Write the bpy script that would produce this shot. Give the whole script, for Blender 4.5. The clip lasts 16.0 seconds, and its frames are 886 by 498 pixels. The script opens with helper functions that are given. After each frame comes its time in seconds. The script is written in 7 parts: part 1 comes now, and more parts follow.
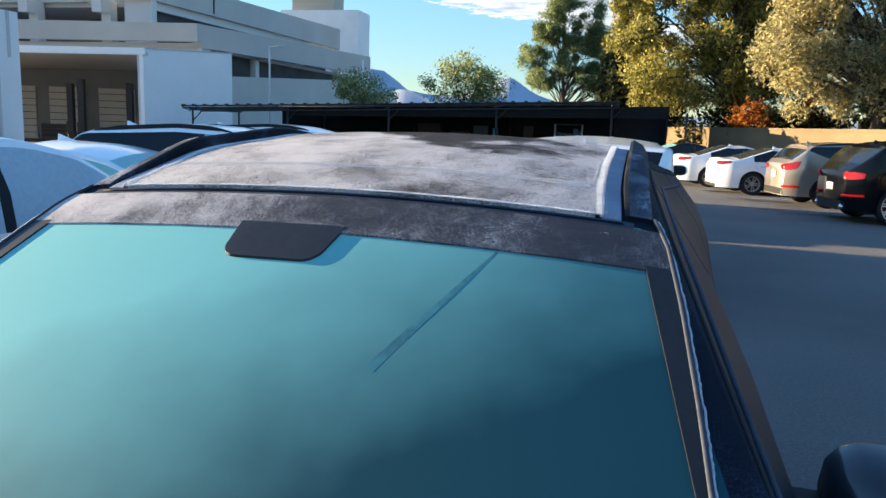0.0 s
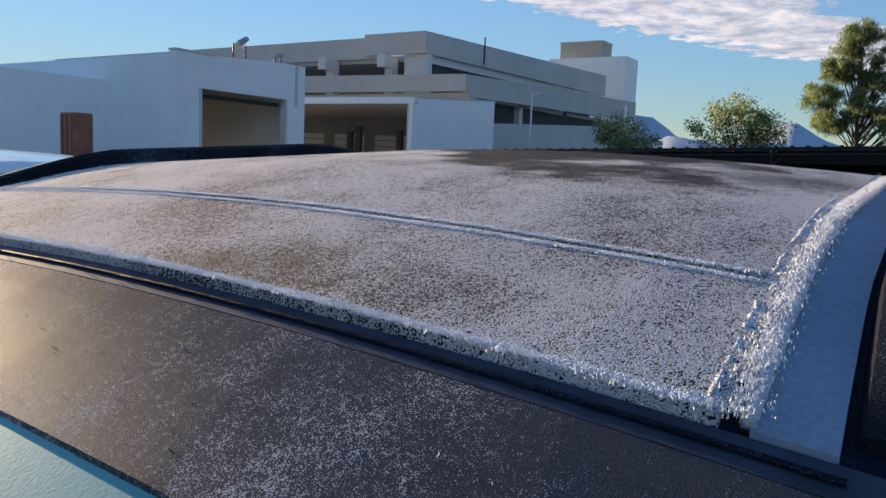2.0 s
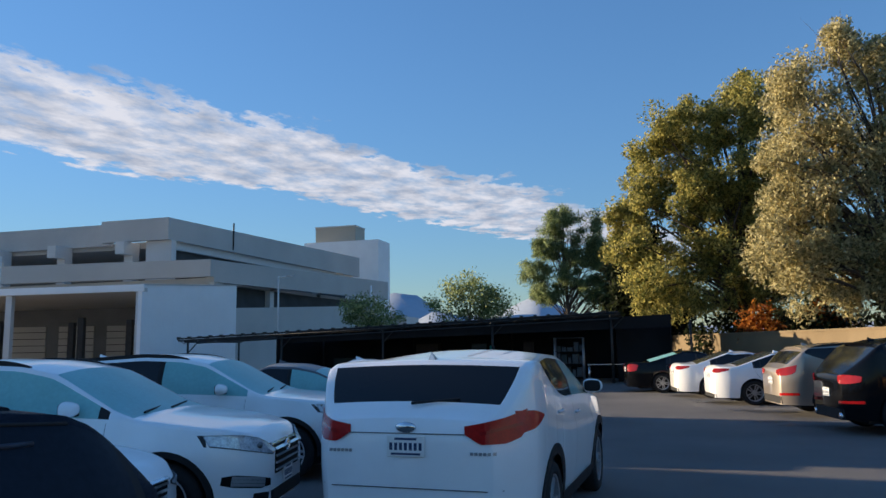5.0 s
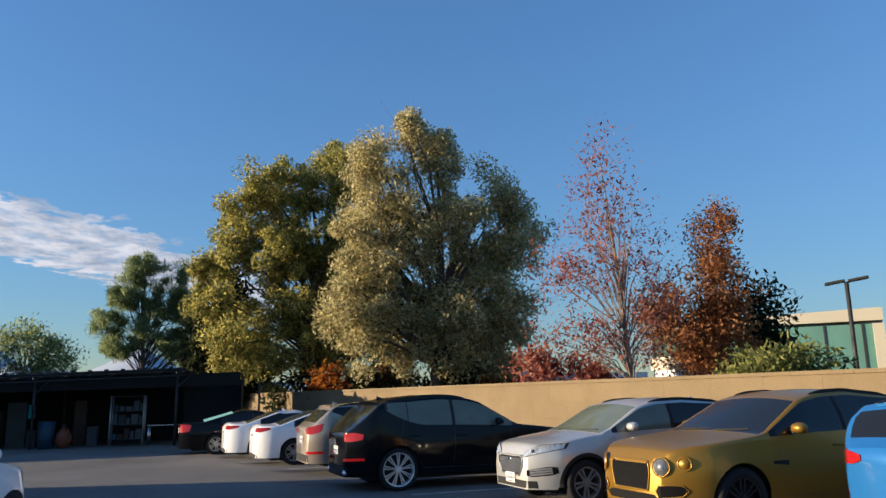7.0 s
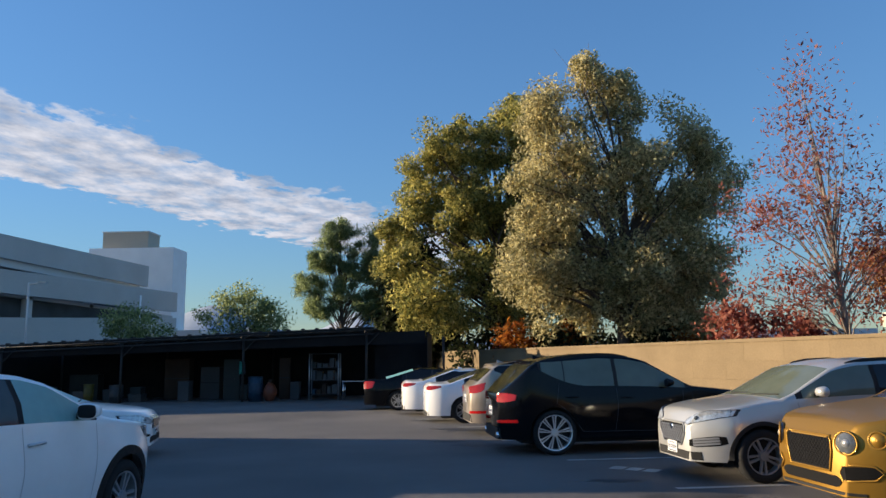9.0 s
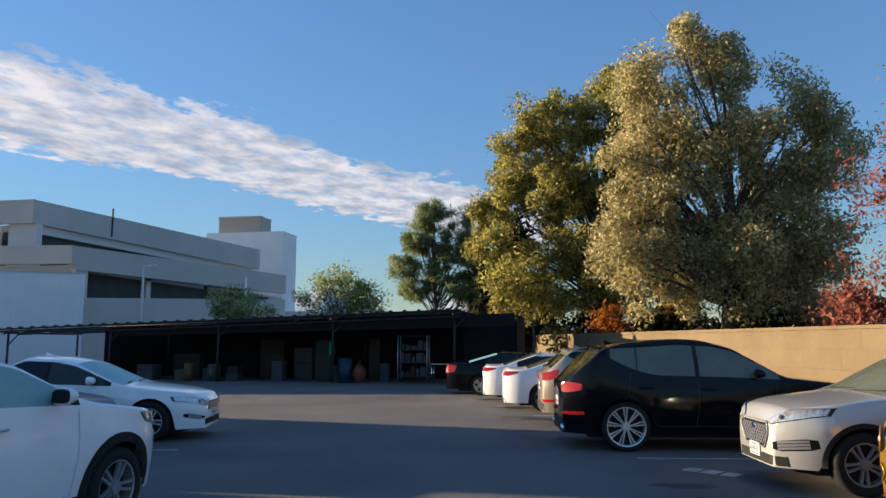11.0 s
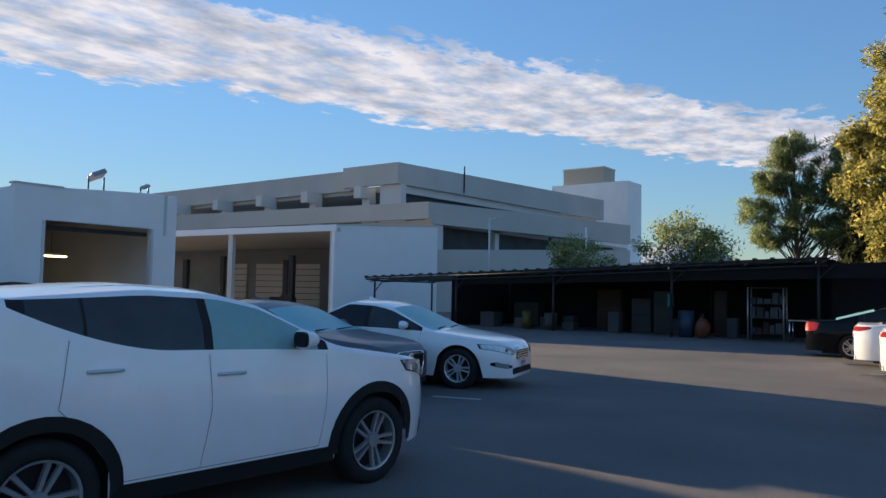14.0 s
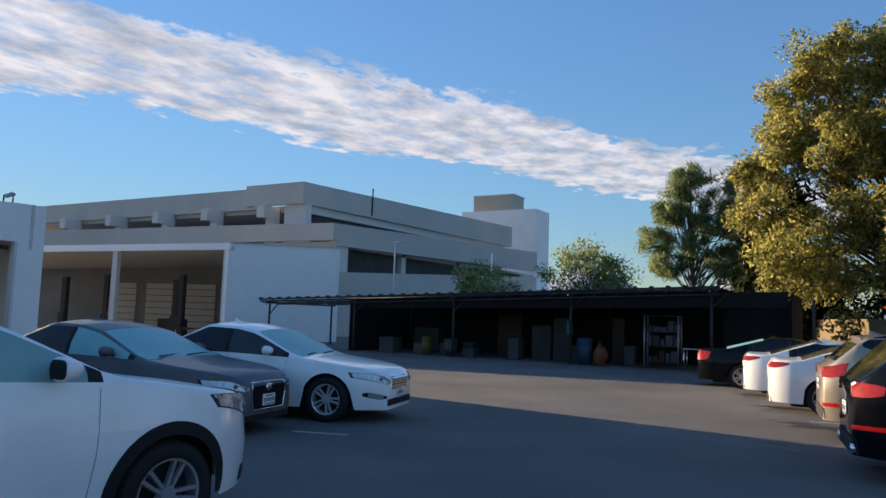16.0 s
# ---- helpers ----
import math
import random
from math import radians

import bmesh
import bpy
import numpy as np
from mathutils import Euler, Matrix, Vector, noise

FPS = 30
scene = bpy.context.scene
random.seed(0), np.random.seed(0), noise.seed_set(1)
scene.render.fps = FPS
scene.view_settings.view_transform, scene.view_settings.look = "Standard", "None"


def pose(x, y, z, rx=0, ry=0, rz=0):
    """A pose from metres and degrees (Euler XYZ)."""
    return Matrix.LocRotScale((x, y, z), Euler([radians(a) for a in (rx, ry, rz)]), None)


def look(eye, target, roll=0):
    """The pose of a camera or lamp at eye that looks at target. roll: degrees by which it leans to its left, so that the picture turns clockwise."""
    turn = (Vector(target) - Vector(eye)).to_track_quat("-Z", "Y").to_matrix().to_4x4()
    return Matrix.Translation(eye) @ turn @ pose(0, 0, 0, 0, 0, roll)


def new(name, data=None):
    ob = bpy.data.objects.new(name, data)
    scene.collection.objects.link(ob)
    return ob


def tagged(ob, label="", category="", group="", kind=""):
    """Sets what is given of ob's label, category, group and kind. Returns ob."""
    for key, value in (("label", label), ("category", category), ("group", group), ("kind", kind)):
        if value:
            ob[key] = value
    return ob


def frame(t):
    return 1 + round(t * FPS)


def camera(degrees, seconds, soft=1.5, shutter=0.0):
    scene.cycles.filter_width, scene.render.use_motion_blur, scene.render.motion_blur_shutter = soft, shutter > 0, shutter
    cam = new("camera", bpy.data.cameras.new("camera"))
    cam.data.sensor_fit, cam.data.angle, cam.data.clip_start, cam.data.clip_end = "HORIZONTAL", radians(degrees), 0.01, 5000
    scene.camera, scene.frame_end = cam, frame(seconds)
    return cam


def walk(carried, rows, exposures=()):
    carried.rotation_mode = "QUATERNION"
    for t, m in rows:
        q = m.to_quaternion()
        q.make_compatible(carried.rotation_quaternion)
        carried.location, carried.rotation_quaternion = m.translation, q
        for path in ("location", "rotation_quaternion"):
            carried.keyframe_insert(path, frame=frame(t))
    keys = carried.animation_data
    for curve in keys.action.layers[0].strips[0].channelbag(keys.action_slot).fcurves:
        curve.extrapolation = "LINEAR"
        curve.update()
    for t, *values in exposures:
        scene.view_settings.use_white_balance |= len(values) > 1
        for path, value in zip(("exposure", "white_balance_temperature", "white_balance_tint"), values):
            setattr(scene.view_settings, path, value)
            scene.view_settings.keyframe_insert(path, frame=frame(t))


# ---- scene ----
cam = camera(61.65, 16.0)
PATH = [
    (0, (0.061, -3.307, 1.710), (-0.369, -1.381, 1.386), 2.0),
    (0.2, (0.143, -3.218, 1.705), (-0.374, -1.304, 1.444), 1.1),
    (0.5, (0.234, -3.029, 1.700), (-0.409, -1.145, 1.518), 0.5),
    (1, (0.321, -2.659, 1.688), (-0.525, -0.850, 1.572), 0.3),
    (1.5, (0.255, -2.338, 1.700), (-0.747, -0.611, 1.585), 1.0),
    (2, (0.103, -2.191, 1.661), (-0.968, -0.518, 1.432), 2.5),
    (2.2, (0.053, -2.206, 1.650), (-1.031, -0.553, 1.346), 3.3),
    (2.5, (0.060, -2.151, 1.659), (-1.046, -0.514, 1.348), 3.1),
    (3, (0.231, -2.104, 1.721), (-0.938, -0.486, 1.589), 1.5),
    (3.2, (0.337, -2.095, 1.722), (-0.836, -0.477, 1.644), 1.1),
    (5.3, (1.769, -1.321, 1.680), (1.399, 0.621, 1.978), -1.0),
    (5.5, (1.915, -1.253, 1.672), (1.648, 0.704, 1.989), -0.9),
    (6, (2.347, -0.991, 1.680), (2.336, 0.977, 2.036), -0.4),
    (6.5, (2.822, -0.853, 1.698), (3.078, 1.087, 2.109), -0.8),
    (7, (3.250, -0.683, 1.674), (3.716, 1.221, 2.071), -1.0),
    (7.5, (3.609, -0.568, 1.693), (4.141, 1.326, 2.054), -1.2),
    (8, (3.918, -0.437, 1.699), (4.343, 1.489, 2.029), -1.4),
    (8.5, (4.173, -0.133, 1.664), (4.363, 1.834, 1.976), -1.0),
    (9, (4.361, 0.190, 1.673), (4.292, 2.167, 1.970), -0.7),
    (9.2, (4.467, 0.306, 1.653), (4.305, 2.278, 1.942), -0.7),
    (11.3, (5.221, 1.471, 1.698), (4.799, 3.411, 1.936), 0.2),
    (11.5, (5.246, 1.591, 1.689), (4.763, 3.519, 1.913), 0.3),
    (12, (5.268, 1.890, 1.663), (4.601, 3.766, 1.848), 0.3),
    (12.5, (5.300, 2.101, 1.658), (4.428, 3.895, 1.803), 0.3),
    (13, (5.274, 2.434, 1.659), (4.188, 4.110, 1.774), -0.1),
    (13.5, (5.250, 2.674, 1.626), (4.049, 4.270, 1.734), 0.5),
    (14, (5.206, 2.969, 1.644), (4.001, 4.562, 1.759), 1.1),
    (14.5, (5.172, 3.320, 1.604), (4.002, 4.937, 1.724), 1.3),
    (15, (5.157, 3.612, 1.625), (4.042, 5.267, 1.759), 1.5),
    (15.5, (5.140, 3.873, 1.624), (4.080, 5.562, 1.777), 1.7),
    (16, (5.098, 4.188, 1.631), (4.089, 5.905, 1.819), 1.9),
]
walk(cam, [(t, look(eye, target, roll)) for t, eye, target, roll in PATH],
     exposures=[(0, 1.85, 6500, 10), (0.5, 1.5, 6250, 12), (1.0, 1.3, 6300, 14), (1.5, 1.2, 6600, 17), (2.6, 1.2, 6700, 18), (3.2, 1.0, 6500, 16), (5.3, 0.97, 6070, 13), (9.2, 0.97, 6070, 13), (11.3, 1.12, 6450, 15), (12.5, 1.22, 6450, 15), (14, 1.1, 6450, 15), (16, 1.1, 6450, 15)])

# ---- light ----
SUN_EL, SUN_AZ = 9.8, 82.0  # degrees over the horizon, degrees from +y towards -x
TO_SUN = Vector((-math.sin(radians(SUN_AZ)) * math.cos(radians(SUN_EL)),
                 math.cos(radians(SUN_AZ)) * math.cos(radians(SUN_EL)), math.sin(radians(SUN_EL))))
world = bpy.data.worlds.new("sky")
scene.world = world
world.use_nodes = True
wn, wl = world.node_tree.nodes, world.node_tree.links
wn.clear()


def math_node(nodes, links, op, a, b=None, c=None):
    n = nodes.new("ShaderNodeMath")
    n.operation = op
    for i, v in enumerate((a, b, c)):
        if v is None:
            continue
        if isinstance(v, (int, float)):
            n.inputs[i].default_value = v
        else:
            links.new(v, n.inputs[i])
    return n.outputs[0]


def build_sky():
    sky = wn.new("ShaderNodeTexSky")
    sky.sky_type = "NISHITA"
    sky.sun_disc = False
    sky.sun_elevation = radians(SUN_EL)
    sky.sun_rotation = radians(-SUN_AZ)
    sky.altitude = 200
    sky.air_density, sky.dust_density, sky.ozone_density = 1.05, 0.02, 3.6
    # a long cloud bank at one height, crossing the sky
    co = wn.new("ShaderNodeTexCoord")
    sep = wn.new("ShaderNodeSeparateXYZ")
    wl.new(co.outputs["Generated"], sep.inputs[0])
    x, y, z = sep.outputs
    zc = math_node(wn, wl, "MAXIMUM", z, 0.03)
    px = math_node(wn, wl, "DIVIDE", x, zc)
    py = math_node(wn, wl, "DIVIDE", y, zc)
    q = math_node(wn, wl, "MULTIPLY_ADD", py, -0.46, px)
    comb = wn.new("ShaderNodeCombineXYZ")
    wl.new(math_node(wn, wl, "MULTIPLY", px, 1.35), comb.inputs[0])
    wl.new(math_node(wn, wl, "MULTIPLY", py, 0.85), comb.inputs[1])

    def fbm(scale, detail, rough=0.6):
        n = wn.new("ShaderNodeTexNoise")
        n.inputs["Scale"].default_value = scale
        n.inputs["Detail"].default_value = detail
        n.inputs["Roughness"].default_value = rough
        wl.new(comb.outputs[0], n.inputs["Vector"])
        return n.outputs["Fac"]
    big, fine = fbm(1.15, 8), fbm(5.2, 9, 0.6)
    wob = math_node(wn, wl, "MULTIPLY_ADD", big, 1.1, -0.55)
    wob = math_node(wn, wl, "MULTIPLY_ADD", math_node(wn, wl, "SUBTRACT", fine, 0.5), 1.15, wob)
    d = math_node(wn, wl, "ABSOLUTE", math_node(wn, wl, "ADD", math_node(wn, wl, "ADD", q, 3.57), wob))
    ramp = wn.new("ShaderNodeMapRange")
    ramp.interpolation_type = "SMOOTHSTEP"
    wl.new(d, ramp.inputs["Value"])
    for k, v in (("From Min", 0.74), ("From Max", 0.55), ("To Min", 0.0), ("To Max", 1.0)):
        ramp.inputs[k].default_value = v
    thick = wn.new("ShaderNodeMapRange")
    wl.new(fine, thick.inputs["Value"])
    for k, v in (("From Min", 0.28), ("From Max", 0.56), ("To Min", 0.45), ("To Max", 1.0)):
        thick.inputs[k].default_value = v
    mask = math_node(wn, wl, "MULTIPLY", ramp.outputs[0], thick.outputs[0])
    up = wn.new("ShaderNodeMapRange")
    wl.new(z, up.inputs["Value"])
    for k, v in (("From Min", 0.06), ("From Max", 0.14), ("To Min", 0.0), ("To Max", 1.0)):
        up.inputs[k].default_value = v
    mask = math_node(wn, wl, "MULTIPLY", mask, up.outputs[0])
    mix = wn.new("ShaderNodeMix")
    mix.data_type = "RGBA"
    wl.new(mask, mix.inputs["Factor"])
    # sky brightness is compressed, which evens out the glow round the low sun
    lum = wn.new("ShaderNodeRGBToBW")
    wl.new(sky.outputs[0], lum.inputs[0])
    even = wn.new("ShaderNodeVectorMath")
    even.operation = "SCALE"
    wl.new(sky.outputs[0], even.inputs[0])
    wl.new(math_node(wn, wl, "DIVIDE", 1.0, math_node(wn, wl, "MULTIPLY_ADD", lum.outputs[0], 0.40, 1.0)), even.inputs["Scale"])
    soft = wn.new("ShaderNodeHueSaturation")
    soft.inputs["Saturation"].default_value = 1.03
    wl.new(even.outputs[0], soft.inputs["Color"])
    wl.new(soft.outputs[0], mix.inputs["A"])
    tone = wn.new("ShaderNodeMix")
    tone.data_type = "RGBA"
    puff = wn.new("ShaderNodeMapRange")
    wl.new(math_node(wn, wl, "MULTIPLY_ADD", fbm(3.0, 7, 0.58), 0.7, math_node(wn, wl, "MULTIPLY", fine, 0.3)), puff.inputs["Value"])
    puff.inputs["From Min"].default_value, puff.inputs["From Max"].default_value = 0.38, 0.60
    wl.new(puff.outputs[0], tone.inputs["Factor"])
    tone.inputs["A"].default_value, tone.inputs["B"].default_value = (1.10, 1.24, 1.48, 1), (2.35, 2.33, 2.38, 1)
    wl.new(tone.outputs["Result"], mix.inputs["B"])
    bg = wn.new("ShaderNodeBackground")
    bg.inputs["Strength"].default_value = 0.165
    wl.new(mix.outputs["Result"], bg.inputs["Color"])
    out = wn.new("ShaderNodeOutputWorld")
    wl.new(bg.outputs[0], out.inputs["Surface"])


build_sky()
sun = new("sun", bpy.data.lights.new("sun", "SUN"))
sun.data.energy, sun.data.angle, sun.data.color = 5.0, radians(0.4), (1.0, 0.79, 0.50)
sun.matrix_world = look((-60, 10, 40), Vector((-60, 10, 40)) - TO_SUN)

# ---- materials ----
MATS = {}


def mat(name, color, rough=0.6, metal=0.0, var=0.0, scale=6.0, fine=60.0, bump=0.0, bump_scale=80.0, coat=0.0,
        spec=0.5, color2=None, island=0.0, obj=0.0, transmission=0.0, emit=None, strength=0.0, alpha=1.0, sss=0.0, ior=1.45):
    """A principled material whose colour varies at two scales, with a fine relief."""
    if name in MATS:
        return MATS[name]
    m = bpy.data.materials.new(name)
    m.use_nodes = True
    n, l = m.node_tree.nodes, m.node_tree.links
    p = n["Principled BSDF"]
    p.inputs["Roughness"].default_value = rough
    p.inputs["Metallic"].default_value = metal
    p.inputs["Coat Weight"].default_value = coat
    p.inputs["Coat Roughness"].default_value = 0.06
    p.inputs["Specular IOR Level"].default_value = spec
    p.inputs["Transmission Weight"].default_value = transmission
    p.inputs["IOR"].default_value = ior
    p.inputs["Base Color"].default_value = (*color, 1)
    if emit:
        p.inputs["Emission Color"].default_value = (*emit, 1)
        p.inputs["Emission Strength"].default_value = strength
    co = n.new("ShaderNodeTexCoord")
    if var or color2:
        c2 = color2 or tuple(min(1, c * (1 + 2 * var)) for c in color)
        c1 = color if color2 else tuple(c * (1 - var) for c in color)
        a, b = n.new("ShaderNodeTexNoise"), n.new("ShaderNodeTexNoise")
        for t, s, dt in ((a, scale, 5), (b, fine, 3)):
            t.inputs["Scale"].default_value = s
            t.inputs["Detail"].default_value = dt
            l.new(co.outputs["Object"], t.inputs["Vector"])
        f = math_node(n, l, "MULTIPLY_ADD", b.outputs["Fac"], 0.45, math_node(n, l, "MULTIPLY", a.outputs["Fac"], 0.55))
        if island:
            g = n.new("ShaderNodeNewGeometry")
            f = math_node(n, l, "MULTIPLY_ADD", math_node(n, l, "SUBTRACT", g.outputs["Random Per Island"], 0.5), island, f)
        if obj:
            g = n.new("ShaderNodeObjectInfo")
            f = math_node(n, l, "MULTIPLY_ADD", math_node(n, l, "SUBTRACT", g.outputs["Random"], 0.5), obj, f)
        r = n.new("ShaderNodeMapRange")
        l.new(f, r.inputs["Value"])
        r.inputs["From Min"].default_value, r.inputs["From Max"].default_value = 0.3, 0.7
        mx = n.new("ShaderNodeMix")
        mx.data_type = "RGBA"
        l.new(r.outputs[0], mx.inputs["Factor"])
        mx.inputs["A"].default_value, mx.inputs["B"].default_value = (*c1, 1), (*c2, 1)
        l.new(mx.outputs["Result"], p.inputs["Base Color"])
    if bump:
        t = n.new("ShaderNodeTexNoise")
        t.inputs["Scale"].default_value = bump_scale
        t.inputs["Detail"].default_value = 4
        l.new(co.outputs["Object"], t.inputs["Vector"])
        bn = n.new("ShaderNodeBump")
        bn.inputs["Strength"].default_value = bump
        bn.inputs["Distance"].default_value = 0.02
        l.new(t.outputs["Fac"], bn.inputs["Height"])
        l.new(bn.outputs[0], p.inputs["Normal"])
    if transmission:
        m.use_screen_refraction = False
    MATS[name] = m
    return m


def paint(name, color, metal=0.0, rough=0.3, coat=0.8):
    return mat(name, color, rough=rough, metal=metal, var=0.04, scale=3, fine=300, coat=coat, bump=0.01, bump_scale=12)


TYRE = mat("tyre_rubber", (0.012, 0.012, 0.013), 0.85, var=0.25, bump=0.2, bump_scale=60)
RIM = mat("alloy", (0.66, 0.67, 0.69), 0.32, 0.55, var=0.1)
RIM_DARK = mat("alloy_dark", (0.025, 0.025, 0.028), 0.4, 0.3, var=0.1)
RIM_GREY = mat("alloy_grey", (0.33, 0.34, 0.36), 0.33, 0.5, var=0.1)
CLAD = mat("black_plastic", (0.008, 0.008, 0.009), 0.7, var=0.2, bump=0.1, bump_scale=200)
CHROME = mat("chrome", (0.75, 0.76, 0.78), 0.12, 1.0, var=0.05)
SEAM = mat("door_gap", (0.10, 0.10, 0.105), 0.9)
GAP = mat("shut_line", (0.02, 0.02, 0.022), 0.9)
GLASS_DARK = mat("tinted_glass", (0.012, 0.014, 0.017), 0.06, spec=0.45)
GLASS_FROST = mat("frosted_glass", (0.22, 0.47, 0.47), 0.42, var=0.08, scale=2.2, fine=26, bump=0.05, bump_scale=300)
GLASS_ICE = mat("iced_glass", (0.34, 0.46, 0.54), 0.5, color2=(0.50, 0.60, 0.68), scale=1.6, fine=40, bump=0.05, bump_scale=300)
GLASS_TEAL = mat("misted_glass", (0.22, 0.40, 0.40), 0.22, var=0.07, scale=1.2, fine=9, bump=0.03, bump_scale=300)
GLASS_SMOKE = mat("smoked_glass", (0.036, 0.042, 0.044), 0.08, var=0.15, scale=1.2, fine=5, spec=0.5)
HANDLE = mat("satin_handle", (0.55, 0.57, 0.60), 0.3, 0.25, var=0.05)
GLASS_PALE = mat("pale_glass", (0.12, 0.14, 0.11), 0.07, var=0.12, scale=0.8, fine=3, spec=0.6)
TAIL = mat("red_lens", (0.40, 0.008, 0.008), 0.25, coat=0.15, var=0.2, scale=14)
TAIL_ON = mat("red_lens_bright", (0.30, 0.008, 0.010), 0.18, coat=0.5, var=0.2, scale=14)
LENS = mat("clear_lens", (0.40, 0.43, 0.47), 0.12, 0.3, coat=1.0, var=0.4, scale=18)
AMBER = mat("amber_lens", (0.26, 0.08, 0.02), 0.3, coat=0.2)
PLATE = mat("plate", (0.78, 0.78, 0.76), 0.4, var=0.03)
PLATE_BAR = mat("plate_bar", (0.03, 0.05, 0.12), 0.5)
ASPHALT = mat("asphalt", (0.082, 0.079, 0.077), 0.9, color2=(0.20, 0.186, 0.172), scale=0.35, fine=45, bump=0.35, bump_scale=130)
LINE = mat("road_paint", (0.55, 0.54, 0.50), 0.7, color2=(0.22, 0.21, 0.20), scale=3, fine=30)
STUCCO = mat("white_stucco", (0.84, 0.84, 0.83), 0.85, var=0.05, scale=0.5, fine=40, bump=0.15, bump_scale=90)
STUCCO_PANEL = mat("white_metal_siding", (0.88, 0.88, 0.88), 0.5, var=0.03, scale=0.8, fine=20)
CONCRETE = mat("painted_concrete", (0.48, 0.46, 0.43), 0.9, var=0.09, scale=0.25, fine=12, bump=0.12, bump_scale=30)
CONCRETE_L = mat("pale_concrete", (0.60, 0.59, 0.57), 0.9, var=0.06, scale=0.2, fine=10, bump=0.1, bump_scale=30)
# dark tone carries the shade inside the decks; dark goods use it too
DARK_IN = mat("dark_interior_shade", (0.055, 0.058, 0.062), 0.9, var=0.3, scale=0.7)
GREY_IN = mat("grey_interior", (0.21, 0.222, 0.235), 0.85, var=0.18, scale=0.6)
WALL_TAN = mat("tan_block", (0.165, 0.120, 0.066), 0.9, color2=(0.245, 0.180, 0.102), scale=0.8, fine=25, bump=0.3, bump_scale=60, obj=0.08)
MORTAR = mat("mortar", (0.18, 0.13, 0.072), 0.95, var=0.1)
STEEL = mat("dark_steel", (0.035, 0.034, 0.033), 0.6, 0.3, var=0.3, bump=0.1)
NET = mat("black_shade_net", (0.008, 0.008, 0.009), 0.95, var=0.4, scale=1.2, fine=70, bump=0.2)
BARK = mat("bark", (0.075, 0.055, 0.042), 0.95, var=0.35, scale=4, fine=40, bump=0.5, bump_scale=30)
BARK_PALE = mat("pale_bark", (0.21, 0.17, 0.14), 0.95, var=0.3, scale=4, fine=40, bump=0.4, bump_scale=30)


# ---- mesh helpers ----
def part(name, bm, material, parent=None, label="", smooth=False):
    """Links a bmesh as one mesh object under a thing or a part."""
    me = bpy.data.meshes.new(name)
    bm.to_mesh(me)
    bm.free()
    return part_mesh(name, me, material, parent, label, smooth)


def part_mesh(name, me, material, parent=None, label="", smooth=False):
    if material is not None and not me.materials:
        me.materials.append(material)
    if smooth:
        me.shade_smooth()
    ob = new(name, me)
    if parent is not None:
        ob.parent = parent
    if label:
        ob["label"] = label
    return ob


def mesh_from(name, verts, faces, material=None, smooth=False):
    me = bpy.data.meshes.new(name)
    me.from_pydata([tuple(v) for v in verts], [], faces)
    me.update()
    if material is not None:
        me.materials.append(material)
    if smooth:
        me.shade_smooth()
    return me


def add_box(bm, x0, x1, y0, y1, z0, z1, bevel=0.0):
    r = bmesh.ops.create_cube(bm, size=1.0)
    vs = r["verts"]
    for v in vs:
        v.co = Vector((x0 + (v.co.x + 0.5) * (x1 - x0), y0 + (v.co.y + 0.5) * (y1 - y0), z0 + (v.co.z + 0.5) * (z1 - z0)))
    if bevel:
        es = list({e for v in vs for e in v.link_edges})
        bmesh.ops.bevel(bm, geom=es, offset=bevel, segments=1, affect="EDGES")
    return vs


def box(name, x0, x1, y0, y1, z0, z1, material, parent=None, label="", bevel=0.0):
    bm = bmesh.new()
    add_box(bm, x0, x1, y0, y1, z0, z1, bevel)
    return part(name, bm, material, parent, label)


def prism(name, corners, z0, tops, material, parent=None, label=""):
    """A block over ground corners, with a height for each of them; z0 a number or a list."""
    k = len(corners)
    lows = [z0] * k if isinstance(z0, (int, float)) else z0
    vs = [(x, y, z) for (x, y), z in zip(corners, lows)] + [(x, y, z) for (x, y), z in zip(corners, tops)]
    fs = [tuple(range(k))[::-1], tuple(range(k, 2 * k))] + [(i, (i + 1) % k, k + (i + 1) % k, k + i) for i in range(k)]
    me = mesh_from(name, vs, fs)
    b = bmesh.new()
    b.from_mesh(me)
    bmesh.ops.recalc_face_normals(b, faces=b.faces)
    b.to_mesh(me)
    b.free()
    return part_mesh(name, me, material, parent, label)


def add_tube(bm, a, b, r0, r1=None, seg=8, cap=True):
    a, b = Vector(a), Vector(b)
    d = b - a
    if d.length < 1e-6:
        return
    r1 = r0 if r1 is None else r1
    m = Matrix.Translation((a + b) / 2) @ d.to_track_quat("Z", "Y").to_matrix().to_4x4()
    bmesh.ops.create_cone(bm, cap_ends=cap, segments=seg, radius1=r0, radius2=r1, depth=d.length, matrix=m)


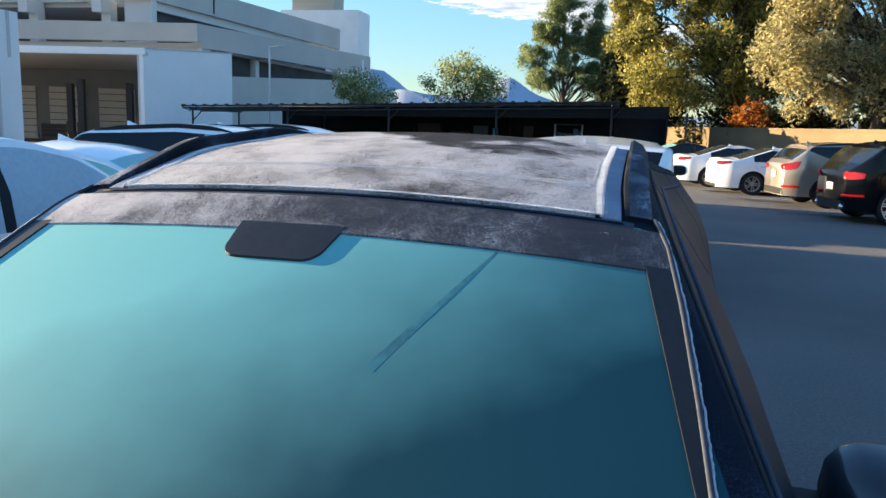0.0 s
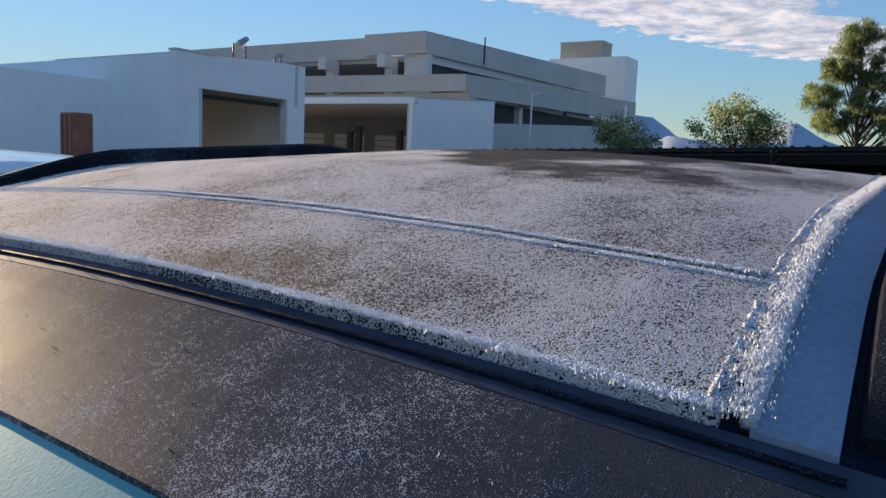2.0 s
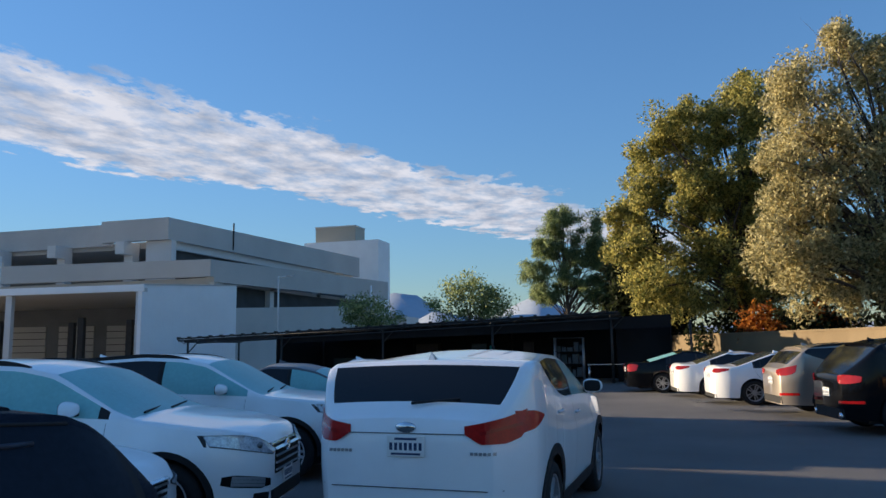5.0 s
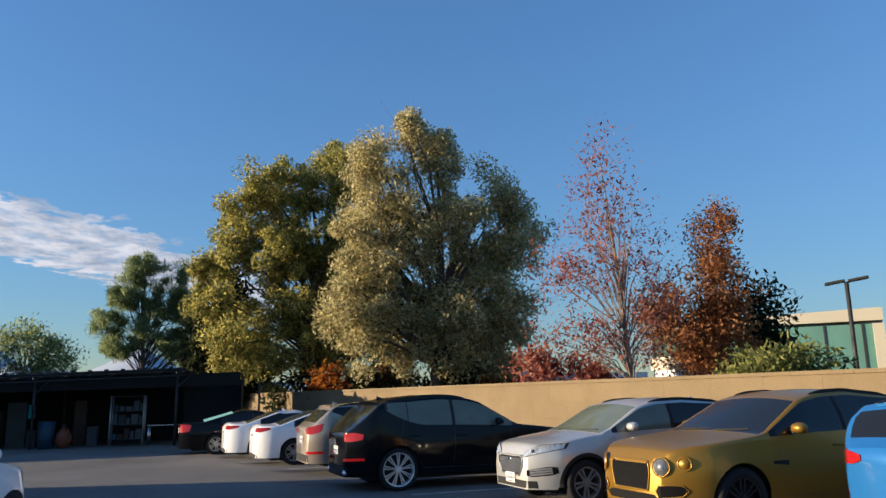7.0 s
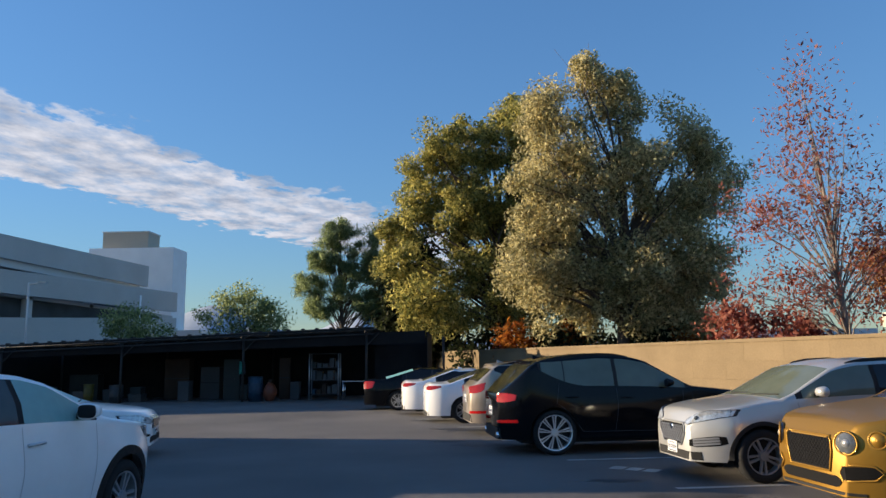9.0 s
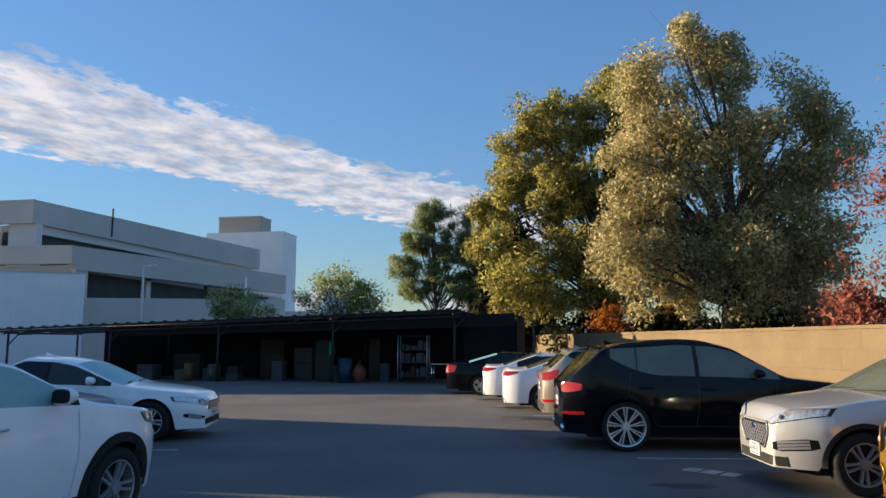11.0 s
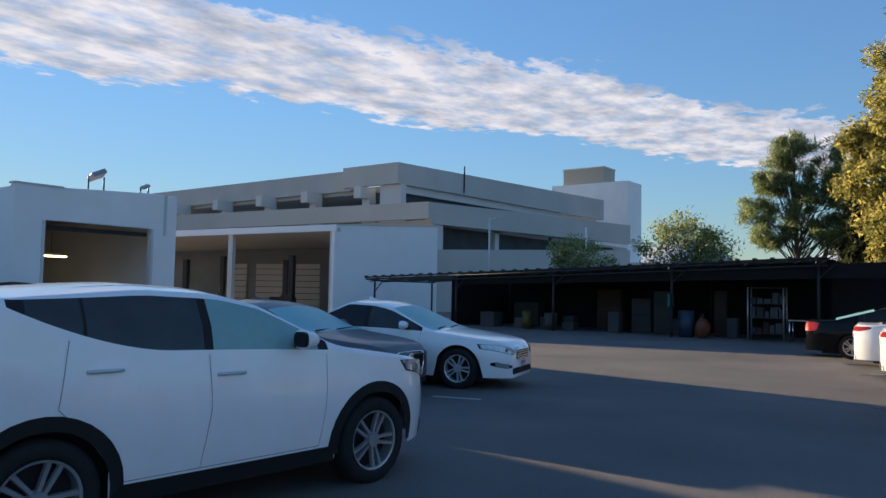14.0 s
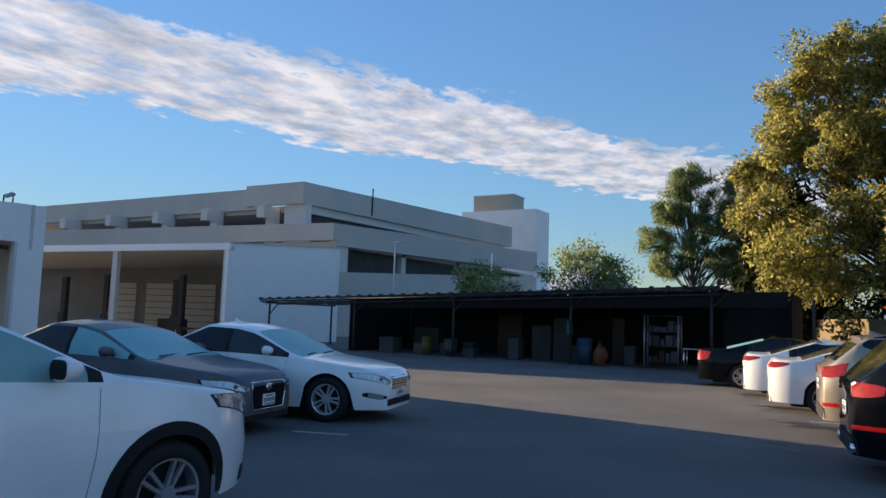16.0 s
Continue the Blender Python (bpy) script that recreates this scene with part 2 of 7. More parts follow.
def add_sweep(bm, pts, r, seg=8, closed=False, up=(0, 0, 1)):
    """A smooth round bar along points."""
    pts, n, rings = [Vector(p) for p in pts], len(pts), []
    for i, p in enumerate(pts):
        a, b = (pts[i - 1], pts[(i + 1) % n]) if closed else (pts[max(i - 1, 0)], pts[min(i + 1, n - 1)])
        t = (b - a).normalized()
        u = t.cross(Vector(up)).normalized()
        w = u.cross(t)
        rings.append([bm.verts.new(p + (u * math.cos(k * 2 * math.pi / seg) + w * math.sin(k * 2 * math.pi / seg)) * r) for k in range(seg)])
    for i in range(n if closed else n - 1):
        a, b = rings[i], rings[(i + 1) % n]
        for k in range(seg):
            bm.faces.new((a[k], a[(k + 1) % seg], b[(k + 1) % seg], b[k]))
    if not closed:
        bm.faces.new(rings[0][::-1])
        bm.faces.new(rings[-1])


def tube(name, a, b, r, material, parent=None, label="", seg=8):
    bm = bmesh.new()
    add_tube(bm, a, b, r, seg=seg)
    return part(name, bm, material, parent, label, True)


def thing(name, label, category, m=None, group="", kind=""):
    ob = new(name)
    ob.empty_display_size = 0.2
    if m is not None:
        ob.matrix_basis = m
    return tagged(ob, label, category, group, kind)


# ---- cars ----
def curve_of(pts, soft=0.05):
    xs, zs = np.array([p[0] for p in pts]), np.array([p[1] for p in pts])
    order = np.argsort(xs)
    xs, zs = xs[order], zs[order]

    lo, hi, k = xs[0], xs[-1], 1200
    grid = np.linspace(lo, hi, k + 1)
    tab = np.mean([np.interp(grid + d, xs, zs) for d in np.linspace(-soft, soft, 9)], 0).tolist()

    def f(x):
        u = (x - lo) / (hi - lo) * k
        i = min(max(int(u), 0), k - 1)
        return tab[i] + (tab[i + 1] - tab[i]) * min(max(u - i, 0), 1)
    return f


def wheel_mesh(style, r, w=0.235):
    """Tyre and rim meshes for a wheel of radius r, turned about y, the outer side at +y."""
    key = (style, r)
    if key in WHEELS:
        return WHEELS[key]
    rr = r * (0.72 if style != "big" else 0.83)
    prof = [(rr - 0.01, -w / 2 + 0.02), (rr + 0.01, -w / 2), (r - 0.03, -w / 2 + 0.005), (r, -w / 2 + 0.035), (r, w / 2 - 0.035),
            (r - 0.03, w / 2 - 0.005), (rr + 0.01, w / 2), (rr - 0.01, w / 2 - 0.02), (rr - 0.03, w / 2 - 0.05), (rr - 0.03, -w / 2 + 0.03)]
    seg = 36
    vs, fs = [], []
    for i in range(seg):
        a = 2 * math.pi * i / seg
        vs += [(p * math.cos(a), q, p * math.sin(a)) for p, q in prof]
    k = len(prof)
    for i in range(seg):
        for j in range(k):
            a, b = i * k + j, i * k + (j + 1) % k
            c, d = ((i + 1) % seg) * k + (j + 1) % k, ((i + 1) % seg) * k + j
            fs.append((a, b, c, d))
    tyre = mesh_from("tyre", vs, fs, TYRE, True)
    bm = bmesh.new()
    hub_y = w / 2 - 0.035
    rim_mat = {"plain": RIM, "grey": RIM_GREY, "big": RIM, "dark": RIM_DARK}[style]
    # outer lip
    ring = []
    for i in range(seg):
        a = 2 * math.pi * i / seg
        ring.append([bm.verts.new((p * math.cos(a), q, p * math.sin(a))) for p, q in
                     ((rr - 0.012, w / 2 - 0.012), (rr - 0.03, w / 2 - 0.018), (rr - 0.035, hub_y - 0.12))])
    for i in range(seg):
        for j in range(2):
            bm.faces.new((ring[i][j], ring[i][j + 1], ring[(i + 1) % seg][j + 1], ring[(i + 1) % seg][j]))
    n = {"plain": 5, "grey": 5, "big": 9, "dark": 7}[style]
    for i in range(n):
        for side in (-1, 1):
            a = 2 * math.pi * i / n
            da = 0.16 if style != "big" else 0.06
            spread = (0.24 if n <= 7 else 0.17)
            a0, a1 = a + side * da, a + side * spread
            wi, wo = (0.011, 0.014) if n <= 7 else (0.004, 0.011)
            p0, p1 = (0.05 if n <= 7 else 0.03), rr - 0.025
            lat = Vector((-math.sin(a), 0, math.cos(a))) * side
            rad = Vector((math.cos(a), 0, math.sin(a)))
            o0, o1 = (0.019, 0.040) if n <= 7 else (0.004, 0.028)
            q0 = rad * p0 + lat * o0 + Vector((0, hub_y, 0))
            q1 = rad * p1 + lat * o1 + Vector((0, hub_y + 0.008, 0))
            t = Vector((q1.z - q0.z, 0, -(q1.x - q0.x))).normalized()
            back = Vector((0, -0.03, 0))
            v = [bm.verts.new(c) for c in (q0 - t * wi, q0 + t * wi, q1 + t * wo, q1 - t * wo,
                                           q0 - t * wi * 1.4 + back, q0 + t * wi * 1.4 + back, q1 + t * wo * 1.4 + back, q1 - t * wo * 1.4 + back)]
            for f in ((0, 1, 2, 3), (0, 4, 5, 1), (1, 5, 6, 2), (2, 6, 7, 3), (3, 7, 4, 0)):
                bm.faces.new([v[c] for c in f])
    bmesh.ops.create_cone(bm, cap_ends=True, segments=16, radius1=0.075, radius2=0.06, depth=0.05,
                          matrix=Matrix.Translation((0, hub_y - 0.005, 0)) @ Matrix.Rotation(radians(-90), 4, "X"))
    bmesh.ops.recalc_face_normals(bm, faces=bm.faces)
    rim = bpy.data.meshes.new("rim")
    bm.to_mesh(rim)
    bm.free()
    rim.materials.append(rim_mat)
    # black disc standing for the shade behind the spokes
    bm = bmesh.new()
    bmesh.ops.create_cone(bm, cap_ends=True, segments=24, radius1=rr - 0.02, radius2=rr - 0.02, depth=0.02,
                          matrix=Matrix.Translation((0, hub_y - 0.10, 0)) @ Matrix.Rotation(radians(90), 4, "X"))
    back = bpy.data.meshes.new("brake_disc")
    bm.to_mesh(back)
    bm.free()
    back.materials.append(GAP)
    WHEELS[key] = (tyre, rim, back)
    return WHEELS[key]


WHEELS = {}

SUV = dict(L=4.69, W=1.88, H=1.67, wb=2.70, fo=0.93, r=0.365, sill=0.27, belt=(1.06, 1.16), hood=(0.80, 1.0, 1.12), cowl=1.02, header=0.22,
           rear_roof=-1.82, rear_base=(-2.29, 1.17), tail_z=1.08, deck=None, roof_drop=0.07, tumble=0.29, pillars=(-0.38, -1.28), win_end=-1.95,
           corner=0.85, nose=0.37, clad=True, rails=True, kick=(-0.75, 0.20, 0.95))
SEDAN = dict(L=4.90, W=1.87, H=1.46, wb=2.85, fo=0.95, r=0.335, sill=0.20, belt=(0.93, 1.0), hood=(0.66, 0.83, 0.98), cowl=1.00, header=0.15,
             rear_roof=-0.85, rear_base=(-1.62, 1.06), tail_z=0.90, deck=1.08, roof_drop=0.06, tumble=0.40, pillars=(-0.30, -1.20), win_end=-1.35,
             corner=0.95, nose=0.38, clad=False, rails=False)


class Car:
    """A car's shell by cross-sections; x ahead, y to the left, z up, the middle of the wheelbase over the origin's ground."""

    def __init__(self, root, s, body_mat, glass):
        self.root, self.s, self.glass, self.seen_sections = root, s, glass, {}
        L, fo = s["L"], s["fo"]
        self.xf = s["wb"] / 2 + fo
        self.xr = self.xf - L
        h0, h1, h2 = s["hood"]
        xf, xr = self.xf, self.xr
        rb, rz = s["rear_base"]
        pts = [(xf + 0.3, h0), (xf, h0), (xf - 0.10, h1 - 0.03), (xf - 0.35, h1 + 0.03), (s["cowl"], h2), (s["header"], s["H"] - s.get("drops", (0.10, 0.025))[0]),
               (s["header"] - 0.35, s["H"] - s.get("drops", (0.10, 0.025))[1]), (s["header"] - 0.9, s["H"]), (s["rear_roof"], s["H"] - s["roof_drop"]), (rb, rz)]
        if s["deck"]:
            pts += [(xr + 0.06, s["deck"]), (xr, s["tail_z"]), (xr - 0.3, s["tail_z"])]
        else:
            pts += [(xr + 0.05, s["tail_z"] + 0.06), (xr, s["tail_z"]), (xr - 0.3, s["tail_z"])]
        self.zt = curve_of(pts, 0.06)
        self.axles = (s["wb"] / 2, -s["wb"] / 2)
        self.ra = s["r"] + 0.055
        self.stations()
        self.shell(body_mat)

    def half(self, x):
        s = self.s
        w = s["W"] / 2
        for d, corner, nose in ((self.xf - x, s["corner"], s["nose"]), (x - self.xr, s["corner"] * 0.7, s["nose"] * 0.78)):
            if d < corner:
                w = min(w, s["W"] / 2 * (1 - nose * (1 - max(d, 0) / corner) ** 2.4))
        return w

    def low(self, x):
        s = self.s
        z = s["sill"]
        for d in (self.xf - x, x - self.xr):
            if d < 0.6:
                z = max(z, s["sill"] - 0.02 + 0.0 * d)
        for a in self.axles:
            if abs(x - a) < self.ra:
                z = max(z, s["r"] + math.sqrt(max(0, self.ra ** 2 - (x - a) ** 2)))
        return z

    def belt(self, x):
        b0, b1 = self.s["belt"]
        t = (self.xf - x) / self.s["L"]
        k0, k1, k2 = self.s.get("kick", (-0.8, 0.0, 1.0))
        up = k1 * max(0.0, (k0 - x) / k2) ** 1.7
        return min(b0 + (b1 - b0) * t + up, self.zt(x) - 0.05)

    def section(self, x):
        """Points of the left half from the sill to the roof's middle."""
        s = self.s
        w, zl, zb, zt = self.half(x), self.low(x), self.belt(x), self.zt(x)
        out = []
        for t in (0, 0.12, 0.3, 0.5, 0.68, 0.84, 0.93):
            z = zl + (zb - zl) * t
            g = (z - s["sill"]) / max(0.1, zb - s["sill"])
            bulge = 1 - 0.055 * abs(g - 0.55) ** 1.6 * 3.0
            out.append((w * bulge + (0.006 if 0.62 < g < 0.78 else 0), z))
        yb = w * 0.955
        crown = min(s.get("crown", 0.055), 0.5 * (zt - zb))
        ze = zt - crown
        h = max(ze - zb, 0)
        ye = yb - h * s["tumble"] * (1 - 0.1 * h)
        ye = max(ye - 0.02, 0.2)
        for t in (0, 0.05, 0.45, 0.92, 1.0):
            y = yb + (ye - yb) * t + 0.035 * math.sin(math.pi * t) * min(1, h / 0.4)
            out.append((y, zb + h * t))
        for u in (0.06, 0.12, 0.3, 0.55, 0.8, 1.0):
            out.append((ye * (1 - u), ze + crown * (1 - (1 - u) ** 2)))
        return out

    def stations(self):
        s = self.s
        xs = set(np.linspace(self.xr, self.xf, 46).round(3))
        for a in self.axles:
            xs |= set((a + self.ra * np.cos(np.linspace(0, math.pi, 15))).round(3))
        xs |= {round(v, 3) for v in (s["cowl"], s["header"], s["rear_roof"], s["rear_base"][0])}
        xs |= {round(self.xf - d, 3) for d in (0.02, 0.05, 0.1, 0.16)} | {round(self.xr + d, 3) for d in (0.02, 0.05, 0.1, 0.16)}
        self.cuts = []
        ends = [round(p0 + d, 3) for p0, w in zip(s["pillars"], (0.035, 0.012)) for d in (-w, w)]
        xs |= set(ends)
        xs.add(round(s["win_end"], 3))
        xs = sorted(xs)
        keep = [xs[0]]
        fixed = {round(v, 3) for v in (s["cowl"], s["header"], s["rear_roof"], s["rear_base"][0], s["win_end"])} | set(ends)
        for x in xs[1:]:
            if x - keep[-1] > 0.012 or x in fixed:
                keep.append(x)
        self.xs = keep
        self.rows = [self.section(x) for x in keep]

    def quads(self, want):
        """Meshes for named patches: want(i, j, xm) gives a patch's key for each quad of the grid, for both sides."""
        k = len(self.rows[0])
        patches = {}
        for side in (1, -1):
            for i in range(len(self.xs) - 1):
                xm = (self.xs[i] + self.xs[i + 1]) / 2
                for j in range(k - 1):
                    key = want(xm, j, side)
                    patches.setdefault(key, []).append((i, j, side))
        return patches

    def shell(self, body_mat):
        s = self.s
        k = len(self.rows[0])
        p0, p1 = s["pillars"]
        cowl_in = s["cowl"] - 0.02

        def want(x, j, side):
            if 12 <= j and s["header"] + 0.02 < x < cowl_in:
                return "windshield"
            if 12 <= j and s["rear_base"][0] + 0.05 < x < s["rear_roof"] - s.get("lip", 0.10):
                return "rear_window"
            if 8 <= j <= 9 and (s["win_end"] < x < cowl_in - 0.12):
                h = self.zt(x) - 0.055 - self.belt(x)
                if h > 0.10:
                    if x > p0 + 0.035:
                        return "front_window", side
                    if p1 + 0.012 < x < p0 - 0.035:
                        return "rear_door_window", side
                    if x < p1 - 0.012:
                        return "quarter_window", side
            if 7 <= j <= 10 and s["win_end"] - 0.03 < x < cowl_in - 0.05 and self.zt(x) - 0.055 - self.belt(x) > 0.06:
                return ("window_pillar", side, sum(x < v for v in (0.3, -0.8, p1 - 0.05))) if j in (8, 9) else "body"
            return "body"
        patches = self.quads(want)
        names = {"body": ("body", body_mat), "windshield": ("windshield", self.glass["front"]), "rear_window": ("rear_window", self.glass["rear"]),
                 }
        for key, quads in patches.items():
            if isinstance(key, tuple):
                name, material = key[0], GAP if key[0] == "window_pillar" else self.glass["front_side" if key[0] == "front_window" else "rear_side"]
            else:
                name, material = names[key]
            index, vs, fs = {}, [], []
            for i, j, side in quads:
                f = []
                for a, b in ((i, j), (i + 1, j), (i + 1, j + 1), (i, j + 1)):
                    c = (a, b, side if b < k - 1 else 0)
                    if c not in index:
                        y, z = self.rows[a][b]
                        index[c] = len(vs)
                        vs.append((self.xs[a], y * side if b < k - 1 else 0.0, z))
                    f.append(index[c])
                fs.append(tuple(f) if side > 0 else tuple(f[::-1]))
            if key == "body":
                for a, flip in ((0, True), (len(self.xs) - 1, False)):
                    loop = [index[(a, b, 1)] for b in range(k - 1)] + [index[(a, k - 1, 0)]] + [index[(a, b, -1)] for b in range(k - 2, -1, -1)]
                    fs.append(tuple(loop[::-1]) if flip else tuple(loop))
            me = mesh_from(name, vs, [f for f in fs if len(set(f)) > 2])
            b = bmesh.new()
            b.from_mesh(me)
            bmesh.ops.recalc_face_normals(b, faces=b.faces)
            b.to_mesh(me)
            b.free()
            part_mesh(name, me, material, self.root, "", True)
        # underside
        box("underbody", self.xr + 0.40, self.xf - 0.40, -s["W"] / 2 + 0.24, s["W"] / 2 - 0.24, s["sill"] - 0.07, s["r"] + self.ra - 0.02, GAP, self.root)

    # places on the shell
    def side_y(self, x, z):
        key = round(x, 4)
        if key not in self.seen_sections:
            self.seen_sections[key] = self.section(key)
        sec = self.seen_sections[key]
        if z <= sec[0][1]:
            return sec[0][0]
        for (y0, z0), (y1, z1) in zip(sec, sec[1:]):
            if z <= z1:
                return y0 + (y1 - y0) * (z - z0) / max(z1 - z0, 1e-6)
        return sec[-1][0]

    def end_x(self, end, y, z):
        """x of the front (1) or rear (-1) face at y, z."""
        lo, hi = (self.xf - 0.9, self.xf) if end > 0 else (self.xr, self.xr + 0.9)
        x = hi if end > 0 else lo
        step = 0.005 * end
        for _ in range(180):
            if self.zt(x) - 0.012 >= z and self.side_y(x, min(z, self.belt(x) - 0.02)) >= abs(y):
                break
            x -= step
        a, b = x, x + step
        for _ in range(7):
            c = (a + b) / 2
            if self.zt(c) - 0.012 >= z and self.side_y(c, min(z, self.belt(c) - 0.02)) >= abs(y):
                a = c
            else:
                b = c
        return a

    def end_patch(self, name, end, ys, z_low, z_high, material, parent=None, off=0.006, label="", n=8, side=1, smooth=True):
        """A thin plate that follows an end face: ys along it, low and high edges given at those ys."""
        yy = np.linspace(ys[0], ys[-1], n)
        zl, zh = np.interp(yy, ys, z_low) if ys[0] < ys[-1] else np.interp(-yy, [-v for v in ys], z_low), None
        zh = np.interp(yy, ys, z_high) if ys[0] < ys[-1] else np.interp(-yy, [-v for v in ys], z_high)
        vs, fs, m = [], [], 7
        for y, a, b in zip(yy, zl, zh):
            for t in np.linspace(0, 1, m):
                z = a + (b - a) * t
                vs.append((self.end_x(end, y, z) + off * end, y * side, z))
        for i in range(n - 1):
            for j in range(m - 1):
                fs.append((i * m + j, (i + 1) * m + j, (i + 1) * m + j + 1, i * m + j + 1))
        return self.solid(name, vs, fs, n, m, (-0.02 * end, 0, 0), material, parent, label, smooth)

    def solid(self, name, vs, fs, n, m, back, material, parent, label, smooth):
        k = len(vs)
        vs = vs + [tuple(Vector(v) + Vector(back)) for v in vs]
        edge = [i * m for i in range(n)] + [(n - 1) * m + j for j in range(1, m)] + [i * m + m - 1 for i in range(n - 2, -1, -1)] + [j for j in range(m - 2, 0, -1)]
        fs = list(fs) + [(a, b, b + k, a + k) for a, b in zip(edge, edge[1:] + edge[:1])]
        me = mesh_from(name, vs, fs)
        b = bmesh.new()
        b.from_mesh(me)
        bmesh.ops.recalc_face_normals(b, faces=b.faces)
        b.to_mesh(me)
        b.free()
        return part_mesh(name, me, material, parent or self.root, label, False)

    def side_patch(self, name, xs, z_low, z_high, side, material, parent=None, off=0.005, label="", n=10):
        order = np.argsort(xs)
        xa, la, ha = np.array(xs)[order], np.array(z_low)[order], np.array(z_high)[order]
        vs, fs, m = [], [], 4
        for x in np.linspace(xa[0], xa[-1], n):
            a, b = np.interp(x, xa, la), np.interp(x, xa, ha)
            for t in np.linspace(0, 1, m):
                z = a + (b - a) * t
                vs.append((x, side * (self.side_y(x, z) + off), z))
        for i in range(n - 1):
            for j in range(m - 1):
                fs.append((i * m + j, (i + 1) * m + j, (i + 1) * m + j + 1, i * m + j + 1))
        return self.solid(name, vs, fs, n, m, (0, -0.02 * side, 0), material, parent, label, False)

    def seam(self, pts, side, width=0.004):
        """A shut line along points (x, z) of a flank."""
        vs, fs = [], []
        fine = []
        for (x0, z0), (x1, z1) in zip(pts, pts[1:]):
            for t in np.linspace(0, 1, 7)[:-1]:
                fine.append((x0 + (x1 - x0) * t, z0 + (z1 - z0) * t))
        fine.append(pts[-1])
        for a, (x, z) in enumerate(fine):
            x2, z2 = fine[min(a + 1, len(fine) - 1)]
            x1, z1 = fine[max(a - 1, 0)]
            d = Vector((x2 - x1, z2 - z1)).normalized()
            nx, nz = -d.y * width / 2, d.x * width / 2
            for sg in (1, -1):
                vs.append((x + sg * nx, side * (self.side_y(x, z) + 0.0025), z + sg * nz))
        for a in range(len(fine) - 1):
            fs.append((2 * a, 2 * a + 1, 2 * a + 3, 2 * a + 2))
        part_mesh("door_seam", mesh_from("door_seam", vs, fs), SEAM, self.root)

    def wheels(self, style):
        s = self.s
        tyre, rim, disc = wheel_mesh(style, s["r"])
        for x in self.axles:
            for side in (1, -1):
                w = new("wheel")
                w.parent = self.root
                w.matrix_basis = pose(x, side * (s["W"] / 2 - 0.13), s["r"], 0, 12 if side > 0 else 31, 0 if side > 0 else 180)
                for nm, me in (("tyre", tyre), ("rim", rim), ("brake_disc", disc)):
                    part_mesh(nm, me, None, w)

    def arches(self, material, wide=0.05):
        """Dark trims round the wheel openings and along the sills."""
        for x in self.axles:
            for side in (1, -1):
                vs, fs = [], []
                ang = np.linspace(-0.12, math.pi + 0.12, 19)
                for a in ang:
                    for rr, off in ((self.ra - 0.005, 0.008), (self.ra + wide, 0.010), (self.ra + wide, -0.02)):
                        px, pz = x + rr * math.cos(a), max(self.s["sill"] - 0.02, self.s["r"] + rr * math.sin(a))
                        pz2 = min(pz, self.belt(px) - 0.05)
                        vs.append((px, side * (self.side_y(min(max(px, self.xr), self.xf), pz2) + off), pz))
                for i in range(len(ang) - 1):
                    for j in range(2):
                        fs.append((i * 3 + j, i * 3 + j + 1, i * 3 + 3 + j + 1, i * 3 + 3 + j))
                part_mesh("wheel_arch_trim", mesh_from("wheel_arch_trim", vs, fs), material, self.root)
        a0, a1 = self.axles
        for side in (1, -1):
            self.side_patch("sill_trim", (a1 + self.ra + 0.02, a0 - self.ra - 0.02), (self.s["sill"] - 0.01,) * 2, (self.s["sill"] + self.s.get("sill_top", 0.05),) * 2, side, material, off=0.010)

    def mirror(self, material, lo=0.0):
        for side in (1, -1):
            x = self.s["cowl"] - 0.52
            z = self.belt(x) + 0.05 + lo
            y = self.side_y(x, z)
            bm = bmesh.new()
            bmesh.ops.create_uvsphere(bm, u_segments=14, v_segments=8, radius=1.0)
            for v in bm.verts:
                c = v.co
                k = 1.0 - 0.25 * max(0, c.y)
                c = Vector([math.copysign(abs(q) ** 0.65, q) for q in c])
                v.co = Vector((x - 0.02 + c.x * (0.11 if c.x > 0 else 0.025), side * (y + 0.125 + c.y * 0.105), z + 0.045 + c.z * (0.075 - 0.02 * max(0, c.x)) * k))
            ob = part("mirror", bm, material, self.root, "", True)
            bm = bmesh.new()
            add_box(bm, x - 0.03, x + 0.05, side * y - 0.02, side * (y + 0.07), z - 0.02, z + 0.03)
            part("mirror_arm", bm, CLAD, ob)
            bm = bmesh.new()
            bmesh.ops.create_uvsphere(bm, u_segments=14, v_segments=8, radius=1.0)
            for v in bm.verts:
                c = Vector([math.copysign(abs(q) ** 0.6, q) for q in v.co])
                v.co = Vector((x - 0.040 + c.x * 0.014, side * (y + 0.122 + c.y * 0.090), z + 0.045 + c.z * 0.060))
            part("mirror_glass", bm, CLAD, ob, "", True)

    def handles(self, material, zs):
        p0, p1 = self.s["pillars"]
        for side in (1, -1):
            for x, z in ((p0 + 0.17, zs), (p1 + 0.12, zs + self.s.get("handle_rise", 0.02))):
                y = self.side_y(x, z)
                bm = bmesh.new()
                add_sweep(bm, [(x - 0.115 + 0.23 * k / 10, side * (y + 0.004 + 0.028 * math.sin(math.pi * k / 10) ** 0.6), z + 0.003 * math.sin(math.pi * k / 10)) for k in range(11)], 0.0125, 8)
                part("door_handle", bm, material, self.root, "", True)

    def doors(self):
        p0, p1 = self.s["pillars"]
        s = self.s
        bot = s["sill"] + 0.13
        for side in (1, -1):
            b = self.belt
            front = s["cowl"] - 0.22
            self.seam([(front, b(front) - 0.03), (front - 0.02, 0.7), (front - 0.06, bot)], side)
            self.seam([(p0, b(p0) - 0.01), (p0 + 0.01, 0.8), (p0 - 0.05, bot)], side)
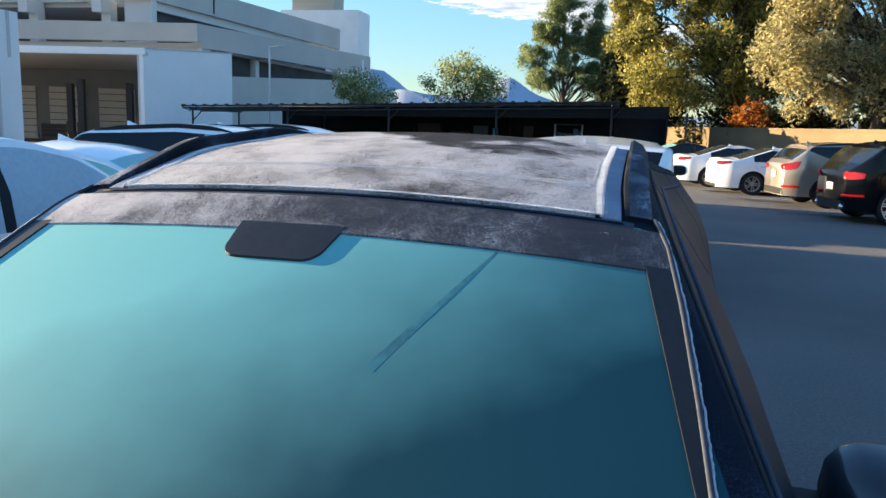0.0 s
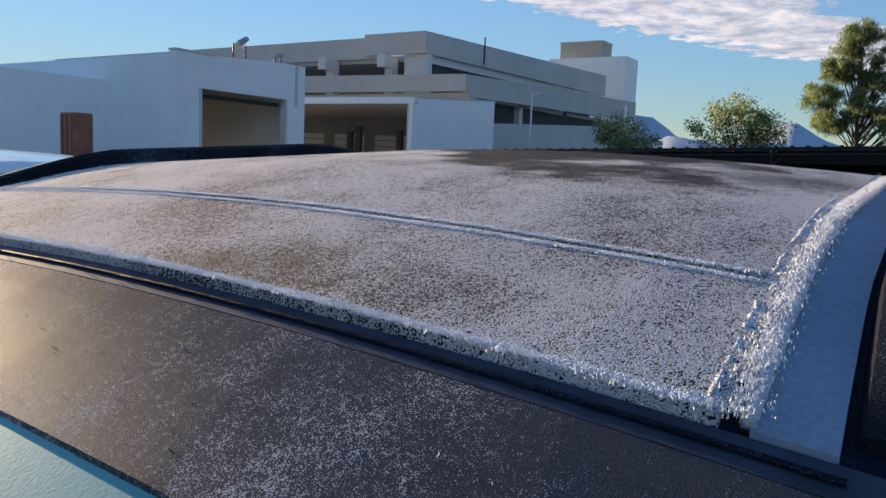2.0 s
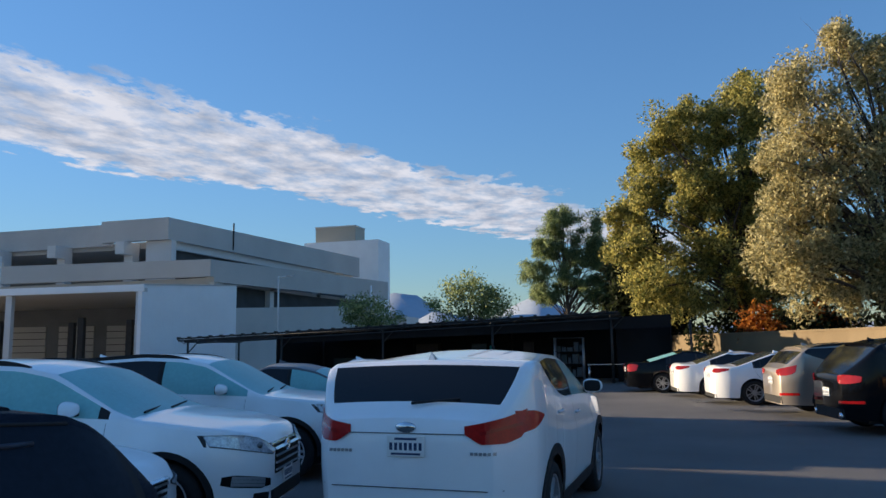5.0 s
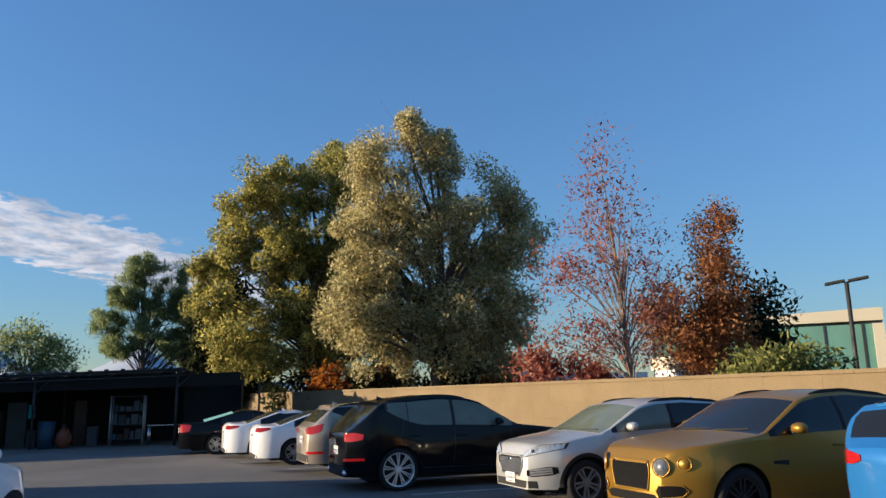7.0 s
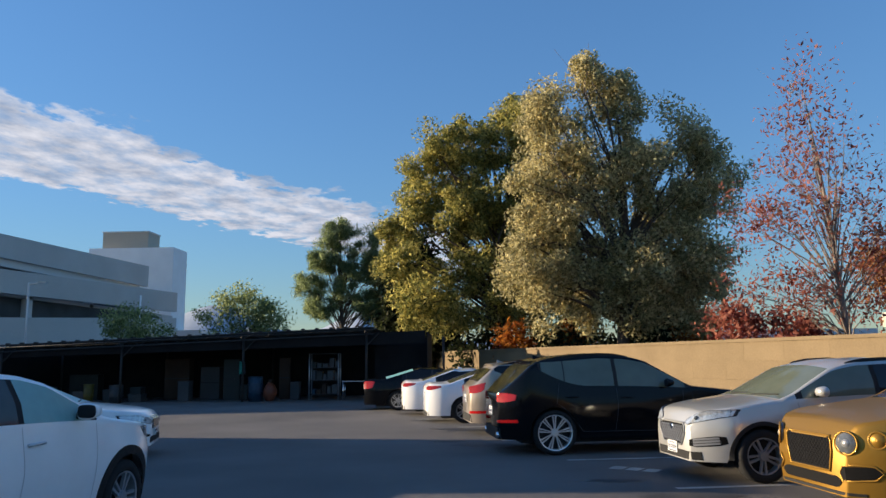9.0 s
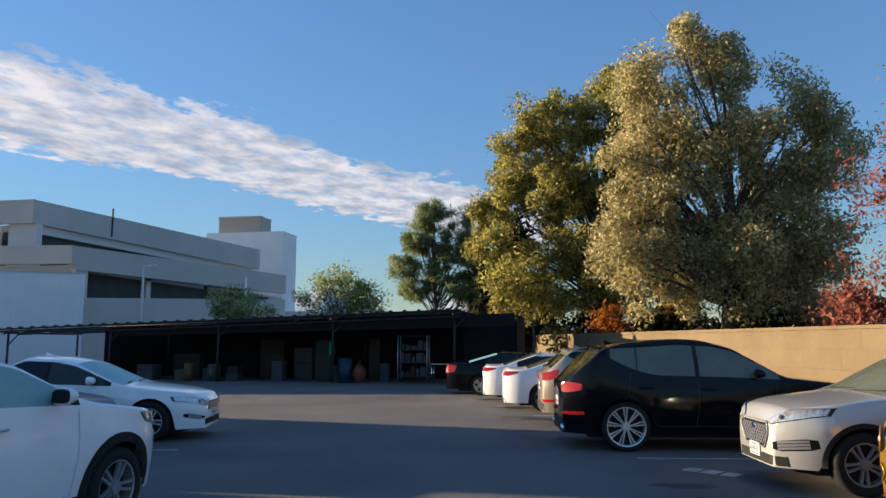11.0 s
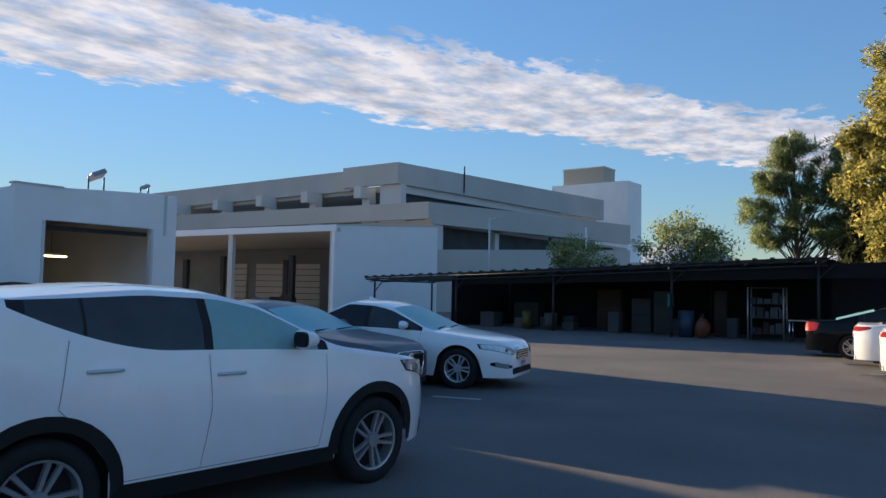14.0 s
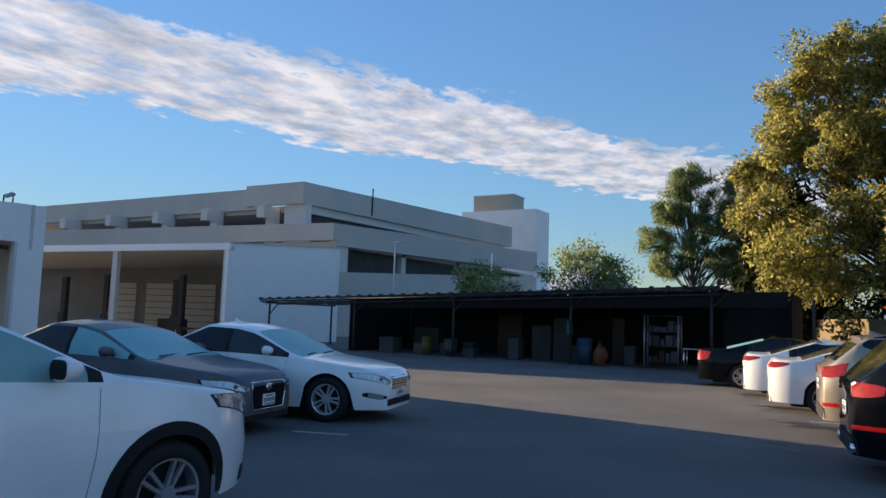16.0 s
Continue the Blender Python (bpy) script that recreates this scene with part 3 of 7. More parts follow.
            back = -s["wb"] / 2 + self.ra * 0.62
            self.seam([(p1 - 0.1, b(p1) - 0.01), (p1 - 0.16, 0.9), (min(back, p1), s["r"] + self.ra * 0.9), (-s["wb"] / 2 + self.ra + 0.07, bot)], side)
            self.seam([(front - 0.06, bot), (-s["wb"] / 2 + self.ra + 0.07, bot)], side)

    def plate(self, end, z, y=0.0):
        x = self.end_x(end, 0, z) + 0.012 * end
        ob = box("number_plate", x - 0.006, x + 0.006, y - 0.155, y + 0.155, z - 0.078, z + 0.078, PLATE, self.root, "pale number plate with dark bars", 0.004)
        bm = bmesh.new()
        for i in range(7):
            c = y - 0.12 + i * 0.04
            add_box(bm, x + end * 0.0062 - 0.001, x + end * 0.0062 + 0.001, c - 0.012, c + 0.012, z - 0.03, z + 0.025)
        add_box(bm, x + end * 0.0062 - 0.001, x + end * 0.0062 + 0.001, y - 0.09, y + 0.09, z + 0.045, z + 0.062)
        add_box(bm, x + end * 0.0062 - 0.001, x + end * 0.0062 + 0.001, y - 0.12, y + 0.12, z - 0.065, z - 0.05)
        part("plate_bars", bm, PLATE_BAR, ob)

    def emblem(self, end, z, material=CHROME, w=0.09, h=0.055):
        x = self.end_x(end, 0, z)
        bm = bmesh.new()
        bmesh.ops.create_cone(bm, cap_ends=True, segments=20, radius1=1, radius2=0.9, depth=1)
        for v in bm.verts:
            v.co = Vector((x + end * (0.012 + v.co.z * 0.012), v.co.x * w, z + v.co.y * h))
        part("emblem", bm, material, self.root, "", True)

    def rails(self, material):
        s = self.s
        for side in (1, -1):
            x0, x1 = s["header"] - 0.28, s["rear_roof"] + 0.1
            vs, fs, n = [], [], 24
            for i in range(n):
                x = x0 + (x1 - x0) * i / (n - 1)
                sec = self.section(x)
                y, z = sec[12][0] - 0.015, sec[12][1]
                lift = 0.012 + 0.035 * min(1, 6 * min(i, n - 1 - i) / (n - 1))
                for dy, dz in ((-0.02, -0.01), (-0.016, lift), (0.016, lift), (0.02, -0.012)):
                    vs.append((x, side * (y + dy), z + dz))
            for i in range(n - 1):
                for j in range(3):
                    fs.append((i * 4 + j, i * 4 + j + 1, i * 4 + 5 + j, i * 4 + 4 + j))
            fs += [(0, 1, 2, 3), ((n - 1) * 4, (n - 1) * 4 + 1, (n - 1) * 4 + 2, (n - 1) * 4 + 3)]
            part_mesh("roof_rail", mesh_from("roof_rail", vs, fs), material, self.root)

    def fin(self, material):
        x = self.s["rear_roof"] + 0.22
        z = self.zt(x)
        bm = bmesh.new()
        v = [bm.verts.new(c) for c in ((x + 0.11, 0, z - 0.006), (x - 0.07, 0.032, z - 0.006), (x - 0.07, -0.032, z - 0.006), (x - 0.075, 0, z + 0.065), (x + 0.0, 0, z + 0.035))]
        for f in ((0, 1, 4), (1, 3, 4), (0, 4, 2), (2, 4, 3), (1, 2, 3)):
            bm.faces.new([v[i] for i in f])
        bmesh.ops.recalc_face_normals(bm, faces=bm.faces)
        part("antenna_fin", bm, material, self.root)


# ---- the lot ----
def ground():
    bm = bmesh.new()
    vs = [bm.verts.new(c) for c in ((-3000, -3000, 0), (3000, -3000, 0), (3000, 3000, 0), (-3000, 3000, 0))]
    bm.faces.new(vs)
    ob = part("ground", bm, ASPHALT)
    tagged(ob, "worn dark grey asphalt of the parking lot", "ground", kind="structure")


ground()


def garage():
    g = thing("garage_building", "white stucco garage building with a large open doorway", "building")
    X, Y0, Y1 = -20.9, 13.9, 19.95
    zt = 4.98
    box("front_wall", X - 0.3, X, Y0, 14.88, 0, zt, STUCCO, g)
    box("front_wall", X - 0.3, X, 18.93, Y1, 0, zt + 0.22, STUCCO, g)
    prism("front_lintel", [(X - 0.3, 14.88), (X, 14.88), (X, 18.93), (X - 0.3, 18.93)], 3.84, [zt, zt, zt + 0.22, zt + 0.22], STUCCO, g)
    box("side_wall", X - 26, X - 0.3, Y0, Y0 + 0.3, 0, 4.9, STUCCO, g)
    box("side_wall", X - 26, X - 0.3, Y1 - 0.3, Y1, 0, 5.0, STUCCO, g)
    box("back_wall", X - 26, X - 25.7, Y0 + 0.3, Y1 - 0.3, 0, 4.9, STUCCO, g)
    box("roof", X - 25.7, X - 0.3, Y0 + 0.3, Y1 - 0.3, 4.45, 4.7, CONCRETE, g)
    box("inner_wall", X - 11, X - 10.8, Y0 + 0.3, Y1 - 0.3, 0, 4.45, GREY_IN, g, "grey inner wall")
    box("low_wing", X - 22, X - 4, Y0 - 4.0, Y0, 0, 4.1, STUCCO, g, "lower white wing")
    box("parapet_cap", X - 0.36, X + 0.04, Y0 - 0.04, 15.5, zt, zt + 0.07, CONCRETE_L, g)
    for y in (14.88, 18.93):
        box("door_jamb", X - 0.02, X + 0.03, y - 0.05, y + 0.05, 0, 3.84, CONCRETE_L, g)
    box("door_track", X - 0.5, X - 0.35, 14.9, 18.9, 3.55, 3.7, STEEL, g)
    box("rain_pipe", X, X + 0.08, 19.4, 19.48, 3.6, 5.2, CONCRETE_L, g)
    # strip lamps that burn inside
    glow = mat("lamp_tube", (0.9, 0.8, 0.6), 0.5, emit=(1.0, 0.72, 0.32), strength=3.2)
    cold = mat("lamp_tube_white", (0.9, 0.9, 0.9), 0.5, emit=(0.9, 0.95, 1.0), strength=1.4)
    for y, x, z, m in ((16.9, -24.6, 2.75, glow), (15.2, -24.0, 3.65, cold), (16.2, -27.5, 2.9, glow)):
        t = thing("strip_lamp", "long strip lamp glowing in the garage", "lamp", pose(x, y, z), group="strip lamps")
        box("housing", -0.09, 0.09, -0.65, 0.65, 0.03, 0.10, RIM_GREY, t)
        box("tube", -0.05, 0.05, -0.6, 0.6, -0.04, 0.03, m, t)
        tube("hanger", (0, 0, 0.1), (0, 0, 4.45 - z), 0.01, STEEL, t)
    for y, s, turn in ((16.75, 0.9, 30), (18.65, 0.5, -20)):
        f = thing("flood_lamp", "grey flood lamp on a bracket at the roof edge", "lamp", pose(X - 0.2, y, zt + 0.05 + (y - Y0) * 0.025), group="flood lamps")
        for dy in (-0.32, 0.32):
            tube("bracket", (0, dy * s, 0), (0, dy * s, 0.55 * s), 0.03, STEEL, f)
        bm = bmesh.new()
        add_box(bm, -0.22 * s, 0.22 * s, -0.36 * s, 0.36 * s, -0.10 * s, 0.10 * s, 0.03)
        o = part("lamp_head", bm, RIM_GREY, f)
        o.matrix_basis = pose(0.05, 0, 0.6 * s, 28, -turn, 0)
    # left neighbour and a bright orange container
    n = thing("tall_white_building", "tall white building with a dark lower band", "building")
    box("wall", -66, -36.5, 8.2, 14.72, 3.2, 7.7, STUCCO, n)
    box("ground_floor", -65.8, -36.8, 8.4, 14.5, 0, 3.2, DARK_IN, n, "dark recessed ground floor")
    o = thing("orange_cabinet", "tall rust-orange metal cabinet standing by the wall", "cabinet", pose(-17.5, 8.4, 0))
    rust = mat("orange_steel", (0.26, 0.10, 0.06), 0.6, var=0.3, scale=3)
    bm = bmesh.new()
    add_box(bm, -0.3, 0.3, -0.26, 0.26, 0.12, 2.5, 0.04)
    part("body", bm, rust, o)
    for dx in (-0.2, 0.0, 0.2):
        box("rib", dx - 0.03, dx + 0.03, -0.29, -0.26, 0.2, 2.45, rust, o)
    for dx in (-0.22, 0.22):
        box("foot", dx - 0.06, dx + 0.06, -0.24, 0.24, 0, 0.12, STEEL, o)
    # low railing before the garage's side
    r = thing("steel_railing", "thin dark steel railing by the garage", "railing", pose(-17.2, 9.6, 0))
    for k in range(5):
        tube("post", (0, k * 1.0, 0), (0, k * 1.0, 1.15), 0.025, STEEL, r)
    for z in (0.6, 1.15):
        tube("bar", (0, 0, z), (0, 4.0, z), 0.022, STEEL, r)


garage()


def bays():
    """Service bays whose front runs back from the white block's corner."""
    g = thing("service_bays", "open service bays under a long flat roof", "building")
    A, B = Vector((-48.0, 25.53)), Vector((-23.9, 31.72))
    d = (B - A).normalized()
    n = Vector((-d.y, d.x))
    long = (B - A).length
    at = lambda u, v: tuple(A + d * u + n * v)  # noqa: E731
    low = lambda u: 4.43 + 0.42 * u / long  # noqa: E731

    def block(name, u0, u1, v0, v1, z0, z1, material, parent=g, label=""):
        zs = [z1(u0), z1(u1), z1(u1), z1(u0)] if callable(z1) else [z1] * 4
        lows = [z0(u0), z0(u1), z0(u1), z0(u0)] if callable(z0) else z0
        return prism(name, [at(u0, v0), at(u1, v0), at(u1, v1), at(u0, v1)], lows, zs, material, parent, label)
    block("roof", 0, long, 0.12, 12, low, lambda u: low(u) + 0.2, CONCRETE_L)
    block("roof_edge", 0, long, 0, 0.12, lambda u: low(u) + 0.02, lambda u: low(u) + 0.37, STUCCO_PANEL)
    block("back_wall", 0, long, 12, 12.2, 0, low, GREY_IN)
    for u in (long - 7.2, long - 14.6, long - 0.3):
        block("column", u - 0.16, u + 0.16, 0.15, 0.45, 0, low, CONCRETE_L)
    for k in range(5):
        u = long - 3.0 - 3.3 * k
        r = block("rear_door", u - 1.2, u + 1.2, 11.9, 12, 0, 3.5, CONCRETE_L, g, "grey roll-up door")
        for z in np.arange(0.4, 3.5, 0.45):
            block("door_slat", u - 1.2, u + 1.2, 11.86, 11.9, float(z), float(z) + 0.04, DARK_IN, r)
    for k, u in enumerate((long - 0.9, long - 2.1, long - 4.4, long - 5.4, long - 9.0, long - 10.2, long - 12.4)):
        p = A + d * u + n * (2.4 + 0.9 * (k % 2))
        w = thing("vehicle_lift", "dark steel two-post vehicle lift", "vehicle lift", pose(p.x, p.y, 0, 0, 0, 14), group="vehicle lifts")
        bm = bmesh.new()
        add_box(bm, -0.17, 0.17, -0.16, 0.16, 0.03, 3.4 + 0.12 * (k % 3), 0.02)
        part("post", bm, STEEL, w)
        box("base_plate", -0.35, 0.35, -0.3, 0.3, 0, 0.03, STEEL, w)
        bm = bmesh.new()
        add_box(bm, -0.2, 0.2, -0.26, -0.16, 0.6, 1.3, 0.01)
        part("carriage", bm, RIM_DARK, w)
        box("arm", 0.1, 1.0, -0.24, -0.16, 0.6, 0.7, STEEL, w)
    p = A + d * (long - 7.5) + n * 6
    t = thing("tool_cabinet", "low dark tool cabinet in the bay", "cabinet", pose(p.x, p.y, 0, 0, 0, 14))
    box("body", -0.8, 0.8, -0.4, 0.4, 0.1, 1.1, DARK_IN, t, bevel=0.02)
    for z in (0.35, 0.6, 0.85):
        box("drawer", -0.75, 0.75, -0.42, -0.4, z, z + 0.2, RIM_DARK, t)
    box("plinth", -0.76, 0.76, -0.36, 0.36, 0, 0.1, STEEL, t)


bays()


def panel_box():
    g = thing("white_panel_building", "white metal-sided block beside the service bays", "building")
    prism("core", [(-24.06, 31.75), (-24.06, 41), (-26.6, 41), (-24.26, 31.75)], 0, [5.2, 5.85, 5.85, 5.2], STUCCO_PANEL, g)
    n = 31
    for i in range(n):
        y0, y1 = 31.75 + 9.25 * i / n, 31.75 + 9.25 * (i + 1) / n
        z0, z1 = 5.2 + 0.65 * i / n, 5.2 + 0.65 * (i + 1) / n
        prism("panel", [(-24.06, y0 + 0.003), (-24.02, y0 + 0.003), (-24.02, y1 - 0.003), (-24.06, y1 - 0.003)], 0, [z0, z0, z1, z1], STUCCO_PANEL, g)
    prism("top_flashing", [(-24.1, 31.7), (-23.98, 31.7), (-23.98, 41.05), (-24.1, 41.05)], [5.16, 5.16, 5.81, 5.81], [5.24, 5.24, 5.89, 5.89], CONCRETE_L, g)


panel_box()


def parking_structure():
    g = thing("parking_structure", "grey concrete multi-storey parking structure with open decks", "parking garage")
    X, Y = -38.7, 54.0
    # roof parapets: the street side steps once along its length
    box("roof_parapet", X - 7, X, Y, Y + 0.5, 11.45, 13.4, CONCRETE, g)
    box("roof_parapet", -100, X - 7, Y + 1.2, Y + 1.7, 11.35, 13.35, CONCRETE, g)
    prism("roof_parapet", [(X - 0.5, Y + 0.5), (X, Y + 0.5), (X + 2.6, 92), (X + 2.1, 92)], [11.45, 11.45, 11.3, 11.3], [13.4, 13.4, 13.9, 13.9], CONCRETE, g)
    box("roof_deck", -100, X - 0.55, Y + 1.7, 92, 11.0, 11.6, CONCRETE, g)
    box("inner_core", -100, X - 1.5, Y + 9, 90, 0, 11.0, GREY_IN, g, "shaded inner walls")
    # dark walls added to stand for the shade behind the parapets
    prism("shaded_wall", [(X - 1.3, Y + 2), (X - 0.9, Y + 2), (X + 1.4, 90), (X + 1.0, 90)], 7.45, [11.0] * 4, DARK_IN, g, "near-black wall standing for the shade inside the decks")
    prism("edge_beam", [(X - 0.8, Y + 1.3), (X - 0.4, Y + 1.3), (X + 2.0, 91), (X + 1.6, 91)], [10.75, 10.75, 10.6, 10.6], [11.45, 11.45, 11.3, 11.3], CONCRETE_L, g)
    prism("shaded_wall", [(-33.4, 51.7), (-33.0, 51.7), (-31.2, 84), (-31.6, 84)], 0, [7.1, 7.1, 7.1, 7.1], DARK_IN, g, "near-black wall standing for the shade inside the decks")
    # street side: columns with bracket beams
    for x in (-43.2, -50.5, -57.5, -65, -73, -82, -91):
        box("column", x - 0.45, x + 0.45, Y + 0.6, Y + 1.5, 7.9, 11.4, CONCRETE_L, g)
        box("bracket_beam", x - 0.45, x + 0.45, Y - 0.6, Y + 0.6, 10.3, 11.4, CONCRETE_L, g)
    box("column", X - 2.6, X, Y + 0.5, Y + 1.2, 7.9, 11.45, CONCRETE_L, g)
    prism("street_parapet", [(-100, 49.5), (-31.5, 49.5), (-31.5, 50), (-100, 50)], [8.0, 7.5, 7.5, 8.0], [9.9, 8.85, 8.85, 9.9], CONCRETE, g)
    box("deck", -100, -32, 50, 90, 7.1, 7.45, CONCRETE, g)
    # ramp side
    prism("ramp_parapet", [(-31.5, 50.0), (-29.5, 85), (-30, 85), (-32, 50)], [7.1, 7.6, 7.6, 7.1], [8.85, 9.8, 9.8, 8.85], CONCRETE, g)
    prism("ramp_parapet", [(-31.2, 49.8), (-29.5, 85), (-30, 85), (-31.7, 49.8)], 0, [5.0, 6.9, 6.9, 5.0], CONCRETE, g)
    box("ramp_column", -32.4, -31.6, 50.2, 51.6, 0, 7.5, CONCRETE_L, g)
    box("lower_wall", -100, -32, 50.1, 50.5, 0, 7.1, CONCRETE, g)
    for y in (60, 70, 80):
        box("ramp_column", -32.6, -32.0, y, y + 0.7, 0, 8.2, CONCRETE_L, g)
    tube("rod", (X + 0.65, 63.5, 12.0), (X + 0.65, 63.5, 14.3), 0.08, STEEL, g)
    box("expansion_joint", X + 0.50, X + 0.67, 63.40, 63.60, 11.6, 13.5, STEEL, g)
    t = thing("stair_tower", "tall plain white stair tower with a tan block on top", "tower")
    box("shaft", -49.2, -37.1, 102, 107, 0, 17.9, STUCCO, t)
    box("low_wing", -37.1, -32.5, 101, 107, 0, 6.2, CONCRETE_L, t)
    cap = mat("tan_render", (0.46, 0.40, 0.31), 0.9, var=0.08)
    box("cap", -47.8, -41.2, 103, 106.8, 17.9, 20.3, cap, t, "tan plant room")
    box("cap_roof", -47.9, -41.1, 102.9, 106.9, 20.3, 20.45, CONCRETE_L, t)
    box("low_parapet", -52, -49.2, 103, 107, 14, 17.4, CONCRETE_L, t)


parking_structure()


def canopy():
    g = thing("storage_canopy", "long low black shade canopy on thin steel posts", "canopy")
    x0, x1, dz = -22.2, 0.2, 0.0350
    top = lambda x: 2.12 + (x - x0) * dz  # noqa: E731
    xs = [-21.75 + 5.4 * i for i in range(5)]
    for x in xs:
        tube("post", (x, 32.6, 0), (x, 32.6, top(x)), 0.055, STEEL, g)
        bm = bmesh.new()
        add_tube(bm, (x, 32.6, top(x) - 0.55), (x + 0.55, 32.6, top(x + 0.55) - 0.02), 0.03)
        part("knee_brace", bm, STEEL, g)
        tube("back_post", (x, 37.6, 0), (x, 37.6, top(x)), 0.055, STEEL, g)
        tube("rafter", (x, 32.3, top(x) + 0.05), (x, 37.9, top(x) + 0.05), 0.05, STEEL, g)
    for y in (32.4, 34.2, 36.0, 37.8):
        bm = bmesh.new()
        add_tube(bm, (x0, y, top(x0) + 0.12), (x1, y, top(x1) + 0.12), 0.045)
        part("purlin", bm, STEEL, g, "", True)
    # lattice girder along the front
    bm = bmesh.new()
    add_tube(bm, (x0, 32.3, top(x0) + 0.22), (x1, 32.3, top(x1) + 0.22), 0.04)
    add_tube(bm, (x0 + 1.2, 32.3, top(x0 + 1.2) - 0.06), (x1, 32.3, top(x1) - 0.06), 0.03)
    x = x0
    while x < x1 - 0.6:
        add_tube(bm, (x, 32.3, top(x) + 0.2), (x + 0.45, 32.3, top(x + 0.45) - 0.05), 0.014, seg=5)
        add_tube(bm, (x + 0.45, 32.3, top(x) - 0.05), (x + 0.9, 32.3, top(x + 0.9) + 0.2), 0.014, seg=5)
        x += 0.9
    part("lattice_girder", bm, STEEL, g)
    x = x0 + 0.1
    while x < x1:
        box("roof_clip", x - 0.07, x + 0.07, 32.22, 32.38, top(x) + 0.24, top(x) + 0.31, STEEL, g)
        x += 0.62
    prism("roof_net", [(x0 + 6.2, 32.5), (x1, 32.5), (x1, 37.9), (x0 + 6.2, 37.9)], [top(x0 + 6.2) + 0.16, top(x1) + 0.16] * 1 + [top(x1) + 0.16, top(x0 + 6.2) + 0.16],
          [top(x0 + 6.2) + 0.19, top(x1) + 0.19, top(x1) + 0.19, top(x0 + 6.2) + 0.19], NET, g)
    prism("back_net", [(-16.7, 37.7), (x1, 37.7), (x1, 37.74), (-16.7, 37.74)], 0, [2.5, 2.95, 2.95, 2.5], NET, g)
    prism("front_net", [(-16.3, 32.66), (x1 + 2.2, 32.66), (x1 + 2.2, 32.70), (-16.3, 32.70)], [2.02, 2.44, 2.44, 2.02], [2.42, 2.98, 2.98, 2.42], NET, g)
    box("side_net", -16.7, -16.66, 32.7, 37.7, 0, 2.4, NET, g)
    box("side_net", x1 + 2.2, x1 + 2.24, 33.5, 37.7, 0, 2.95, NET, g)
    box("end_net", x1 - 0.2, x1 + 2.2, 34.2, 34.24, 0, 2.7, NET, g)
    tube("post", (3.2, 32.6, 0), (3.2, 32.6, 2.7), 0.05, STEEL, g)


canopy()


def clutter():
    """Things stored under the canopy."""
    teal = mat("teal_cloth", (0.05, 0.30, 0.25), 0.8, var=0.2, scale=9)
    # these plastics and boards are darkened to carry the canopy's shade
    blue = mat("shaded_blue_plastic", (0.014, 0.042, 0.075), 0.5, var=0.2)
    orange = mat("shaded_orange_plastic", (0.15, 0.04, 0.018), 0.55, var=0.2)
    brown = mat("shaded_brown_board", (0.035, 0.020, 0.013), 0.8, var=0.25, scale=3)
    grey = mat("shaded_grey_board", (0.022, 0.028, 0.027), 0.7, var=0.2, scale=2)
    white = mat("shaded_white_plastic", (0.05, 0.052, 0.055), 0.5, var=0.1)
    yellow = mat("shaded_yellow_plastic", (0.09, 0.07, 0.012), 0.5, var=0.15)
    # steel table
    t = thing("steel_table", "bare steel work table with thin legs", "table", pose(-0.35, 33.4, 0))
    box("top", -0.95, 0.95, -0.3, 0.3, 0.80, 0.84, CHROME, t)
    for x in (-0.9, 0.9):
        for y in (-0.26, 0.26):
            tube("leg", (x, y, 0), (x, y, 0.8), 0.03, CHROME, t)
    # open rack
    r = thing("steel_rack", "tall open steel rack with crowded shelves", "rack", pose(-2.15, 33.6, 0))
    for x in (-0.65, 0.65):
        for y in (-0.25, 0.25):
            tube("upright", (x, y, 0), (x, y, 2.05), 0.03, RIM_GREY, r)
    for z in (0.25, 0.85, 1.4, 2.02):
        box("shelf", -0.65, 0.65, -0.26, 0.26, z, z + 0.03, RIM_DARK, r)
    rng = random.Random(4)
    for z in (0.28, 0.88, 1.43):
        x = -0.55
        while x < 0.5:
            w, h = 0.12 + 0.16 * rng.random(), 0.15 + 0.28 * rng.random()
            b = thing("storage_box", "small worn box on the steel rack", "box", pose(-2.15 + x + w / 2, 33.6, z), group="boxes on the rack")
            m = rng.choice((brown, grey, white, blue, DARK_IN, DARK_IN))
            bm = bmesh.new()
            add_box(bm, -w / 2, w / 2, -0.18, 0.18, 0, h, 0.01)
            part("carton", bm, m, b)
            box("lid", -w / 2 - 0.005, w / 2 + 0.005, -0.185, 0.185, h, h + 0.02, m, b)
            x += w + 0.05
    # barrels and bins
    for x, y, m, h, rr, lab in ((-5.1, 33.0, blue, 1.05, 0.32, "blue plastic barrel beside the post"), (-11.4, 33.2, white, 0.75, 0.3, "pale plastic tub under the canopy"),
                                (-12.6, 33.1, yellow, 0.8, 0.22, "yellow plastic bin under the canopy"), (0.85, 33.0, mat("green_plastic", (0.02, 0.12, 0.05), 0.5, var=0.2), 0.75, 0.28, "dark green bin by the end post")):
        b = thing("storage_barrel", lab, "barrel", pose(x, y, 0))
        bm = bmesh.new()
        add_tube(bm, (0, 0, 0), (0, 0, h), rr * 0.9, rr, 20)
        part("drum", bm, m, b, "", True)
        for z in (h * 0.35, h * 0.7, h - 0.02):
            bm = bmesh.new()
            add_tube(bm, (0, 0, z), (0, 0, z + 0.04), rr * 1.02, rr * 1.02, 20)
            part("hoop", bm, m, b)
    b = thing("orange_bag", "slumped orange and dark bag on the ground", "bag", pose(-4.45, 33.0, 0))
    bm = bmesh.new()
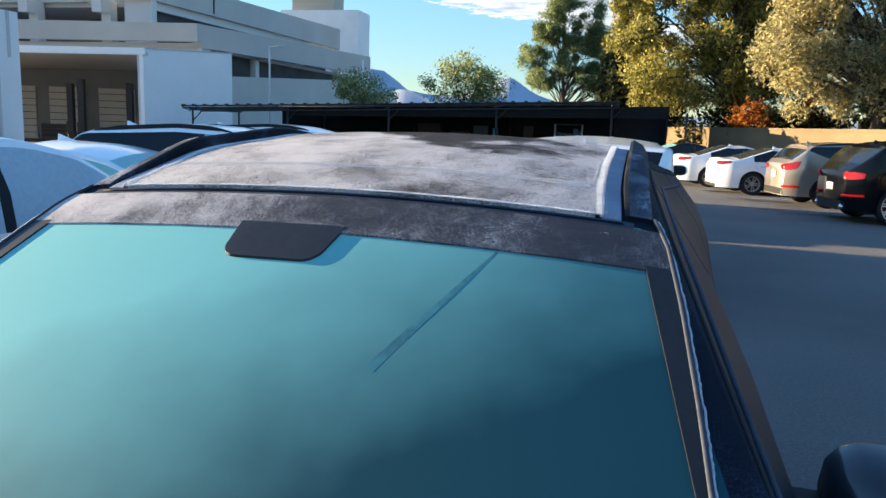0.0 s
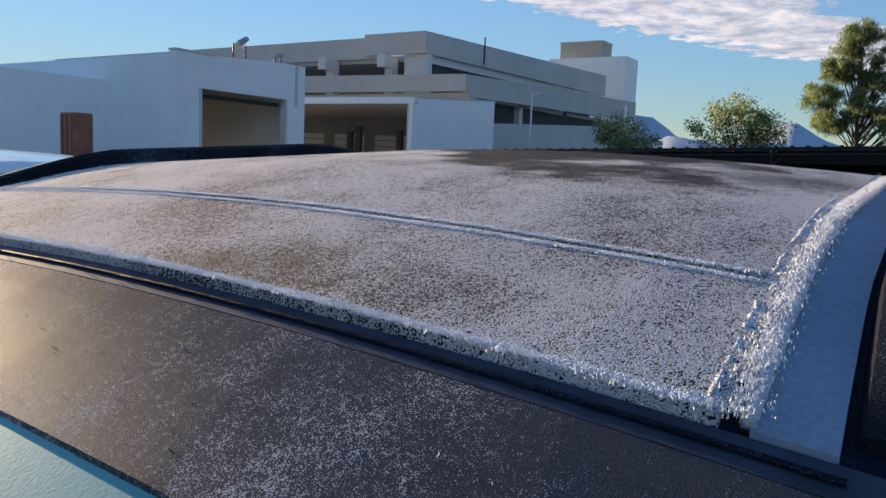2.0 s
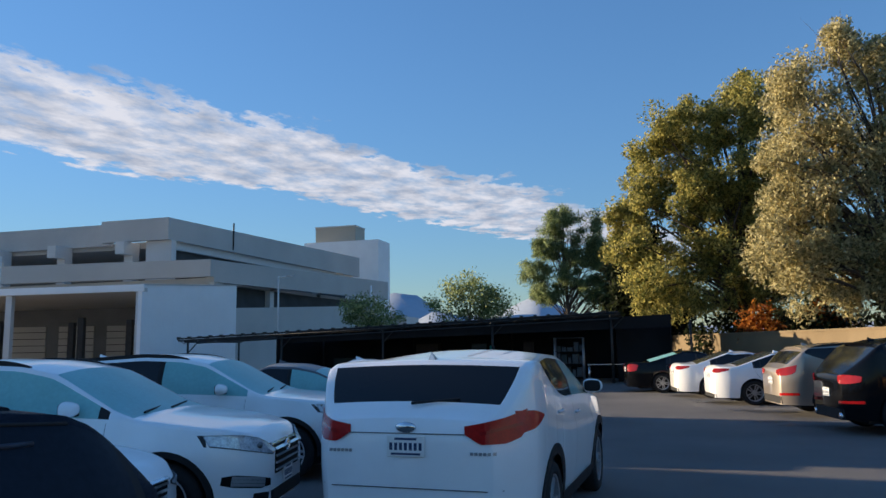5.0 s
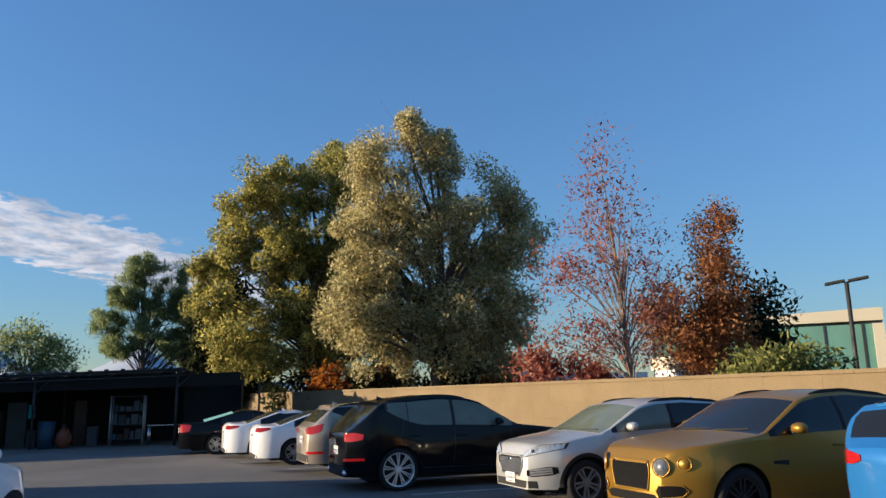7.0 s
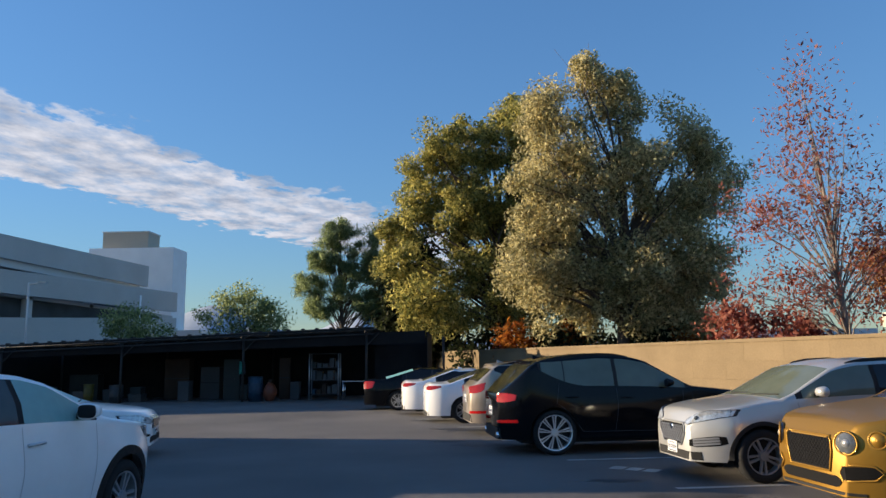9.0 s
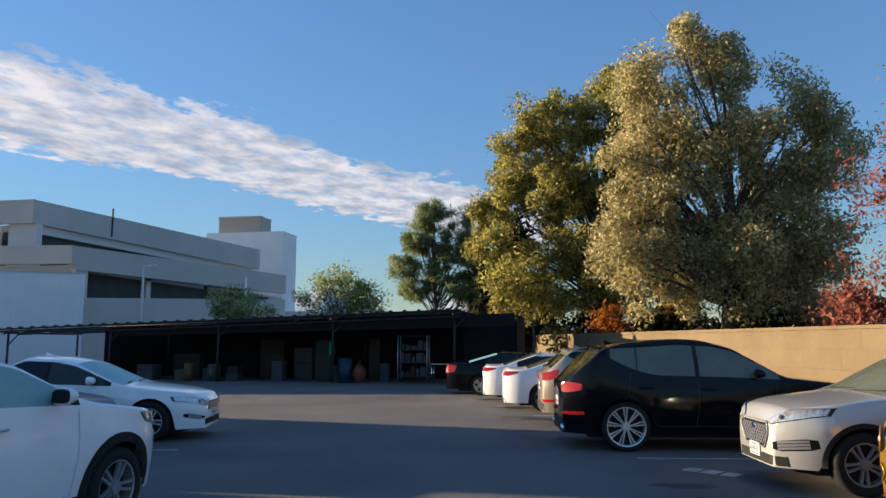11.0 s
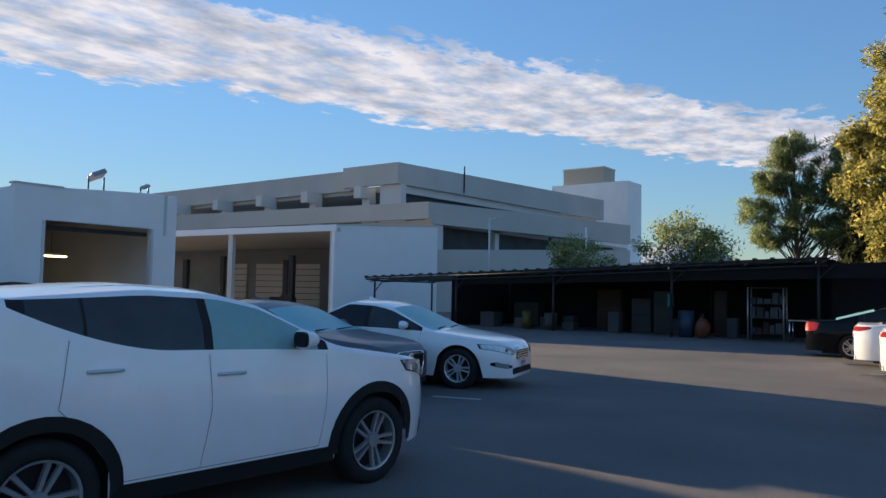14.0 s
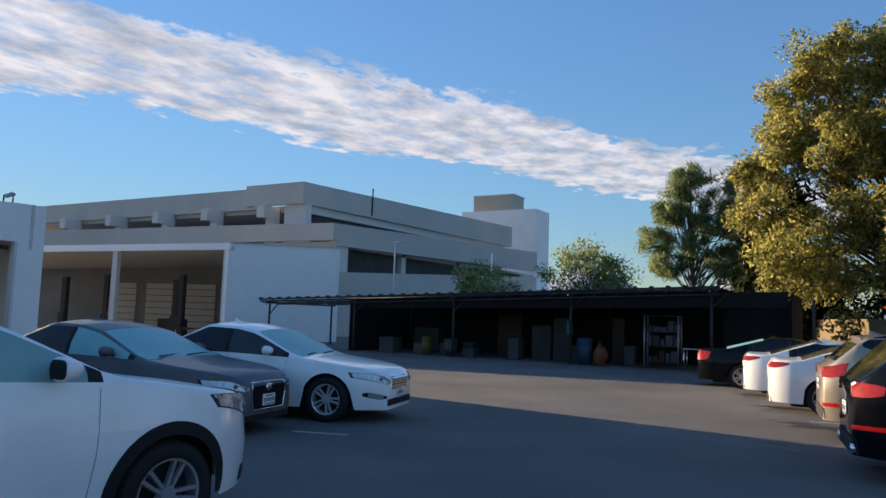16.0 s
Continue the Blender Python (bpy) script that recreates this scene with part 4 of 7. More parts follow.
    bmesh.ops.create_icosphere(bm, subdivisions=3, radius=1.0)
    for v in bm.verts:
        k = 1 + 0.18 * noise.noise(v.co * 2.3)
        v.co = Vector((v.co.x * 0.30 * k, v.co.y * 0.28 * k, max(0, 0.38 + v.co.z * 0.42 * k)))
    part("sack", bm, orange, b, "", True)
    box("tie", -0.06, 0.06, -0.06, 0.06, 0.78, 0.95, brown, b)
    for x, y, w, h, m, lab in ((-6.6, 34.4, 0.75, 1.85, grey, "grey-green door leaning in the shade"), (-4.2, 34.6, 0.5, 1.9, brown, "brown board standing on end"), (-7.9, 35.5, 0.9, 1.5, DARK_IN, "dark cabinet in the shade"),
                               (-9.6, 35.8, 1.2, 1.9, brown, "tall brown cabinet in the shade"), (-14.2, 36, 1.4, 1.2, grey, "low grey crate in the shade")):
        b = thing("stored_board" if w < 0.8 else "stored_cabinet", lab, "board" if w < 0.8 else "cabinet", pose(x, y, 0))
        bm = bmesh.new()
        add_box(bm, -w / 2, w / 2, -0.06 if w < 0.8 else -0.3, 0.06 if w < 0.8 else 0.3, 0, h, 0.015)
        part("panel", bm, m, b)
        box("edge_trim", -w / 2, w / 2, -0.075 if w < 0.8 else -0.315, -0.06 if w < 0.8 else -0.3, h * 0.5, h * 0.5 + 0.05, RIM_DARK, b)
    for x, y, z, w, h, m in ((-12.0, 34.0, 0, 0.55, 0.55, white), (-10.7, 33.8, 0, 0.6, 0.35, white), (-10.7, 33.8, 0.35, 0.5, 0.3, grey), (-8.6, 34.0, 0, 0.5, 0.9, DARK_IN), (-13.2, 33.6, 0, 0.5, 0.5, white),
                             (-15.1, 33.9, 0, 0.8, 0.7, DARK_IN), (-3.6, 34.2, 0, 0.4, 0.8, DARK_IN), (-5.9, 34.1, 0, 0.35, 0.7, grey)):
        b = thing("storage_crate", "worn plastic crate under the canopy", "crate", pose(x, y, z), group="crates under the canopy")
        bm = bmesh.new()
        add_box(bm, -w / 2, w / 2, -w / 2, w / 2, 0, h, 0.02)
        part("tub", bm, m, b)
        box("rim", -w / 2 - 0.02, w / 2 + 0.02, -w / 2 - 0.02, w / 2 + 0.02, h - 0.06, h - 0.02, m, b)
    c = thing("hanging_cloth", "teal and white cloth hanging on a post", "cloth", pose(-5.55, 32.48, 1.12))
    for x0, m in ((-0.13, teal), (0.02, white)):
        bm = bmesh.new()
        k = 9
        rows = []
        for i in range(k):
            z = 0.62 - 0.62 * i / (k - 1)
            rows.append([bm.verts.new((x0 + 0.16 * j / 4 * (1 - 0.4 * (1 - i / k)), 0.03 * math.sin(3 * j + i), z + (0.06 * j if i == k - 1 else 0))) for j in range(5)])
        for i in range(k - 1):
            for j in range(4):
                bm.faces.new((rows[i][j], rows[i + 1][j], rows[i + 1][j + 1], rows[i][j + 1]))
        bmesh.ops.solidify(bm, geom=bm.faces[:], thickness=0.01)
        part("fold", bm, m, c, "", True)


clutter()


def block_wall():
    a, b = Vector((2.4, 42.6)), Vector((28, -13.8))
    d = (b - a).normalized()
    n = Vector((-d.y, d.x))
    length = (b - a).length
    core = prism("wall_boundary", [tuple(p) for p in (a + n * 0.03, b + n * 0.03, b + n * 0.2, a + n * 0.2)], 0, [2.08] * 4, MORTAR)
    tagged(core, "long tan block boundary wall with a flat cap", "wall", kind="structure")
    # cap stones and block panels
    k = 44
    for i in range(k):
        p, q = a + d * (length * i / k + 0.0015), a + d * (length * (i + 1) / k - 0.0015)
        prism("cap_stone", [tuple(v) for v in (p - n * 0.04, q - n * 0.04, q + n * 0.24, p + n * 0.24)], 2.08, [2.17] * 4, WALL_TAN, core)
        for z in (0.0, 0.52, 1.04, 1.56):
            s = 0.5 * length / k if int(z / 0.52) % 2 else 0
            prism("wall_block", [tuple(v) for v in (p + d * s, q + d * s, q + d * s + n * 0.035, p + d * s + n * 0.035)], z + 0.0015, [z + 0.5185] * 4, WALL_TAN, core)


block_wall()


def markings():
    def strip(x0, y0, x1, y1, w=0.10):
        p, q = Vector((x0, y0)), Vector((x1, y1))
        d = (q - p).normalized()
        n = Vector((-d.y, d.x)) * w / 2
        ob = prism("stall_line", [tuple(p - n), tuple(q - n), tuple(q + n), tuple(p + n)], 0.0, [0.004] * 4, LINE)
        tagged(ob, "worn white stall line on the asphalt", "line", kind="structure")
    strip(5.95, 13.05, 11.0, 13.75)
    strip(7.0, 10.25, 11.5, 10.9)
    strip(5.0, 16.2, 9.6, 16.9)
    strip(4.0, 19.4, 8.5, 20.0)
    strip(-2.0, 12.3, -1.25, 12.55)
    strip(-6.5, 9.35, -1.7, 10.3)
    strip(-6.5, 3.5, -1.4, 4.5)
    strip(2.8, 22.0, 7.4, 22.6)
    # oil stains where cars drip
    oil = mat("oil_stain", (0.028, 0.027, 0.027), 0.6, color2=(0.07, 0.067, 0.065), scale=6, fine=50)
    rng = random.Random(12)
    for x, y, r in ((4.6, 15.4, 0.35), (5.3, 15.0, 0.22), (4.3, 18.6, 0.4), (3.7, 19.0, 0.25), (3.4, 21.6, 0.35), (7.0, 9.6, 0.35), (6.3, 10.9, 0.2), (2.4, 24.4, 0.3), (7.6, 7.4, 0.3), (3.9, 16.1, 0.18)):
        ring = []
        for k in range(22):
            a = 2 * math.pi * k / 22
            q = r * (0.7 + 0.6 * rng.random())
            ring.append((x + 1.7 * q * math.cos(a), y + 0.7 * q * math.sin(a)))
        tagged(prism("oil_stain", ring, 0.0, [0.003] * 22, oil), "dark oil stain on the worn asphalt", "stain", kind="structure")
    # faded stall number, as plain bars
    for i in range(3):
        ob = prism("stall_mark", [(6.45 + i * 0.22, 12.08 - i * 0.16), (6.62 + i * 0.22, 11.96 - i * 0.16), (6.78 + i * 0.22, 12.2 - i * 0.16), (6.61 + i * 0.22, 12.32 - i * 0.16)], 0.0, [0.004] * 4, LINE)
        tagged(ob, "faded white bar painted on the asphalt", "marking", kind="structure")


markings()


# ---- the cars ----
def glass(front=GLASS_FROST, side=None, rear=None, rear_side=None):
    side = side or front
    return {"front": front, "front_side": side, "rear_side": rear_side or GLASS_DARK, "rear": rear or GLASS_DARK}


WHITE = paint("white_paint", (0.88, 0.88, 0.88))
BLACK = mat("black_paint", (0.004, 0.0045, 0.006), 0.12, spec=0.28, var=0.1, scale=3, fine=300, bump=0.01, bump_scale=12)
GREY = mat("grey_paint_frosted", (0.085, 0.085, 0.09), 0.5, 0.3, color2=(0.16, 0.16, 0.17), scale=2.5, fine=70, coat=0.2)
CHAMPAGNE = paint("champagne_paint", (0.36, 0.31, 0.26), 0.5)
SILVER = paint("silver_paint", (0.48, 0.48, 0.47), 0.25)
GOLD = paint("gold_paint", (0.34, 0.185, 0.026), 0.6, 0.38, 0.25)
BLUE = paint("blue_paint", (0.022, 0.15, 0.42), 0.2)
DARKBLUE = paint("dark_paint", (0.014, 0.017, 0.024), 0.0, 0.35)
LENS_DARK = mat("smoked_lens", (0.09, 0.10, 0.11), 0.08, coat=1.0, var=0.35, scale=22)
BLACK_MESH = mat("black_grille_mesh", (0.010, 0.010, 0.011), 0.45, spec=0.35, var=0.2, scale=30)
GRILLE = mat("dark_mesh_grille", (0.003, 0.003, 0.0035), 0.7, 0.0, var=0.3, scale=30, spec=0.2)

TUC = dict(SUV, L=4.48, W=1.85, H=1.65, wb=2.67, fo=0.88, r=0.355, rear_roof=-1.68, rear_base=(-2.14, 1.17), win_end=-1.76, pillars=(-0.38, -1.25), rails=False, nose=0.40, hood=(0.74, 0.97, 1.11))
BENT = dict(SUV, L=5.14, W=2.0, H=1.74, wb=2.995, fo=0.96, r=0.39, rear_roof=-1.62, rear_base=(-2.48, 1.20), tail_z=1.06, win_end=-1.95, pillars=(-0.35, -1.3),
            belt=(1.10, 1.2), hood=(0.82, 1.04, 1.18), cowl=1.1, header=0.25, clad=False, roof_drop=0.10, tumble=0.38, sill=0.27, nose=0.40)


def make_car(name, spec, body, glasses, label, x, y, heading, wheels="plain", **kw):
    s = dict(spec, **kw)
    root = thing(name, label, "car", pose(x, y, 0, 0, 0, heading), group="parked cars")
    c = Car(root, s, body, glasses)
    c.wheels(wheels)
    if s["clad"]:
        c.arches(CLAD, s.get("arch", 0.05))
    c.doors()
    if s["rails"]:
        c.rails(CLAD)
    c.mirror(s.get("mirror", body))
    c.handles(HANDLE if s.get("chrome", True) else body, s.get("handle_z", s["belt"][0] - 0.10))
    c.fin(body)
    return c


def mesh_grille(c, y, z0, z1, parent_label, rim=CHROME, pitch=0.055, lattice=BLACK_MESH, waist=0.9):
    """A dark grille with a bright frame and a lattice of thin bars; waist narrows its foot."""
    zm = z0 + 0.55 * (z1 - z0)
    yl = y * waist
    g = c.end_patch("grille", 1, (-y, -yl, -yl * 0.96, yl * 0.96, yl, y), (zm, z0 + 0.03, z0, z0, z0 + 0.03, zm), (z1 - 0.05, z1 - 0.01, z1, z1, z1 - 0.01, z1 - 0.05), GRILLE, off=0.006, label=parent_label, n=20)
    inside = lambda p: z0 + 0.01 <= p.y <= z1 - 0.02 and abs(p.x) <= yl + (y - yl) * min(1, max(0, (p.y - z0) / (zm - z0))) - 0.012  # noqa: E731
    bm = bmesh.new()
    cols, rows = int(2 * y / pitch) + 2, int((z1 - z0) / (pitch * 0.5)) + 2
    for i in range(-cols, cols + 1):
        for j in range(rows):
            a = Vector(((i + 0.5 * (j % 2)) * pitch, z0 + j * pitch * 0.5))
            for sg in (1, -1):
                b = a + Vector((sg * pitch * 0.5, pitch * 0.5))
                if inside(a) and inside(b):
                    add_tube(bm, (c.end_x(1, abs(a.x), a.y) + 0.010, a.x, a.y), (c.end_x(1, abs(b.x), b.y) + 0.010, b.x, b.y), pitch * 0.08, seg=4, cap=False)
    part("grille_lattice", bm, lattice, g)
    outline = [(-yl, z0), (-y, zm), (-y, z1 - 0.05), (-y * 0.92, z1), (y * 0.92, z1), (y, z1 - 0.05), (y, zm), (yl, z0)]
    bm = bmesh.new()
    loop = []
    for (y0, a), (y1, b) in zip(outline, outline[1:] + outline[:1]):
        for k in range(5):
            ya, za = y0 + (y1 - y0) * k / 5, a + (b - a) * k / 5
            loop.append((c.end_x(1, abs(ya), za) + 0.008, ya, za))
    add_sweep(bm, loop, 0.011, 8, True, (1, 0, 0))
    part("grille_frame", bm, rim, g, "", True)


def bar_grille(c, y, z0, z1, n, frame=CHROME):
    g = c.end_patch("grille", 1, (-y, y), (z0, z0), (z1, z1), GRILLE, off=0.010, n=10)
    for i in range(n):
        z = z0 + (z1 - z0) * (i + 0.5) / n
        c.end_patch("grille_bar", 1, (-y, y), (z - 0.012,) * 2, (z + 0.012,) * 2, frame, g, off=0.020, n=10)
    c.end_patch("grille_surround", 1, (-y - 0.03, y + 0.03), (z1, z1), (z1 + 0.025,) * 2, frame, g, off=0.018, n=10)
    return g


def headlights(c, y0, y1, z0, z1, lift=0.07, drop=0.0, amber=False):
    y1 = c.half(c.xf - 0.50) * 0.985
    ys = (y0, y0 + 0.10, y1 - 0.16, y1)
    low = (z0 + 0.015, z0 - 0.015, z0 + lift * 0.55, z0 + lift * 1.25)
    high = (z0 + 0.045, z1 - drop, z1 + lift * 0.95, z1 + lift * 1.15)
    for side in (1, -1):
        h = c.end_patch("headlight", 1, ys, low, high, RIM_DARK, off=0.006, side=side, n=18, label="dark-framed headlight with a clear lens")
        c.end_patch("lens", 1, tuple(y + d for y, d in zip(ys, (0.012, 0.005, -0.004, -0.012))), tuple(z + 0.006 for z in low), tuple(z - 0.006 for z in high), LENS, h, off=0.010, side=side, n=16)
        ym = y0 + 0.45 * (y1 - y0)
        zm = (np.interp(ym, ys, low) + np.interp(ym, ys, high)) / 2
        bm = bmesh.new()
        bmesh.ops.create_uvsphere(bm, u_segments=12, v_segments=8, radius=0.030, matrix=Matrix.Translation((c.end_x(1, ym, zm) + 0.0, side * ym, zm)))
        part("projector", bm, LENS_DARK, h, "", True)
        if amber:
            c.end_patch("turn_lamp", 1, (y1 - 0.13, y1 - 0.03), (z1 + lift * 0.45, z1 + lift * 0.70), (z1 + lift * 0.78, z1 + lift * 0.98), AMBER, h, off=0.015, side=side, n=5)


def fogs(c, y0, y1, z0, z1, frame=CHROME):
    for side in (1, -1):
        f = c.end_patch("fog_lamp_recess", 1, (y0, y0 + 0.06, y1 - 0.05, y1), (z0 + 0.02, z0, z0 + 0.03, z0 + 0.06), (z1 - 0.02, z1, z1 + 0.04, z1 + 0.03), GRILLE, off=0.003, side=side, n=14)
        for k in (0.22, 0.52, 0.82):
            a, b = z0 + (z1 - z0) * k, z0 + 0.04 + (z1 - z0) * k
            c.end_patch("recess_bar", 1, (y0 + 0.04, y1 - 0.04), (a - 0.014, b - 0.018), (a + 0.014, b + 0.010), frame if k == 0.80 else RIM_GREY, f, off=0.007, side=side, n=10)


def lower_trim(c, end, z0, z1, material=CLAD):
    w = c.s["W"] / 2
    c.end_patch("lower_bumper", end, (-w * 0.70, w * 0.70), (z0, z0), (z1, z1), material, off=0.010, n=16)


def taillights(c, pts, material=TAIL, rear_pts=None):
    """Wrapping lamps: pts are (y, low, high) along the rear face, from the middle outwards."""
    y0, y1 = pts[0][0], pts[-1][0]
    yw = c.half(c.xr + 0.30) * 0.985
    pts = tuple((y0 + (p[0] - y0) * (yw - y0) / (y1 - y0), p[1], p[2]) for p in pts)
    for side in (1, -1):
        t = c.end_patch("taillight", -1, tuple(p[0] for p in pts), tuple(p[1] for p in pts), tuple(p[2] for p in pts), material, off=0.008, side=side, n=14)
        a, b = pts[1], pts[-2]
        c.end_patch("lamp_strip", -1, (a[0], b[0]), ((a[1] + a[2]) / 2 - 0.012, (b[1] + b[2]) / 2 - 0.012), ((a[1] + a[2]) / 2 + 0.012, (b[1] + b[2]) / 2 + 0.012),
                    TAIL_ON, t, off=0.011, side=side, n=6)


def rear_wiper(c):
    x = c.s["rear_base"][0] + 0.05
    z = c.zt(x)
    bm = bmesh.new()
    add_tube(bm, (x - 0.04, 0.0, z + 0.0), (x + 0.02, -0.38, c.zt(x + 0.03) + 0.0), 0.012, 0.007)
    part("rear_wiper", bm, CLAD, c.root)


def front_wipers(c):
    s = c.s
    for y0, y1 in ((0.05, 0.62), (-0.55, 0.02)):
        bm = bmesh.new()
        pts = [(s["cowl"] - 0.02 + 0.0, y0), (s["cowl"] - 0.10, y1)]
        a = Vector((pts[0][0], y0, c.zt(pts[0][0]) + 0.005))
        b = Vector((pts[1][0], y1, c.zt(pts[1][0]) - 0.012))
        add_tube(bm, a, b, 0.012, 0.008, 6)
        part("wiper", bm, CLAD, c.root)


def spoiler(c, material):
    """A lip over the rear window."""
    s = c.s
    x1 = s["rear_roof"] - 0.11
    vs, fs, n = [], [], 14
    for i in range(n):
        t = -1 + 2 * i / (n - 1)
        y = t * 0.60
        sag = 0.03 * t * t
        za, zb = c.zt(s["rear_roof"] + 0.08), c.zt(s["rear_roof"] + 0.08) - 0.022
        vs += [(s["rear_roof"] + 0.08, y, za - sag + 0.004), (x1 + 0.05 * t * t, y, zb - sag + 0.0), (x1 + 0.05 * t * t, y, zb - sag - 0.026), (s["rear_roof"] - 0.02, y, zb - sag - 0.05)]
    for i in range(n - 1):
        for j in range(3):
            fs.append((i * 4 + j, i * 4 + j + 1, i * 4 + 5 + j, i * 4 + 4 + j))
    fs += [(0, 1, 2, 3), tuple((n - 1) * 4 + j for j in (3, 2, 1, 0))]
    me = mesh_from("roof_spoiler", vs, fs)
    part_mesh("roof_spoiler", me, material, c.root)


def at_axle(hub, heading, wb, w, front, side):
    """The middle of a car's wheelbase from one hub: front or rear, left (1) or right (-1)."""
    a = radians(heading)
    f, l = Vector((math.cos(a), math.sin(a))), Vector((-math.sin(a), math.cos(a)))
    p = Vector(hub) - f * (wb / 2 if front else -wb / 2) - l * side * (w / 2 - 0.05)
    return p.x, p.y


# the white SUV that stands across the aisle
def santa():
    c = make_car("white_suv", SUV, WHITE, glass(GLASS_FROST, GLASS_TEAL, GLASS_DARK, GLASS_SMOKE), "white SUV with tinted windows and frosted windscreen", *at_axle((0.76, 6.43), 86.2, 0.0, 1.88, True, -1), 86.2, "grey",
                 mirror=WHITE, rails=False, tumble=0.40, win_end=-1.66, belt=(1.11, 1.25), hood=(0.80, 1.03, 1.19), sill_top=0.11, rear_base=(-2.31, 1.21), tail_z=1.14, rear_roof=-1.98, roof_drop=0.09, lip=0.05, pillars=(-0.26, -1.12), kick=(-0.55, 0.34, 1.15), handle_z=1.034, handle_rise=0.075, arch=0.085)
    taillights(c, ((0.47, 1.05, 1.11), (0.60, 0.98, 1.13), (0.80, 0.98, 1.17), (0.90, 1.02, 1.21), (0.925, 1.07, 1.22)))
    for side in (1, -1):
        c.side_patch("taillight_tip", (c.xr + 0.20, c.xr + 0.40, c.xr + 0.62), (1.04, 1.07, 1.145), (1.21, 1.20, 1.155), side, TAIL, off=0.006, n=12)
    c.plate(-1, 0.955)
    c.emblem(-1, 1.095, CHROME, 0.085, 0.042)
    c.end_patch("tailgate_seam", -1, (-0.78, 0.78), (1.045, 1.045), (1.051, 1.051), SEAM, off=0.003, n=14)
    c.end_patch("tailgate_seam", -1, (-0.74, 0.74), (0.64, 0.64), (0.646, 0.646), SEAM, off=0.003, n=14)
    for y in (-0.60, 0.56):
        for k in range(6):
            c.end_patch("badge_letter", -1, (y - 0.10 + k * 0.034, y - 0.078 + k * 0.034), (0.90,) * 2, (0.922,) * 2, RIM_GREY, off=0.005, n=2)
    lower_trim(c, -1, 0.30, 0.50)
    lower_trim(c, 1, 0.30, 0.42)
    rear_wiper(c)
    headlights(c, 0.43, 0.86, 0.79, 0.90, 0.11)
    bar_grille(c, 0.40, 0.62, 0.82, 4)
    front_wipers(c)
    for y in (0.42, 0.2, -0.2, -0.42):
        bm = bmesh.new()
        vs, fs = [], []
        for i in range(12):
            x = c.s["header"] - 0.3 - i * 0.125
            vs += [(x, y - 0.012, c.zt(x) - 0.055 * (y / 0.68) ** 2 + 0.004), (x, y + 0.012, c.zt(x) - 0.055 * (y / 0.68) ** 2 + 0.004)]
        fs = [(2 * i, 2 * i + 2, 2 * i + 3, 2 * i + 1) for i in range(11)]
        bm.free()
        part_mesh("roof_groove", mesh_from("roof_groove", vs, fs), RIM_GREY, c.root)


santa()


def row_left():
    # white compact SUV, nose to the aisle
    c = make_car("white_suv", TUC, WHITE, glass(), "white compact SUV with frosted windscreen and black trims", -4.2, 5.05, 12, "plain", rails=True)
    headlights(c, 0.40, 0.84, 0.74, 0.85, 0.08)
    bar_grille(c, 0.40, 0.54, 0.80, 4)
    fogs(c, 0.55, 0.82, 0.44, 0.54)
    lower_trim(c, 1, 0.29, 0.40)
    c.plate(1, 0.50)
    c.emblem(1, 0.76)
    front_wipers(c)
    c = make_car("white_suv", SUV, WHITE, glass(), "white SUV with frosted windscreen, parked in the row", -4.6, 8.15, 12, "plain")
    headlights(c, 0.43, 0.86, 0.78, 0.89, 0.08)
    bar_grille(c, 0.40, 0.60, 0.82, 3)
    front_wipers(c)
    # grey sedan
    c = make_car("grey_sedan", SEDAN, GREY, glass(), "dark grey sedan dulled by frost", -4.5, 11.45, 12, "plain", handle_z=0.8)
    headlights(c, 0.46, 0.86, 0.60, 0.68, 0.06)
    mesh_grille(c, 0.42, 0.34, 0.70, "dark lattice grille with chrome frame", CHROME, 0.09)
    c.plate(1, 0.46)
    c.emblem(1, 0.63)
    lower_trim(c, 1, 0.20, 0.28)
    front_wipers(c)
    # white saloon with bright grille bars
    c = make_car("white_sedan", SEDAN, WHITE, glass(GLASS_FROST, GLASS_SMOKE), "white sedan with chrome bar grille and frosted windscreen", *at_axle((-2.26, 13.31), 15, 2.94, 1.88, True, -1), 15, "plain",
                 L=4.98, W=1.88, H=1.48, wb=2.94, fo=0.88, r=0.345, handle_z=0.82)
    headlights(c, 0.45, 0.86, 0.60, 0.69, 0.07)
    bar_grille(c, 0.34, 0.50, 0.70, 5)
    fogs(c, 0.58, 0.80, 0.36, 0.43)
    c.end_patch("air_intake", 1, (-0.55, 0.55), (0.26, 0.26), (0.36, 0.36), CLAD, off=0.006, n=12)
    c.plate(1, 0.44)
    front_wipers(c)
    # white saloon in the next bay
    c = make_car("white_sedan", SEDAN, WHITE, glass(), "white sedan with a frosted bonnet", -4.6, 3.2, 10, "plain", handle_z=0.82)
    headlights(c, 0.46, 0.86, 0.60, 0.68, 0.06)
    bar_grille(c, 0.38, 0.46, 0.66, 4)
    front_wipers(c)
    # white SUV beside the frosted car, nose to the saloon
    c = make_car("white_suv", TUC, WHITE, glass(GLASS_FROST, GLASS_ICE, GLASS_DARK, GLASS_ICE), "white SUV with side windows iced over pale blue", -3.6, 0.05, 90, "plain")
    headlights(c, 0.43, 0.86, 0.78, 0.89, 0.08)
    bar_grille(c, 0.40, 0.60, 0.82, 4)
    front_wipers(c)
    # dark sedan behind the row
    make_car("dark_sedan", SEDAN, GREY, glass(), "dark sedan with a frosted roof", -11.6, 7.0, 12, "grey")


row_left()


